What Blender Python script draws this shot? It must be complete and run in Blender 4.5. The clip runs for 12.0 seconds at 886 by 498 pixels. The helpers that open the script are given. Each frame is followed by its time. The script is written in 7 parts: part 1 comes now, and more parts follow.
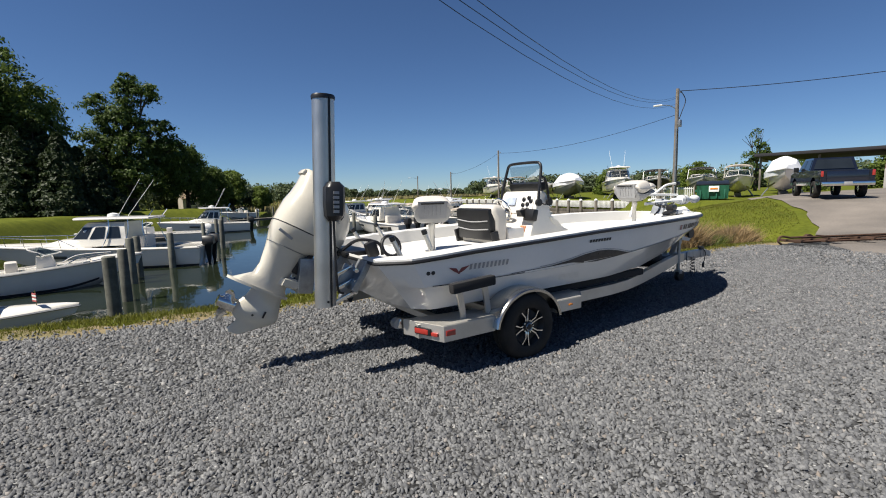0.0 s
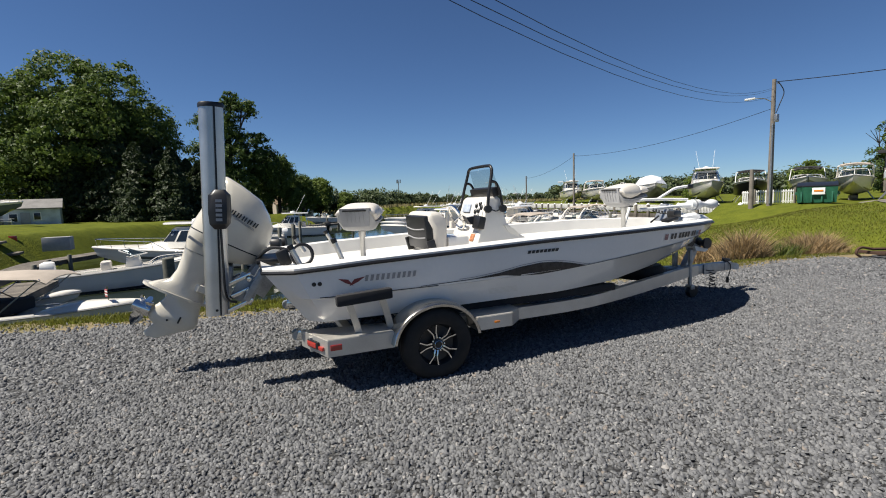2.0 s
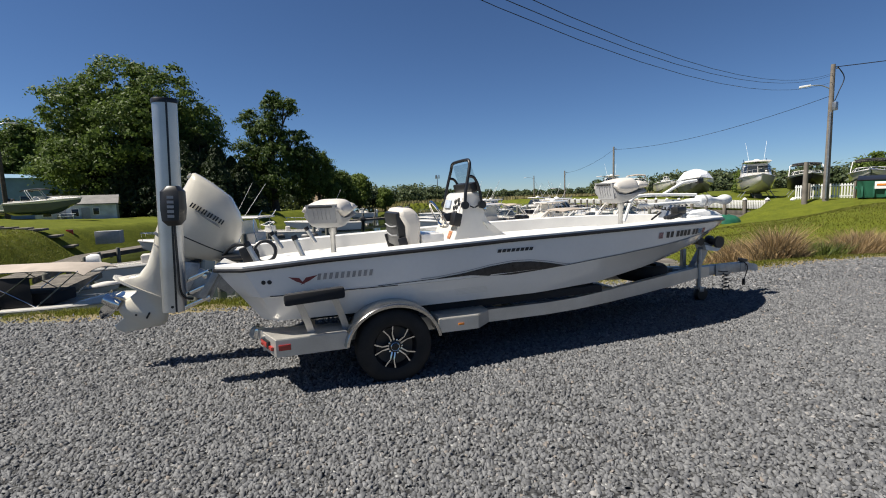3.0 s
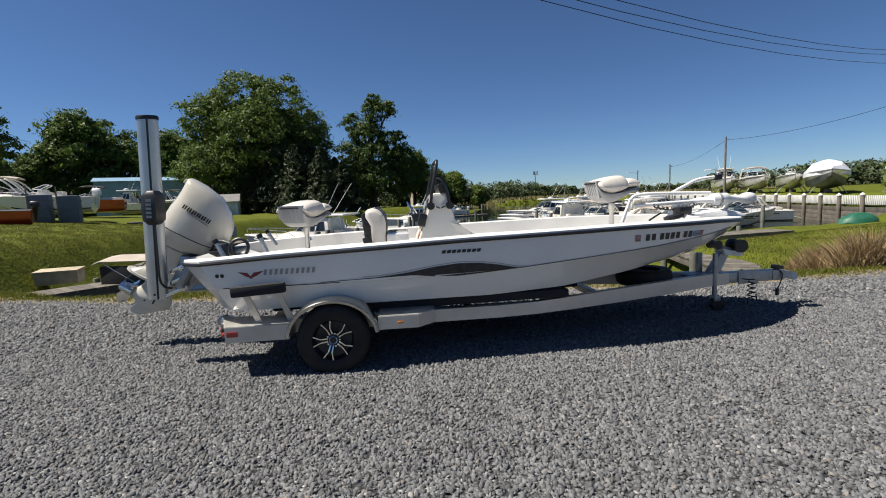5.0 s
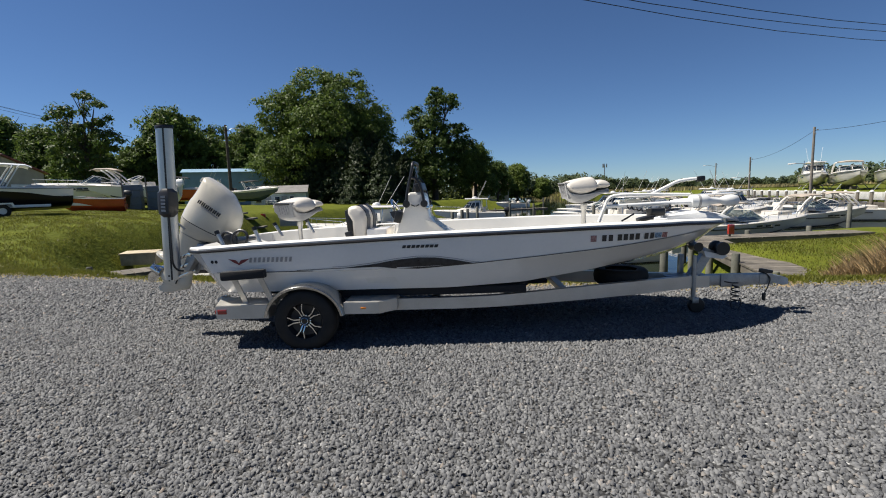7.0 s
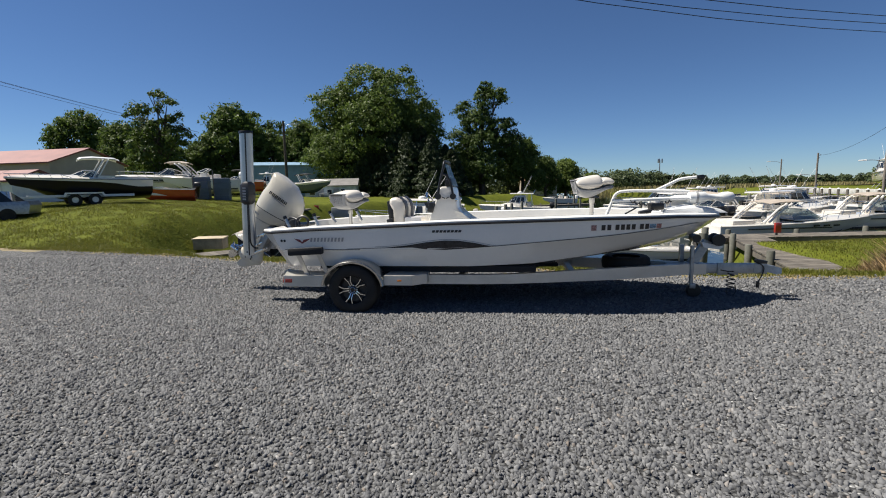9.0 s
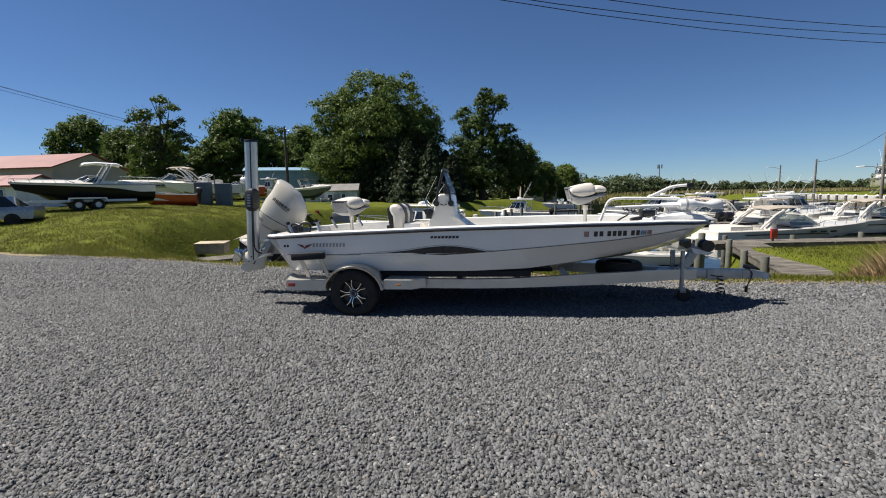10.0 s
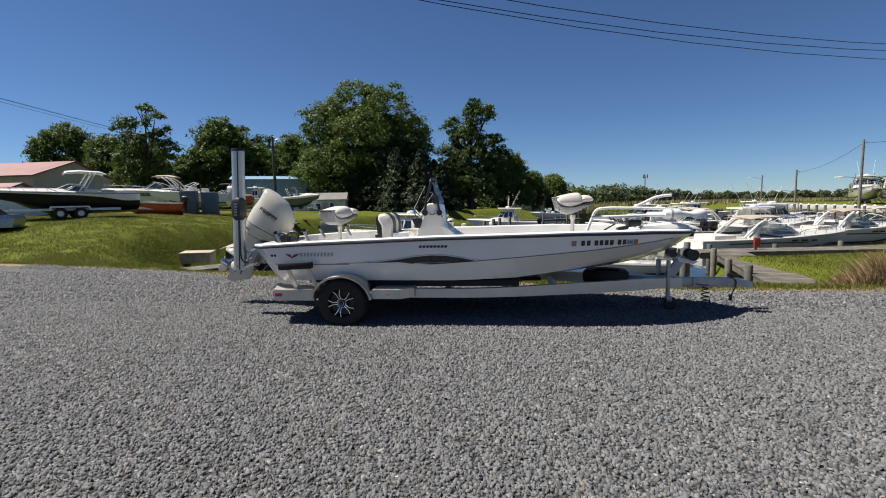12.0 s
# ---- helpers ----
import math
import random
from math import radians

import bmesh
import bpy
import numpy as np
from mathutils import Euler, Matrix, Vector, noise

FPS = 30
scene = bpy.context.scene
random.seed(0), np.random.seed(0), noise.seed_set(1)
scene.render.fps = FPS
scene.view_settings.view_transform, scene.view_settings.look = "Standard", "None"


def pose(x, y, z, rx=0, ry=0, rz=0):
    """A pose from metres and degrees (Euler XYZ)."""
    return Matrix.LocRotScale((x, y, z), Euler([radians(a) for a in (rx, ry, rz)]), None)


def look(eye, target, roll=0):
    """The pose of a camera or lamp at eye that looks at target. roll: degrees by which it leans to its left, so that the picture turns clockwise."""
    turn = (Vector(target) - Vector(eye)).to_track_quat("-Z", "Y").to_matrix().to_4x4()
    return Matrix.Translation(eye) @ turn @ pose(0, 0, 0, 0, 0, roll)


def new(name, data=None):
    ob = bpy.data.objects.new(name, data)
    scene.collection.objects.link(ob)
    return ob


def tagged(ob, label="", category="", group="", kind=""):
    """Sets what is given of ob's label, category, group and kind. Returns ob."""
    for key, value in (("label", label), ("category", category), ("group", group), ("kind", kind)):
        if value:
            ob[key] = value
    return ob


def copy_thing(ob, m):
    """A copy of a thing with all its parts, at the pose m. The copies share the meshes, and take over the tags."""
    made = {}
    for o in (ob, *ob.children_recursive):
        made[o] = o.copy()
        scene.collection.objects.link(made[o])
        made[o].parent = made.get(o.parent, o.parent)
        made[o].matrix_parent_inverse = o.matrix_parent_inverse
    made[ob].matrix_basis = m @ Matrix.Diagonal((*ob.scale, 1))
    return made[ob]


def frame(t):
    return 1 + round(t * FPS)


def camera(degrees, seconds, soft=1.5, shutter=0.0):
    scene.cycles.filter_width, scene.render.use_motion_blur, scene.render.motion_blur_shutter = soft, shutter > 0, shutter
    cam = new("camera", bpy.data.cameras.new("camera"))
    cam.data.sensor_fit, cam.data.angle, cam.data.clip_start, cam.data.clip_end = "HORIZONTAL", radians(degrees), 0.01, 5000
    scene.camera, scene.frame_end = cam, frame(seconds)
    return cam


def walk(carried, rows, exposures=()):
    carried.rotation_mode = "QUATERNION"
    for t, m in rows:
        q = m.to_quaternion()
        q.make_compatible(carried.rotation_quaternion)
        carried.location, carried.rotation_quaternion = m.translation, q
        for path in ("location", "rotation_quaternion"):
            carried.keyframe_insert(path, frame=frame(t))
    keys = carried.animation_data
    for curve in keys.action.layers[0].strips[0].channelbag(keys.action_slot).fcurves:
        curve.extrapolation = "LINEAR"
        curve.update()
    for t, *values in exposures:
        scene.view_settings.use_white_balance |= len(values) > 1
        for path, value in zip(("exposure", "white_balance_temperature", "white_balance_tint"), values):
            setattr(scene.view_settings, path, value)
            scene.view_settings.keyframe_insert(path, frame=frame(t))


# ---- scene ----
cam = camera(87.8, 12.0, 1.0)
PATH = [
    (0, (-3.163, -3.333, 1.727), (-2.088, -1.664, 1.479), -1.6),
    (0.5, (-2.759, -3.504, 1.723), (-1.757, -1.789, 1.487), -1.7),
    (1, (-2.361, -3.663, 1.696), (-1.432, -1.906, 1.47), -1.8),
    (1.5, (-1.932, -3.758, 1.704), (-1.087, -1.959, 1.487), -1.9),
    (2, (-1.525, -3.869, 1.691), (-0.765, -2.031, 1.475), -2.0),
    (2.5, (-1.138, -3.921, 1.671), (-0.462, -2.052, 1.444), -2.0),
    (3, (-0.763, -3.937, 1.671), (-0.166, -2.042, 1.441), -2.1),
    (5, (0.692, -4.324, 1.655), (0.871, -2.345, 1.429), -2.5),
    (5.5, (1.013, -4.435, 1.647), (1.125, -2.452, 1.407), -2.3),
    (6, (1.323, -4.436, 1.664), (1.363, -2.454, 1.406), -2.2),
    (6.5, (1.58, -4.563, 1.673), (1.549, -2.58, 1.417), -2.0),
    (7, (1.78, -4.792, 1.7), (1.679, -2.811, 1.451), -1.9),
    (9, (2.149, -5.827, 1.698), (1.847, -3.868, 1.43), -1.3),
    (9.5, (2.145, -5.971, 1.716), (1.838, -4.012, 1.457), -1.2),
    (10, (2.212, -6.032, 1.728), (1.909, -4.07, 1.482), -1.2),
    (10.5, (2.24, -6.067, 1.741), (1.944, -4.103, 1.504), -1.0),
    (11, (2.237, -6.068, 1.737), (1.955, -4.101, 1.51), -1.0),
    (11.5, (2.228, -6.062, 1.732), (1.96, -4.092, 1.514), -1.0),
    (12, (2.214, -6.031, 1.733), (1.96, -4.059, 1.525), -1.1),
]
walk(cam, [(t, look(e, a, r)) for t, e, a, r in PATH])
scene.view_settings.exposure = 0.7

# ---- daylight: high sun from astern, clear blue sky ----
world = bpy.data.worlds.new("sky")
scene.world = world
world.use_nodes = True
wn = world.node_tree
sky = wn.nodes.new("ShaderNodeTexSky")
sky.sky_type = "NISHITA"
sky.sun_disc = False
sky.sun_elevation = radians(58)
sky.sun_rotation = radians(-84)
sky.altitude = 1200
sky.air_density, sky.dust_density, sky.ozone_density = 0.85, 0.0, 4.0
deep = wn.nodes.new("ShaderNodeMixRGB")
deep.blend_type = "MULTIPLY"
deep.inputs[0].default_value, deep.inputs[2].default_value = 1.0, (0.82, 0.99, 1.18, 1)
wn.links.new(sky.outputs[0], deep.inputs[1])
wn.links.new(deep.outputs[0], wn.nodes["Background"].inputs[0])
wn.nodes["Background"].inputs[1].default_value = 0.045
sun_data = bpy.data.lights.new("sun", "SUN")
sun_data.energy, sun_data.angle, sun_data.color = 5.0, radians(0.5), (1.0, 0.94, 0.84)
sun = new("sun", sun_data)
sun.matrix_basis = look((-31, 3, 50), (0, 0, 0))

# ---- materials ----
def mat(name, color, rough=0.5, metal=0.0, var=0.15, scale=8.0, fine=60.0, bump=0.1, depth=0.01, coat=0.0, tint=None, island=0.0,
        rnd=0.0, spec=0.5):
    """A surface with large stains and fine grain; tint: the colour of the stains."""
    m = bpy.data.materials.new(name)
    m.use_nodes = True
    n, l = m.node_tree.nodes, m.node_tree.links
    p = n["Principled BSDF"]
    co = n.new("ShaderNodeTexCoord")
    big, small = n.new("ShaderNodeTexNoise"), n.new("ShaderNodeTexNoise")
    big.inputs["Scale"].default_value, small.inputs["Scale"].default_value = scale, fine
    big.inputs["Detail"].default_value, small.inputs["Detail"].default_value = 4, 3
    for t in (big, small):
        l.new(co.outputs["Object"], t.inputs["Vector"])
    dark = tint or tuple(c * (1 - var * 2.2) for c in color)
    light = tuple(min(1, c * (1 + var * 0.6)) for c in color)
    ramp = n.new("ShaderNodeValToRGB")
    ramp.color_ramp.elements[0].position, ramp.color_ramp.elements[1].position = 0.3, 0.72
    ramp.color_ramp.elements[0].color, ramp.color_ramp.elements[1].color = (*dark, 1), (*light, 1)
    l.new(big.outputs["Fac"], ramp.inputs[0])
    mix = n.new("ShaderNodeMixRGB")
    mix.blend_type = "MULTIPLY"
    mix.inputs[0].default_value = min(1, var * 2)
    l.new(ramp.outputs[0], mix.inputs[1])
    r2 = n.new("ShaderNodeValToRGB")
    r2.color_ramp.elements[0].position, r2.color_ramp.elements[1].position = 0.3, 0.7
    r2.color_ramp.elements[0].color, r2.color_ramp.elements[1].color = (0.45, 0.45, 0.45, 1), (1, 1, 1, 1)
    l.new(small.outputs["Fac"], r2.inputs[0])
    l.new(r2.outputs[0], mix.inputs[2])
    out = mix.outputs[0]
    if island or rnd:
        src = n.new("ShaderNodeNewGeometry").outputs["Random Per Island"] if island else n.new("ShaderNodeObjectInfo").outputs["Random"]
        hsv = n.new("ShaderNodeHueSaturation")
        mr = n.new("ShaderNodeMapRange")
        k = island or rnd
        mr.inputs["To Min"].default_value, mr.inputs["To Max"].default_value = 1 - k, 1 + k
        l.new(src, mr.inputs["Value"])
        l.new(mr.outputs[0], hsv.inputs["Value"])
        l.new(out, hsv.inputs["Color"])
        out = hsv.outputs[0]
    l.new(out, p.inputs["Base Color"])
    p.inputs["Metallic"].default_value, p.inputs["Coat Weight"].default_value = metal, coat
    p.inputs["Specular IOR Level"].default_value = spec
    rr = n.new("ShaderNodeMapRange")
    rr.inputs["To Min"].default_value, rr.inputs["To Max"].default_value = max(0.02, rough * 0.8), min(1, rough * 1.2)
    l.new(big.outputs["Fac"], rr.inputs["Value"])
    l.new(rr.outputs[0], p.inputs["Roughness"])
    if bump:
        b = n.new("ShaderNodeBump")
        b.inputs["Strength"].default_value, b.inputs["Distance"].default_value = bump, depth
        l.new(small.outputs["Fac"], b.inputs["Height"])
        l.new(b.outputs[0], p.inputs["Normal"])
    return m


def mat_gravel():
    m = mat("crushed_stone", (0.185, 0.188, 0.188), 0.85, var=0.12, scale=0.35, fine=9)
    n, l = m.node_tree.nodes, m.node_tree.links
    p, co = n["Principled BSDF"], n["Texture Coordinate"]
    old = p.inputs["Base Color"].links[0].from_socket
    height = None
    for k, sc in enumerate((34.0, 70.0)):
        v = n.new("ShaderNodeTexVoronoi")
        v.inputs["Scale"].default_value = sc
        l.new(co.outputs["Object"], v.inputs["Vector"])
        bw = n.new("ShaderNodeSeparateColor")
        l.new(v.outputs["Color"], bw.inputs[0])
        rp = n.new("ShaderNodeValToRGB")
        e = rp.color_ramp.elements
        e[0].color, e[1].color = (0.25, 0.25, 0.26, 1), (2.1, 2.08, 2.05, 1)
        mid = e.new(0.72)
        mid.color = (1.0, 1.0, 1.0, 1)
        l.new(bw.outputs[k], rp.inputs[0])
        mx = n.new("ShaderNodeMixRGB")
        mx.blend_type = "MULTIPLY"
        mx.inputs[0].default_value = 0.95 if k == 0 else 0.5
        l.new(old, mx.inputs[1])
        l.new(rp.outputs[0], mx.inputs[2])
        old = mx.outputs[0]
        # shade in the gaps between stones, painted as a dark colour factor
        crease_shade = n.new("ShaderNodeValToRGB")
        crease_shade.color_ramp.elements[0].position, crease_shade.color_ramp.elements[1].position = 0.25, 0.75
        crease_shade.color_ramp.elements[0].color, crease_shade.color_ramp.elements[1].color = (1, 1, 1, 1), (0.13, 0.13, 0.135, 1)
        l.new(v.outputs["Distance"], crease_shade.inputs[0])
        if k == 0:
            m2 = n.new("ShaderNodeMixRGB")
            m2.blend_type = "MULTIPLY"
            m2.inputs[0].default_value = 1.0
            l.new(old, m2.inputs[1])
            l.new(crease_shade.outputs[0], m2.inputs[2])
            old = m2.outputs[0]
            hv = v.outputs["Distance"]
            bmp = n.new("ShaderNodeBump")
            bmp.invert = True
            bmp.inputs["Strength"].default_value, bmp.inputs["Distance"].default_value = 0.9, 0.02
            l.new(hv, bmp.inputs["Height"])
            l.new(bmp.outputs[0], p.inputs["Normal"])
    l.new(old, p.inputs["Base Color"])
    return m


def mat_leaf(name, color, trans=0.35, k=0.55):
    m = bpy.data.materials.new(name)
    m.use_nodes = True
    n, l = m.node_tree.nodes, m.node_tree.links
    p = n["Principled BSDF"]
    geo = n.new("ShaderNodeNewGeometry")
    rp = n.new("ShaderNodeValToRGB")
    e = rp.color_ramp.elements
    e[0].color = (*[c * (1 - k) for c in color], 1)
    e[1].color = (color[0] * (1.2 + k), color[1] * (1.1 + k * 0.8), color[2] * 1.1, 1)
    l.new(geo.outputs["Random Per Island"], rp.inputs[0])
    l.new(rp.outputs[0], p.inputs["Base Color"])
    p.inputs["Roughness"].default_value = 0.55
    p.inputs["Specular IOR Level"].default_value = 0.25
    tr = n.new("ShaderNodeBsdfTranslucent")
    l.new(rp.outputs[0], tr.inputs[0])
    mx = n.new("ShaderNodeMixShader")
    mx.inputs[0].default_value = trans
    l.new(p.outputs[0], mx.inputs[1])
    l.new(tr.outputs[0], mx.inputs[2])
    l.new(mx.outputs[0], n["Material Output"].inputs["Surface"])
    return m


def mat_glass(name, color, alpha):
    m = bpy.data.materials.new(name)
    m.use_nodes = True
    n, l = m.node_tree.nodes, m.node_tree.links
    t, g, mx = n.new("ShaderNodeBsdfTransparent"), n.new("ShaderNodeBsdfGlossy"), n.new("ShaderNodeMixShader")
    t.inputs[0].default_value, g.inputs["Roughness"].default_value = (*color, 1), 0.03
    mx.inputs[0].default_value = alpha
    l.new(t.outputs[0], mx.inputs[1])
    l.new(g.outputs[0], mx.inputs[2])
    l.new(mx.outputs[0], n["Material Output"].inputs["Surface"])
    return m


def mat_water():
    m = mat("creek_water", (0.022, 0.03, 0.018), 0.04, var=0.2, scale=0.05, fine=1.6, bump=0.0)
    n, l = m.node_tree.nodes, m.node_tree.links
    p, co = n["Principled BSDF"], n["Texture Coordinate"]
    w = n.new("ShaderNodeTexNoise")
    w.inputs["Scale"].default_value, w.inputs["Detail"].default_value = 2.2, 3
    mp = n.new("ShaderNodeMapping")
    mp.inputs["Scale"].default_value = (1, 0.35, 1)
    l.new(co.outputs["Object"], mp.inputs[0])
    l.new(mp.outputs[0], w.inputs["Vector"])
    b = n.new("ShaderNodeBump")
    b.inputs["Strength"].default_value, b.inputs["Distance"].default_value = 0.25, 0.03
    l.new(w.outputs["Fac"], b.inputs["Height"])
    l.new(b.outputs[0], p.inputs["Normal"])
    return m


def mat_stone():
    """Split stone chips, each its own grey, a few tan or pale."""
    m = mat("split_stone", (0.166, 0.167, 0.168), 0.8, var=0.1, scale=9, fine=90, bump=0.2, depth=0.003)
    n, l = m.node_tree.nodes, m.node_tree.links
    p = n["Principled BSDF"]
    old = p.inputs["Base Color"].links[0].from_socket
    rp = n.new("ShaderNodeValToRGB")
    e = rp.color_ramp.elements
    e[0].color, e[1].color = (0.42, 0.43, 0.46, 1), (1.9, 1.85, 1.8, 1)
    for at, c in ((0.3, (0.7, 0.71, 0.74)), (0.75, (1.0, 1.01, 1.03)), (0.955, (1.25, 1.25, 1.26)), (0.98, (1.25, 1.05, 0.88))):
        e.new(at).color = (*c, 1)
    l.new(n.new("ShaderNodeNewGeometry").outputs["Random Per Island"], rp.inputs[0])
    mx = n.new("ShaderNodeMixRGB")
    mx.blend_type = "MULTIPLY"
    mx.inputs[0].default_value = 1.0
    l.new(old, mx.inputs[1])
    l.new(rp.outputs[0], mx.inputs[2])
    l.new(mx.outputs[0], p.inputs["Base Color"])
    return m


GEL = mat("white_gelcoat", (0.78, 0.75, 0.7), 0.1, var=0.025, scale=1.5, fine=30, bump=0.02, depth=0.001, coat=0.5)
GELW = mat("cream_gelcoat", (0.72, 0.69, 0.62), 0.2, var=0.03, scale=2, fine=30, bump=0.02, depth=0.001, coat=0.4)
DECK = mat("white_nonskid_deck", (0.66, 0.65, 0.62), 0.55, var=0.04, scale=3, fine=220, bump=0.25, depth=0.002)
ENGINE = mat("engine_white_paint", (0.6, 0.56, 0.47), 0.22, var=0.03, scale=3, fine=40, bump=0.01, depth=0.001, coat=0.5)
VINYL = mat("white_vinyl", (0.62, 0.58, 0.52), 0.45, var=0.05, scale=5, fine=150, bump=0.15, depth=0.002)
GREYV = mat("charcoal_vinyl", (0.06, 0.06, 0.065), 0.5, var=0.1, scale=6, fine=180, bump=0.2, depth=0.002)
GREYPL = mat("grey_plastic", (0.34, 0.34, 0.34), 0.45, var=0.06, scale=6, fine=120, bump=0.1, depth=0.001)
BLACK = mat("black_plastic", (0.014, 0.014, 0.015), 0.4, var=0.15, scale=8, fine=90, bump=0.08, depth=0.001)
CARPET = mat("black_bunk_carpet", (0.02, 0.02, 0.022), 0.95, var=0.2, scale=10, fine=400, bump=0.5, depth=0.004)
STRIPE = mat("dark_grey_hull_graphic", (0.035, 0.033, 0.035), 0.3, var=0.3, scale=25, fine=160, bump=0.0)
RUBBER = mat("black_tyre_rubber", (0.014, 0.0135, 0.013), 0.75, var=0.2, scale=7, fine=70, bump=0.15, depth=0.003, tint=(0.024, 0.021, 0.018), spec=0.35)
POLISH = mat("polished_aluminium_sheet", (0.52, 0.51, 0.49), 0.2, 1.0, var=0.06, scale=5, fine=60, bump=0.04, depth=0.001)
ALU = mat("brushed_aluminium", (0.62, 0.61, 0.58), 0.38, 0.9, var=0.08, scale=4, fine=150, bump=0.06, depth=0.001)
BEAM = mat("mill_finish_aluminium", (0.6, 0.58, 0.54), 0.45, 0.75, var=0.08, scale=3, fine=90, bump=0.06, depth=0.001)
TREAD = mat("aluminium_tread_plate", (0.7, 0.67, 0.61), 0.42, 0.7, var=0.1, scale=5, fine=55, bump=0.6, depth=0.004)
CHROME = mat("polished_metal", (0.75, 0.74, 0.72), 0.12, 1.0, var=0.05, scale=8, fine=60, bump=0.0)
GALV = mat("galvanised_steel", (0.4, 0.42, 0.44), 0.42, 0.8, var=0.15, scale=9, fine=70, bump=0.1, depth=0.002)
RED = mat("red_lens", (0.4, 0.035, 0.025), 0.2, var=0.1, scale=30, fine=200, bump=0.2, depth=0.002, coat=0.5)
AMBER = mat("amber_lens", (0.75, 0.24, 0.02), 0.2, var=0.1, scale=30, fine=200, bump=0.2, depth=0.002, coat=0.5)
SILVER = mat("silver_lettering", (0.36, 0.36, 0.37), 0.3, 0.5, var=0.1, scale=12, fine=80, bump=0.0)
DKRED = mat("dark_red_lettering", (0.22, 0.03, 0.035), 0.3, var=0.1, scale=12, fine=80, bump=0.0)
INK = mat("black_lettering", (0.02, 0.02, 0.022), 0.4, var=0.1, scale=12, fine=80, bump=0.0)
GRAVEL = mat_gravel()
STONE = mat_stone()
GRASS = mat("mown_grass", (0.112, 0.126, 0.015), 0.95, spec=0.08, var=0.24, scale=1.3, fine=8, bump=0.9, depth=0.06, tint=(0.082, 0.1, 0.012))
DRY = mat("dry_verge_soil", (0.23, 0.17, 0.1), 0.95, var=0.2, scale=1.2, fine=24, bump=0.5, depth=0.02, tint=(0.15, 0.135, 0.05))
DRIVE = mat("worn_drive_surface", (0.2, 0.175, 0.15), 0.9, var=0.22, scale=0.5, fine=22, bump=0.5, depth=0.015, tint=(0.13, 0.115, 0.1))
WATER = mat_water()
WOOD = mat("weathered_timber", (0.165, 0.145, 0.118), 0.85, var=0.2, scale=2.5, fine=22, bump=0.4, depth=0.01, rnd=0.25)
PILE = mat("treated_piling", (0.17, 0.17, 0.14), 0.85, var=0.25, scale=2.5, fine=22, bump=0.4, depth=0.01, rnd=0.25)
POLE = mat("utility_pole_wood", (0.24, 0.21, 0.18), 0.85, var=0.2, scale=1.5, fine=16, bump=0.3, depth=0.01)
WPAINT = mat("white_paint", (0.78, 0.78, 0.76), 0.5, var=0.06, scale=2, fine=40, bump=0.05, depth=0.002)
BARK = mat("tree_bark", (0.1, 0.08, 0.06), 0.95, var=0.25, scale=3, fine=25, bump=0.6, depth=0.03)
LEAF = mat_leaf("maple_leaves", (0.085, 0.135, 0.032), 0.4, 0.3)
LEAFO = mat_leaf("oak_leaves", (0.062, 0.105, 0.026), 0.35, 0.3)
LEAFD = mat_leaf("dark_evergreen_needles", (0.026, 0.044, 0.015), 0.18, 0.35)
LEAFL = mat_leaf("light_green_leaves", (0.11, 0.165, 0.034), 0.4, 0.3)
BLADE = mat_leaf("grass_blades", (0.125, 0.138, 0.024), 0.35, 0.22)
# haze put into the leaf colour: a duller, bluer green for far woods
HAZY = mat_leaf("hazed_distant_foliage", (0.07, 0.1, 0.05), 0.3, 0.3)
MARSHLAND = mat("marsh_ground", (0.2, 0.175, 0.09), 0.95, var=0.2, scale=0.2, fine=3, bump=0.5, depth=0.1, tint=(0.13, 0.13, 0.06))
MARSH = mat_leaf("pale_marsh_grass", (0.2, 0.19, 0.1), 0.25, 0.3)
# white paint darkened in its colour for pickets standing in shade; also door ribs
WSHADE = mat("shade_greyed_white_paint", (0.5, 0.5, 0.48), 0.7, var=0.12, scale=2, fine=40, bump=0.1, depth=0.003)
REED = mat_leaf("dry_reeds", (0.29, 0.225, 0.14), 0.25, 0.35)
REEDG = mat_leaf("green_shoots", (0.1, 0.14, 0.04), 0.3)
FLAGR = mat("faded_red_cloth", (0.42, 0.1, 0.1), 0.8, scale=20, fine=90)
TINT = mat_glass("smoked_screen", (0.34, 0.4, 0.42), 0.16)
GLASS = mat_glass("clear_windscreen", (0.84, 0.87, 0.88), 0.24)
DGLASS = mat("tinted_window_glass", (0.02, 0.025, 0.03), 0.05, var=0.1, scale=2, fine=20, bump=0.0)
BLUEW = mat("blue_metal_siding", (0.22, 0.36, 0.5), 0.5, var=0.08, scale=0.8, fine=12, bump=0.1, depth=0.01)
REDR = mat("red_metal_roof", (0.23, 0.065, 0.05), 0.5, var=0.1, scale=0.8, fine=12, bump=0.1, depth=0.01)
TAN = mat("tan_siding", (0.42, 0.37, 0.31), 0.7, var=0.08, scale=0.8, fine=14, bump=0.1, depth=0.01)
GREYR = mat("grey_shingles", (0.24, 0.23, 0.22), 0.9, var=0.15, scale=1, fine=10, bump=0.3, depth=0.02)
BRICKM = mat("red_brick", (0.36, 0.12, 0.07), 0.85, var=0.15, scale=2, fine=18, bump=0.3, depth=0.01)
CONC = mat("concrete", (0.42, 0.4, 0.37), 0.85, var=0.12, scale=1, fine=20, bump=0.2, depth=0.01)
GREENB = mat("green_dumpster_paint", (0.02, 0.13, 0.075), 0.5, var=0.15, scale=2, fine=20, bump=0.1, depth=0.01)
CANVAS = mat("beige_canvas", (0.42, 0.36, 0.3), 0.9, var=0.1, scale=2, fine=60, bump=0.2, depth=0.004)
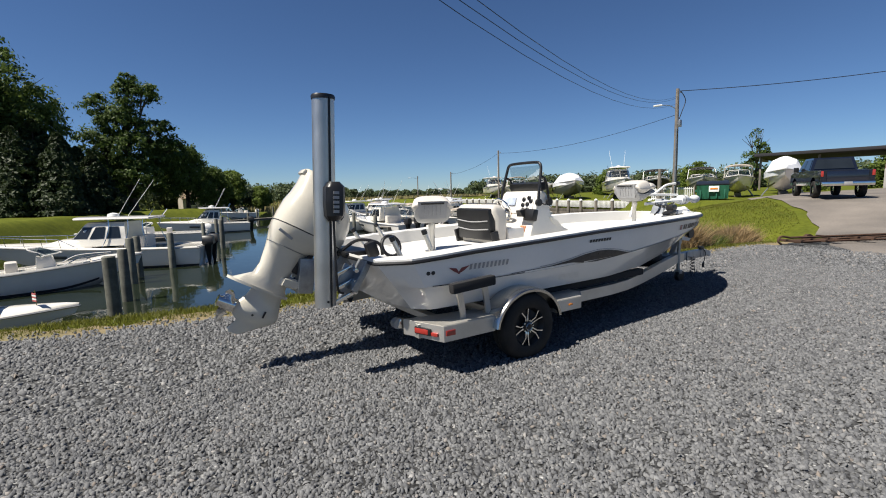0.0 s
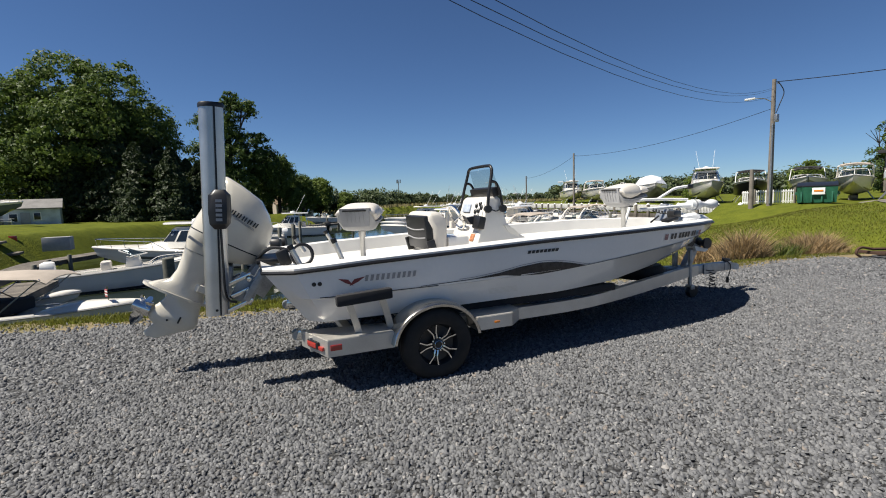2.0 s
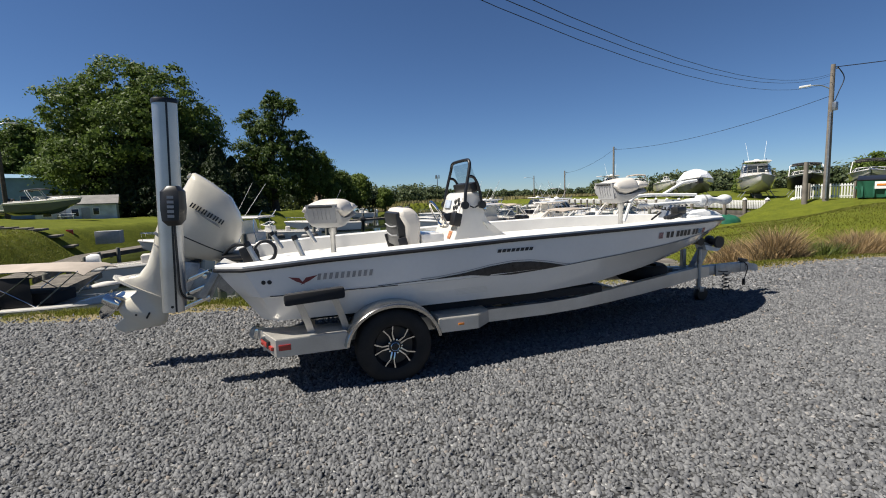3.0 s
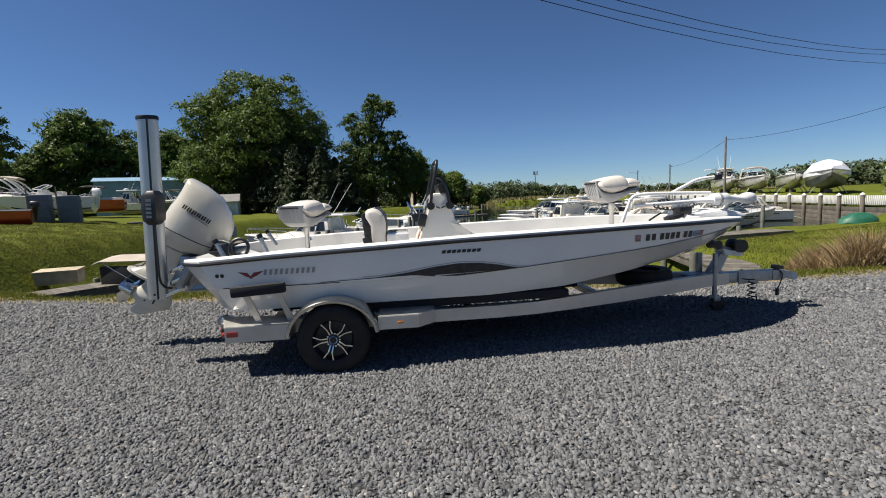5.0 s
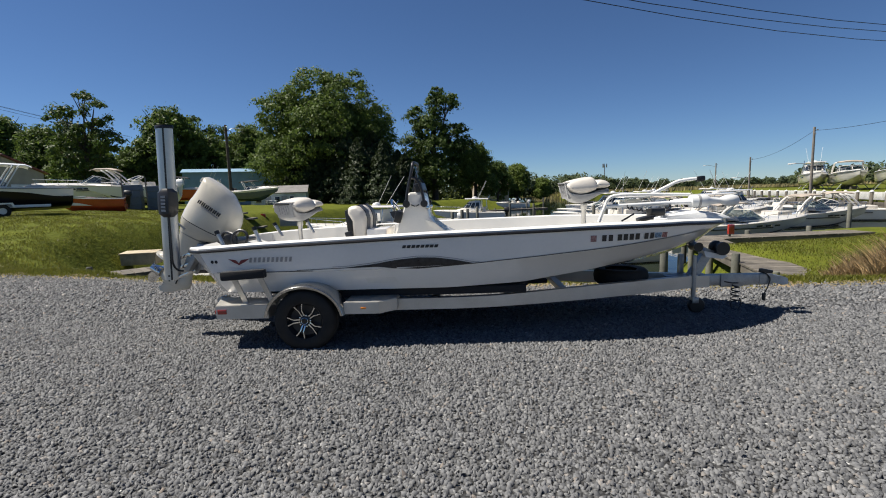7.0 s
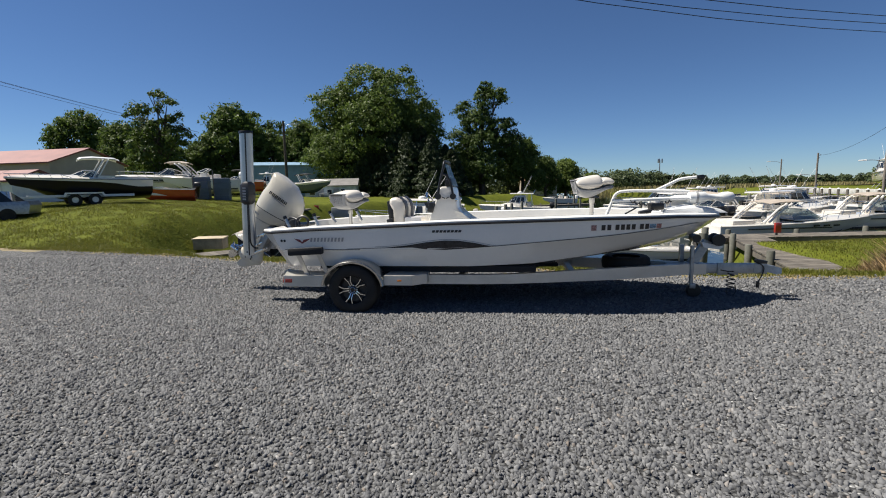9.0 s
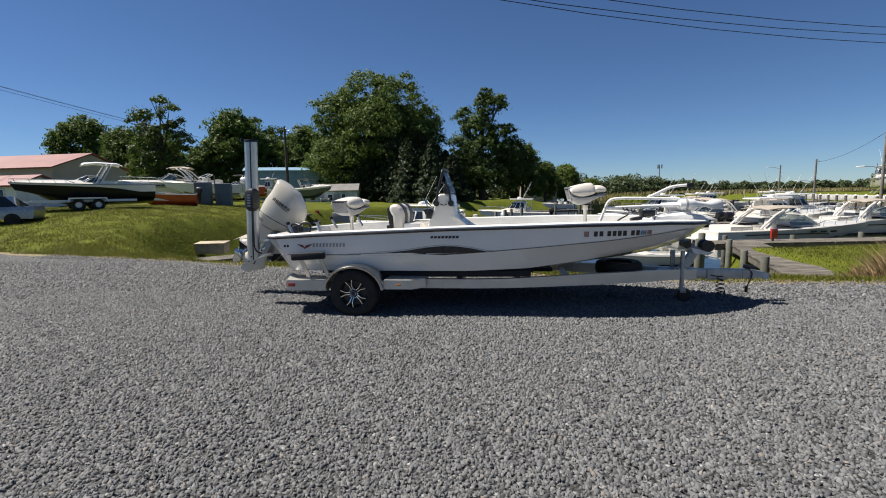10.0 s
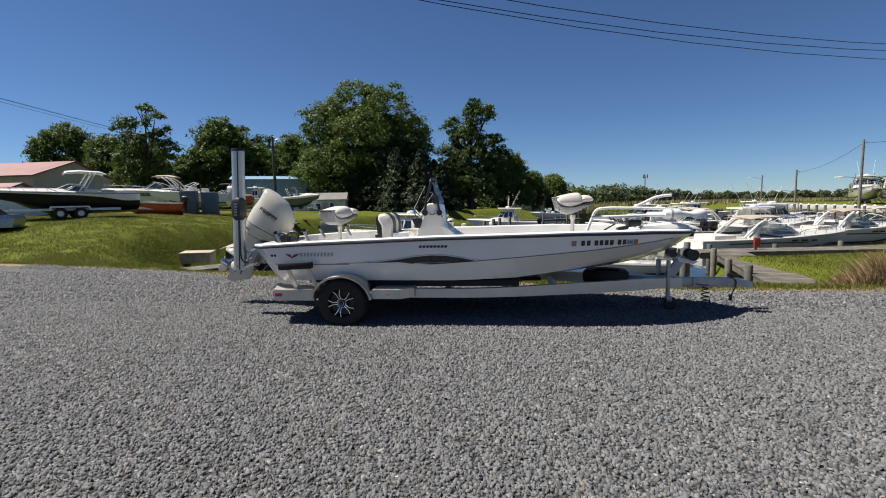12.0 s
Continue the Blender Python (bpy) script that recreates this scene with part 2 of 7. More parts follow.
BCANV = mat("black_canvas", (0.02, 0.02, 0.025), 0.8, var=0.15, scale=2, fine=60, bump=0.2, depth=0.004)
WRAP = mat("white_shrink_wrap", (0.8, 0.81, 0.82), 0.35, var=0.05, scale=1.2, fine=5, bump=0.25, depth=0.04)
HBLACK = mat("black_hull_gelcoat", (0.008, 0.008, 0.011), 0.3, var=0.1, scale=1, fine=20, bump=0.0, coat=0.05, spec=0.25)
HBLUE = mat("slate_blue_hull_gelcoat", (0.06, 0.09, 0.13), 0.15, var=0.1, scale=1, fine=20, bump=0.0, coat=0.5)
HRED = mat("red_hull_gelcoat", (0.5, 0.07, 0.03), 0.25, var=0.1, scale=1, fine=20, bump=0.0, coat=0.4)
HGREY = mat("grey_green_bottom_paint", (0.2, 0.21, 0.18), 0.6, var=0.15, scale=1, fine=12, bump=0.1, depth=0.004)
TANKB = mat("blue_grey_tank_plastic", (0.1, 0.13, 0.165), 0.6, var=0.1, scale=1.5, fine=20, bump=0.1, depth=0.01)
TRUCKP = mat("dark_navy_car_paint", (0.012, 0.015, 0.028), 0.15, 0.2, var=0.1, scale=1, fine=40, bump=0.0, coat=0.8)

# ---- mesh helpers ----
def finish(bm, smooth=40):
    bmesh.ops.recalc_face_normals(bm, faces=bm.faces)
    lim = radians(smooth)
    for f in bm.faces:
        f.smooth = True
    for e in bm.edges:
        e.smooth = len(e.link_faces) == 2 and e.calc_face_angle(0) < lim
    return bm


def part(name, bm, material, parent=None, label="", smooth=40):
    finish(bm, smooth)
    me = bpy.data.meshes.new(name)
    bm.to_mesh(me)
    bm.free()
    me.materials.append(material)
    ob = new(name, me)
    ob.parent = parent
    return tagged(ob, label) if label else ob


def raw(name, verts, faces, material, parent=None):
    me = bpy.data.meshes.new(name)
    verts, faces = np.asarray(verts, float), np.asarray(faces, int)
    k = faces.shape[1] if faces.ndim == 2 else 0
    me.vertices.add(len(verts))
    me.vertices.foreach_set("co", verts.ravel())
    me.loops.add(faces.size)
    me.loops.foreach_set("vertex_index", faces.ravel())
    me.polygons.add(len(faces))
    me.polygons.foreach_set("loop_start", np.arange(0, faces.size, k))
    me.update(calc_edges=True)
    me.materials.append(material)
    ob = new(name, me)
    ob.parent = parent
    return ob


def thing(name, label, category, at=None, group="", kind=""):
    ob = new(name)
    ob.empty_display_size = 0.2
    if at is not None:
        ob.matrix_basis = at
    return tagged(ob, label, category, group, kind)


def box(bm, c, s, rot=None, bevel=0.0, taper=None):
    """A block at c of size s, with bevelled edges; taper: the scale of its top in x and y."""
    r = bmesh.ops.create_cube(bm, size=1.0)
    vs = r["verts"]
    for v in vs:
        v.co = Vector((v.co.x * s[0], v.co.y * s[1], v.co.z * s[2]))
        if taper and v.co.z > 0:
            v.co.x *= taper[0]
            v.co.y *= taper[1]
    if bevel:
        es = list({e for v in vs for e in v.link_edges})
        out = bmesh.ops.bevel(bm, geom=es, offset=bevel, segments=2, profile=0.6, affect="EDGES")
        vs = list({v for f in out["faces"] for v in f.verts} | {v for v in vs if v.is_valid})
    m = Matrix.Translation(c) @ (Euler([radians(a) for a in rot]).to_matrix().to_4x4() if rot else Matrix())
    for v in vs:
        v.co = m @ v.co
    return bm


def loft(bm, loops, caps=True, closed=True):
    """Skin over loops of equal length."""
    rows = [[bm.verts.new(p) for p in lp] for lp in loops]
    k = len(rows[0])
    for a, b in zip(rows, rows[1:]):
        for i in range(k if closed else k - 1):
            j = (i + 1) % k
            try:
                bm.faces.new((a[i], a[j], b[j], b[i]))
            except ValueError:
                pass
    if caps and closed:
        bm.faces.new(rows[0])
        bm.faces.new(rows[-1])
    return bm


def tube(bm, pts, r, seg=8, caps=True):
    """A round tube along points; r is one radius or one a point."""
    pts = [Vector(p) for p in pts]
    rs = r if isinstance(r, (list, tuple)) else [r] * len(pts)
    loops, up = [], None
    for i, p in enumerate(pts):
        d = (pts[min(i + 1, len(pts) - 1)] - pts[max(i - 1, 0)]).normalized()
        if up is None:
            up = d.orthogonal().normalized()
        up = (up - d * up.dot(d)).normalized()
        side = d.cross(up)
        loops.append([p + (up * math.cos(a) + side * math.sin(a)) * rs[i] for a in (2 * math.pi * k / seg for k in range(seg))])
    return loft(bm, loops, caps)


def spin(bm, profile, c, axis="y", seg=32, caps=True):
    """A solid of revolution; profile: (radius, along) from one end to the other."""
    loops = []
    for rad, h in profile:
        lp = []
        for k in range(seg):
            a = 2 * math.pi * k / seg
            x, y = rad * math.cos(a), rad * math.sin(a)
            p = {"y": (x, h, y), "z": (x, y, h), "x": (h, x, y)}[axis]
            lp.append(Vector(c) + Vector(p))
        loops.append(lp)
    return loft(bm, loops, caps)


def prism(bm, poly, a, b, axis="y"):
    """A flat outline given a thickness from a to b along an axis."""
    def at(p, h):
        return {"y": (p[0], h, p[1]), "z": (p[0], p[1], h), "x": (h, p[0], p[1])}[axis]
    return loft(bm, [[at(p, a) for p in poly], [at(p, b) for p in poly]])


def interp(x, table):
    xs, ys = [p[0] for p in table], [p[1] for p in table]
    return float(np.interp(x, xs, ys))


def smooth_path(pts, n=6):
    """Catmull-Rom through points."""
    pts = [Vector(p) for p in pts]
    out = []
    for i in range(len(pts) - 1):
        p0, p1, p2, p3 = pts[max(i - 1, 0)], pts[i], pts[i + 1], pts[min(i + 2, len(pts) - 1)]
        for k in range(n):
            t = k / n
            out.append(0.5 * ((2 * p1) + (p2 - p0) * t + (2 * p0 - 5 * p1 + 4 * p2 - p3) * t * t + (3 * p1 - p0 - 3 * p2 + p3) * t ** 3))
    return out + [pts[-1]]


def sstep(a, b, x):
    t = np.clip((x - a) / (b - a), 0, 1)
    return t * t * (3 - 2 * t)


B = bmesh.new

# ---- ground, water ----
BASIN = [(-9, 9.5), (2, 7.8), (6.5, 7.6), (9.5, 12), (11.2, 16.2), (19, 17.4), (21.5, 24), (24, 25), (31, 24), (37, 25), (38.4, 32), (41.4, 44), (44.2, 55), (47, 75),
         (49, 110), (72, 150), (62, 172), (30, 140), (24, 118), (15, 92), (3, 80), (-8, 62), (-12, 48), (-14, 36), (-13.2, 27), (-12.6, 18), (-12, 13)]


def basin_distance(x, y):
    """Metres outside the creek's edge, negative over the water."""
    x, y = np.asarray(x, float), np.asarray(y, float)
    best, inside = np.full(x.shape, 1e9), np.zeros(x.shape, bool)
    for (ax, ay), (bx, by) in zip(BASIN, BASIN[1:] + BASIN[:1]):
        dx, dy = bx - ax, by - ay
        t = np.clip(((x - ax) * dx + (y - ay) * dy) / (dx * dx + dy * dy), 0, 1)
        best = np.minimum(best, np.hypot(x - ax - t * dx, y - ay - t * dy))
        cross = ((ay > y) != (by > y)) & (x < (bx - ax) * (y - ay) / (by - ay + 1e-12) + ax)
        inside ^= cross
    return np.where(inside, -best, best)


def pad_edge(x):
    return np.interp(x, [-60, -12.6, -6.4, -4, -1, 3.4, 6, 9.4, 11.5, 14], [13, 6.2, 4.85, 4.1, 3.6, 3.0, 2.55, 2.7, 2.4, 1.5])


def height(x, y):
    x, y = np.asarray(x, float), np.asarray(y, float)
    e = pad_edge(x)
    left = 1.1 * sstep(0, 1, (-11.5 - x) / (8 + 0.4 * np.clip(y - 16, 0, 40))) * sstep(e + 0.4, e + 9, y) * (1 - 0.7 * sstep(50, 72, y))
    right = 0.9 * sstep(14, 26, x) * (1 - 0.6 * sstep(10, 16, y)) * (1 - sstep(15, 22, y) * (1 - sstep(35.5, 37.5, x)))
    right = right - 0.6 * sstep(e + 0.3, e + 2.8, y) * sstep(5, 8, x) * (1 - sstep(13, 19, x) * (1 - sstep(8, 12, y))) * (1 - sstep(26, 37, x))
    right = right - 0.75 * sstep(12, 19, y) * sstep(8, 12, x) * (1 - sstep(31, 36.6, x))
    base = left + right - 0.9 * sstep(80, 130, y)
    dip = -0.02 * sstep(e, e + 1.5, y) * (1 - sstep(e + 1.5, e + 5, y)) * sstep(-9, -14, x)
    d = basin_distance(x, y)
    bank = np.clip((d + 0.2) / np.where(x < -7, 3.6, np.where(x > 30, 0.7, 4.2 - 3.5 * sstep(9, 12.5, x) * sstep(8, 13, y))), 0, 1)
    bank = bank * bank * (3 - 2 * bank)
    low = np.where(d < 0, -2.2 + np.maximum(d, -6) * 0.35, -2.2)
    z = low + (base + dip - low) * bank
    return np.where(y < e, right * sstep(e, e - 0.01, y) * 1.0, z)


def sheet(name, xs, ys, fn, material):
    gx, gy = np.meshgrid(xs, ys)
    v = np.stack([gx, gy, fn(gx, gy)], -1).reshape(-1, 3)
    nx, ny = len(xs), len(ys)
    f = [(j * nx + i, j * nx + i + 1, (j + 1) * nx + i + 1, (j + 1) * nx + i) for j in range(ny - 1) for i in range(nx - 1)]
    ob = raw(name, v, f, material)
    for p in ob.data.polygons:
        p.use_smooth = True
    return ob


def drive_edge(x):
    return np.interp(x, [10.5, 12, 16, 20, 26, 36, 75], [0.4, 1.2, 2.8, 4.6, 8.6, 14.0, 18])


def uneven(x, y):
    n = np.sin(x * 1.7 + y * 0.6) * 0.03 + np.sin(x * 0.53 - y * 1.1 + 1) * 0.05 + np.sin(y * 2.3 + x * 0.9) * 0.02
    e = y - drive_edge(x)
    return height(x, y) + n * sstep(0.2, 1.2, y - pad_edge(x)) * np.where(x > 10.5, sstep(0.2, 2.0, e), 1) - 0.05 * (y < pad_edge(x) - 0.4) - 0.08 * (x > 11.2) * sstep(-0.2, -1.0, e)


gxs = np.unique(np.concatenate([np.linspace(-25, 45, 176), np.linspace(-130, 150, 112), [-3000, -1200, -500, -250, 300, 600, 1200, 3000]]))
gys = np.unique(np.concatenate([np.linspace(-10, 60, 176), np.linspace(-60, 200, 105), [-3000, -1200, -400, -150, 300, 600, 1200, 3000]]))
tagged(sheet("ground", gxs, gys, uneven, GRASS), "mown green grass banks sloping to the creek", "ground", kind="structure")
raw_water = raw("water", [(-14, 4, -2), (120, 4, -2), (120, 190, -2), (-14, 190, -2)], [(0, 1, 2, 3)], WATER)
tagged(raw_water, "dark calm creek water reflecting trees", "water", kind="structure")


def band(name, xs, lo, hi, n, lift, material, label, category):
    """A strip of ground between two lines across the plan."""
    v, f = [], []
    for x in xs:
        a, b = lo(x), hi(x)
        for k in range(n + 1):
            y = a + (b - a) * k / n
            v.append((x, y))
    for i in range(len(xs) - 1):
        for k in range(n):
            q = i * (n + 1) + k
            f.append((q, q + n + 1, q + n + 2, q + 1))
    v = np.array(v, float)
    v = np.column_stack([v, height(v[:, 0], v[:, 1]) + lift])
    ob = raw(name, v.tolist(), f, material)
    for p in ob.data.polygons:
        p.use_smooth = True
    return tagged(ob, label, category, kind="structure")


def ragged(x):
    return 0.09 * math.sin(x * 2.1) + 0.06 * math.sin(x * 5.3 + 1) + 0.04 * math.sin(x * 11.7)


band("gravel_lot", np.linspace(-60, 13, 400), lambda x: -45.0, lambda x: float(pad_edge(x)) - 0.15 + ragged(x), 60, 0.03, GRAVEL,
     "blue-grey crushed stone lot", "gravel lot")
band("verge", np.linspace(-40, 14, 300), lambda x: float(pad_edge(x)) - 0.35 + ragged(x), lambda x: float(pad_edge(x)) + 0.42 + 1.6 * ragged(x * 1.3 + 4), 6, 0.022, DRY,
     "dry yellowed strip along the gravel", "verge")
band("drive", np.linspace(10.5, 75, 90), lambda x: -30.0, lambda x: float(drive_edge(x)) + ragged(x), 40, 0.035, DRIVE,
     "worn pale asphalt and dirt drive", "drive")

# ---- the skiff on its trailer ----
YC = 1.3
RAIL_H = [(-1.47, 0.87), (-1.36, 0.98), (-1.22, 1.11), (-0.9, 1.15), (0.5, 1.155), (1.9, 1.125), (2.6, 1.09), (3.2, 1.03), (3.7, 0.93), (4.1, 0.8), (4.5, 0.6), (4.75, 0.44), (4.95, 0.25), (5.05, 0.06)]
RAIL_Z = [(-1.47, 1.11), (-0.6, 1.16), (1.3, 1.225), (3.2, 1.258), (4.3, 1.25), (5.05, 1.215)]
KNUC_Z = [(-1.47, 0.86), (0, 0.865), (1.0, 0.875), (1.87, 0.905), (3.5, 1.03), (4.6, 1.14), (5.05, 1.19)]
CHINE_H = [(-1.47, 0.86), (-1.2, 1.0), (0, 1.02), (1.6, 1.0), (2.4, 0.9), (3.2, 0.75), (3.8, 0.58), (4.3, 0.42), (4.7, 0.25), (5.05, 0.03)]
CHINE_Z = [(-1.47, 0.62), (1.6, 0.62), (2.4, 0.645), (3.2, 0.74), (3.8, 0.83), (4.3, 0.92), (4.7, 1.03), (5.05, 1.18)]
KEEL_Z = [(-1.47, 0.55), (2.0, 0.53), (2.8, 0.57), (3.2, 0.62), (3.8, 0.69), (4.3, 0.79), (4.7, 0.93), (4.92, 1.07), (5.05, 1.175)]


def hull_rake(x, z):
    """The transom leans, so sections near the stern slant."""
    return x + (interp(x, RAIL_Z) - z) * 0.74 * max(0.0, min(1.0, (-0.75 - x) / 0.72))


def hull_side(x, z):
    """Half breadth of the topsides."""
    zr, zk, zc = interp(x, RAIL_Z), interp(x, KNUC_Z), interp(x, CHINE_Z)
    hr, hc = interp(x, RAIL_H), interp(x, CHINE_H)
    hk = hc + (hr - hc) * 0.78
    if z > zk:
        return hk + 0.012 + (hr - hk - 0.012) * (z - zk) / (zr - zk)
    return hc + (hk - hc) * max(0, z - zc) / max(0.01, zk - zc)


def hull_loop(x):
    zr, zk, zc, ze = interp(x, RAIL_Z), interp(x, KNUC_Z), interp(x, CHINE_Z), interp(x, KEEL_Z)
    hr, hc = interp(x, RAIL_H), interp(x, CHINE_H)
    half = [(0.0, ze), (hc * 0.55, ze + (zc - ze) * 0.42), (hc * 0.9, ze + (zc - ze) * 0.92), (hc, zc + 0.004),
            (hull_side(x, zc + (zk - zc) * 0.35) + 0.008, zc + (zk - zc) * 0.35), (hull_side(x, zk - 0.001), zk - 0.006), (hull_side(x, zk + 0.001), zk + 0.002),
            (hull_side(x, (zk + zr) / 2) + 0.006, (zk + zr) / 2), (hr, zr)]
    return [(hull_rake(x, z), -h, z) for h, z in reversed(half)] + [(hull_rake(x, z), h, z) for h, z in half[1:]]


def stations():
    return sorted(set([-1.47, -1.42, -1.36, -1.29, -1.22] + list(np.linspace(-1.1, 4.0, 30)) + list(np.linspace(4.08, 5.05, 16))))


boat = thing("bay_boat", "white fibreglass centre console bay boat resting on trailer bunks", "boat", pose(0, YC, 0))
bm = B()
loft(bm, [hull_loop(x) for x in stations()], caps=False, closed=False)
bm.faces.new([bm.verts.new(p) for p in hull_loop(-1.47)])
bmesh.ops.remove_doubles(bm, verts=bm.verts, dist=0.0005)
part("hull", bm, GEL, boat, "glossy white fibreglass hull", 30)

# deck with its raised side decks
bm = B()
loops = []
for x in stations():
    zr, hr = interp(x, RAIL_Z), interp(x, RAIL_H)
    w = min(0.2, hr * 0.6)
    drop = 0.15 * min(1, max(0, (x + 1.47) / 0.25)) * min(1, max(0, (4.75 - x) / 0.4))
    half = [(0, zr + 0.028 - drop), (hr - w - 0.035, zr + 0.025 - drop), (hr - w, zr + 0.022), (hr - w + 0.015, zr + 0.03), (hr - 0.03, zr + 0.03), (hr - 0.004, zr + 0.018), (hr - 0.002, zr - 0.006)]
    loops.append([(x, -h, z) for h, z in reversed(half)] + [(x, h, z) for h, z in half[1:]])
loft(bm, loops, caps=False, closed=False)
aft = [(-1.47, -0.87, 1.104), (-1.47, 0.87, 1.104), (-1.47, 0.87, 1.138), (-1.47, -0.87, 1.138)]
bm.faces.new([bm.verts.new(p) for p in aft])
part("deck", bm, DECK, boat, "white nonskid deck with raised gunwales", 35)

# black rubber rub rail round the gunwale
bm = B()
edge = [(-1.475, 0.0)] + [(x, interp(x, RAIL_H)) for x in stations()]
right = [(x + (0.004 if x > 4.9 else 0), -h - 0.006, interp(x, RAIL_Z) - 0.014) for x, h in edge]
leftp = [(p[0], -p[1], p[2]) for p in right]
path = right + list(reversed(leftp))
loops = []
for i, p in enumerate(path):
    a, b = Vector(path[max(0, i - 1)]), Vector(path[min(len(path) - 1, i + 1)])
    d = (b - a)
    d.z = 0
    d.normalize()
    nrm = Vector((d.y, -d.x, 0))
    q = Vector(p)
    loops.append([q + nrm * u + Vector((0, 0, w)) for u, w in ((-0.02, -0.017), (0.008, -0.015), (0.015, 0), (0.008, 0.015), (-0.02, 0.017))])
loft(bm, loops)
part("rub_rail", bm, BLACK, boat, "black rubber rub rail")


def on_hull(x, z, lift=0.004, s=-1):
    return (hull_rake(x, z), s * (hull_side(x, z) + lift), z)


def hull_patch(name, fn, n, material, parent, label="", rows=3):
    """A graphic laid on the starboard topside; fn(t) gives x, low z, high z."""
    bm = B()
    lo = []
    for i in range(n + 1):
        x, a, b = fn(i / n)
        lo.append([on_hull(x, a + (b - a) * k / rows, 0.008) for k in range(rows + 1)])
    rowsv = [[bm.verts.new(p) for p in lp] for lp in lo]
    for a, b in zip(rowsv, rowsv[1:]):
        for k in range(rows):
            bm.faces.new((a[k], a[k + 1], b[k + 1], b[k]))
    return part(name, bm, material, parent, label)


def swoosh(t):
    x = -0.1 + t * 1.97
    top = interp(x, [(-0.1, 0.885), (0.45, 0.90), (0.75, 0.93), (1.0, 0.97), (1.25, 0.992), (1.45, 0.985), (1.65, 0.955), (1.87, 0.908)])
    low = interp(x, [(-0.1, 0.88), (0.45, 0.893), (0.8, 0.90), (1.0, 0.875), (1.25, 0.862), (1.5, 0.878), (1.87, 0.903)])
    return x, low, max(top, low + 0.003)


hull_patch("side_graphic", swoosh, 60, STRIPE, boat, "dark carbon-look swoosh graphic")
hull_patch("pin_stripe", lambda t: (1.87 + t * 2.75, interp(1.87 + t * 2.75, KNUC_Z) - 0.002, interp(1.87 + t * 2.75, KNUC_Z) + 0.007), 40, STRIPE, boat, "", 1)
hull_patch("pin_stripe", lambda t: (0.3 + t * 1.62, swoosh((0.4 + t * 1.62) / 1.97)[2] + 0.012, swoosh((0.4 + t * 1.62) / 1.97)[2] + 0.018), 40, SILVER, boat, "", 1)
hull_patch("pin_stripe", lambda t: (-1.12 + t * 1.2, 0.868, 0.876), 14, STRIPE, boat, "", 1)


def letter_bar(x0, x1, z0, z1, lean, material, name="name_bar"):
    """One block of the unlettered boat name."""
    bm = B()
    q = [on_hull(x0, z0, 0.009), on_hull(x1, z0, 0.009), on_hull(x1 + lean, z1, 0.009), on_hull(x0 + lean, z1, 0.009)]
    bm.faces.new([bm.verts.new(p) for p in q])
    return part(name, bm, material, boat)


# wing badge, name bars, model bars, registration bars, stickers
for sgn, x0 in ((1, -0.88), (-1, -0.62)):
    bm = B()
    pts = [(x0, 1.03), (x0 + sgn * 0.10, 1.015), (x0 + sgn * 0.135, 0.975), (x0 + sgn * 0.15, 0.955), (x0 + sgn * 0.07, 0.985)]
    bm.faces.new([bm.verts.new(on_hull(x, z, 0.009)) for x, z in pts])
    part("wing_badge", bm, DKRED, boat)
for k in range(5):
    x0 = -0.63 + k * 0.1
    letter_bar(x0, x0 + 0.028, 0.985, 1.04, 0.012, SILVER)
    letter_bar(x0 + 0.05, x0 + 0.078, 0.985, 1.04, 0.012, SILVER)
for k in range(8):
    x0 = 1.08 + k * 0.05
    letter_bar(x0, x0 + 0.038, 1.098, 1.13, 0.012, INK, "model_bar")
for k, x0 in enumerate([3.27, 3.345, 3.45, 3.52, 3.59, 3.66, 3.77, 3.84]):
    letter_bar(x0, x0 + 0.05, 1.095, 1.165, 0.0, INK, "registration_bar")
letter_bar(3.14, 3.205, 1.095, 1.165, 0, mat("faded_sticker", (0.55, 0.3, 0.28), 0.5, scale=60, var=0.3), "sticker")
letter_bar(3.9, 3.985, 1.1, 1.16, 0, mat("blue_sticker", (0.25, 0.4, 0.55), 0.5, scale=60, var=0.3), "sticker")
letter_bar(3.995, 4.06, 1.1, 1.16, 0, mat("red_sticker", (0.55, 0.25, 0.22), 0.5, scale=60, var=0.3), "sticker")
for k in range(5):
    z = 0.705 + k * 0.014
    hull_patch("louvre", lambda t: (0.67 + t * 0.34 - (z - 0.7) * 0.4, z, z + 0.006), 6, GELW, boat, "", 1)
for x in (-1.115, -1.06):
    bm = B()
    p = on_hull(x, 0.997, 0)
    spin(bm, [(0.001, -0.012), (0.016, -0.012), (0.02, -0.004), (0.02, 0.01)], p, "y", 16)
    part("drain_fitting", bm, BLACK, boat)

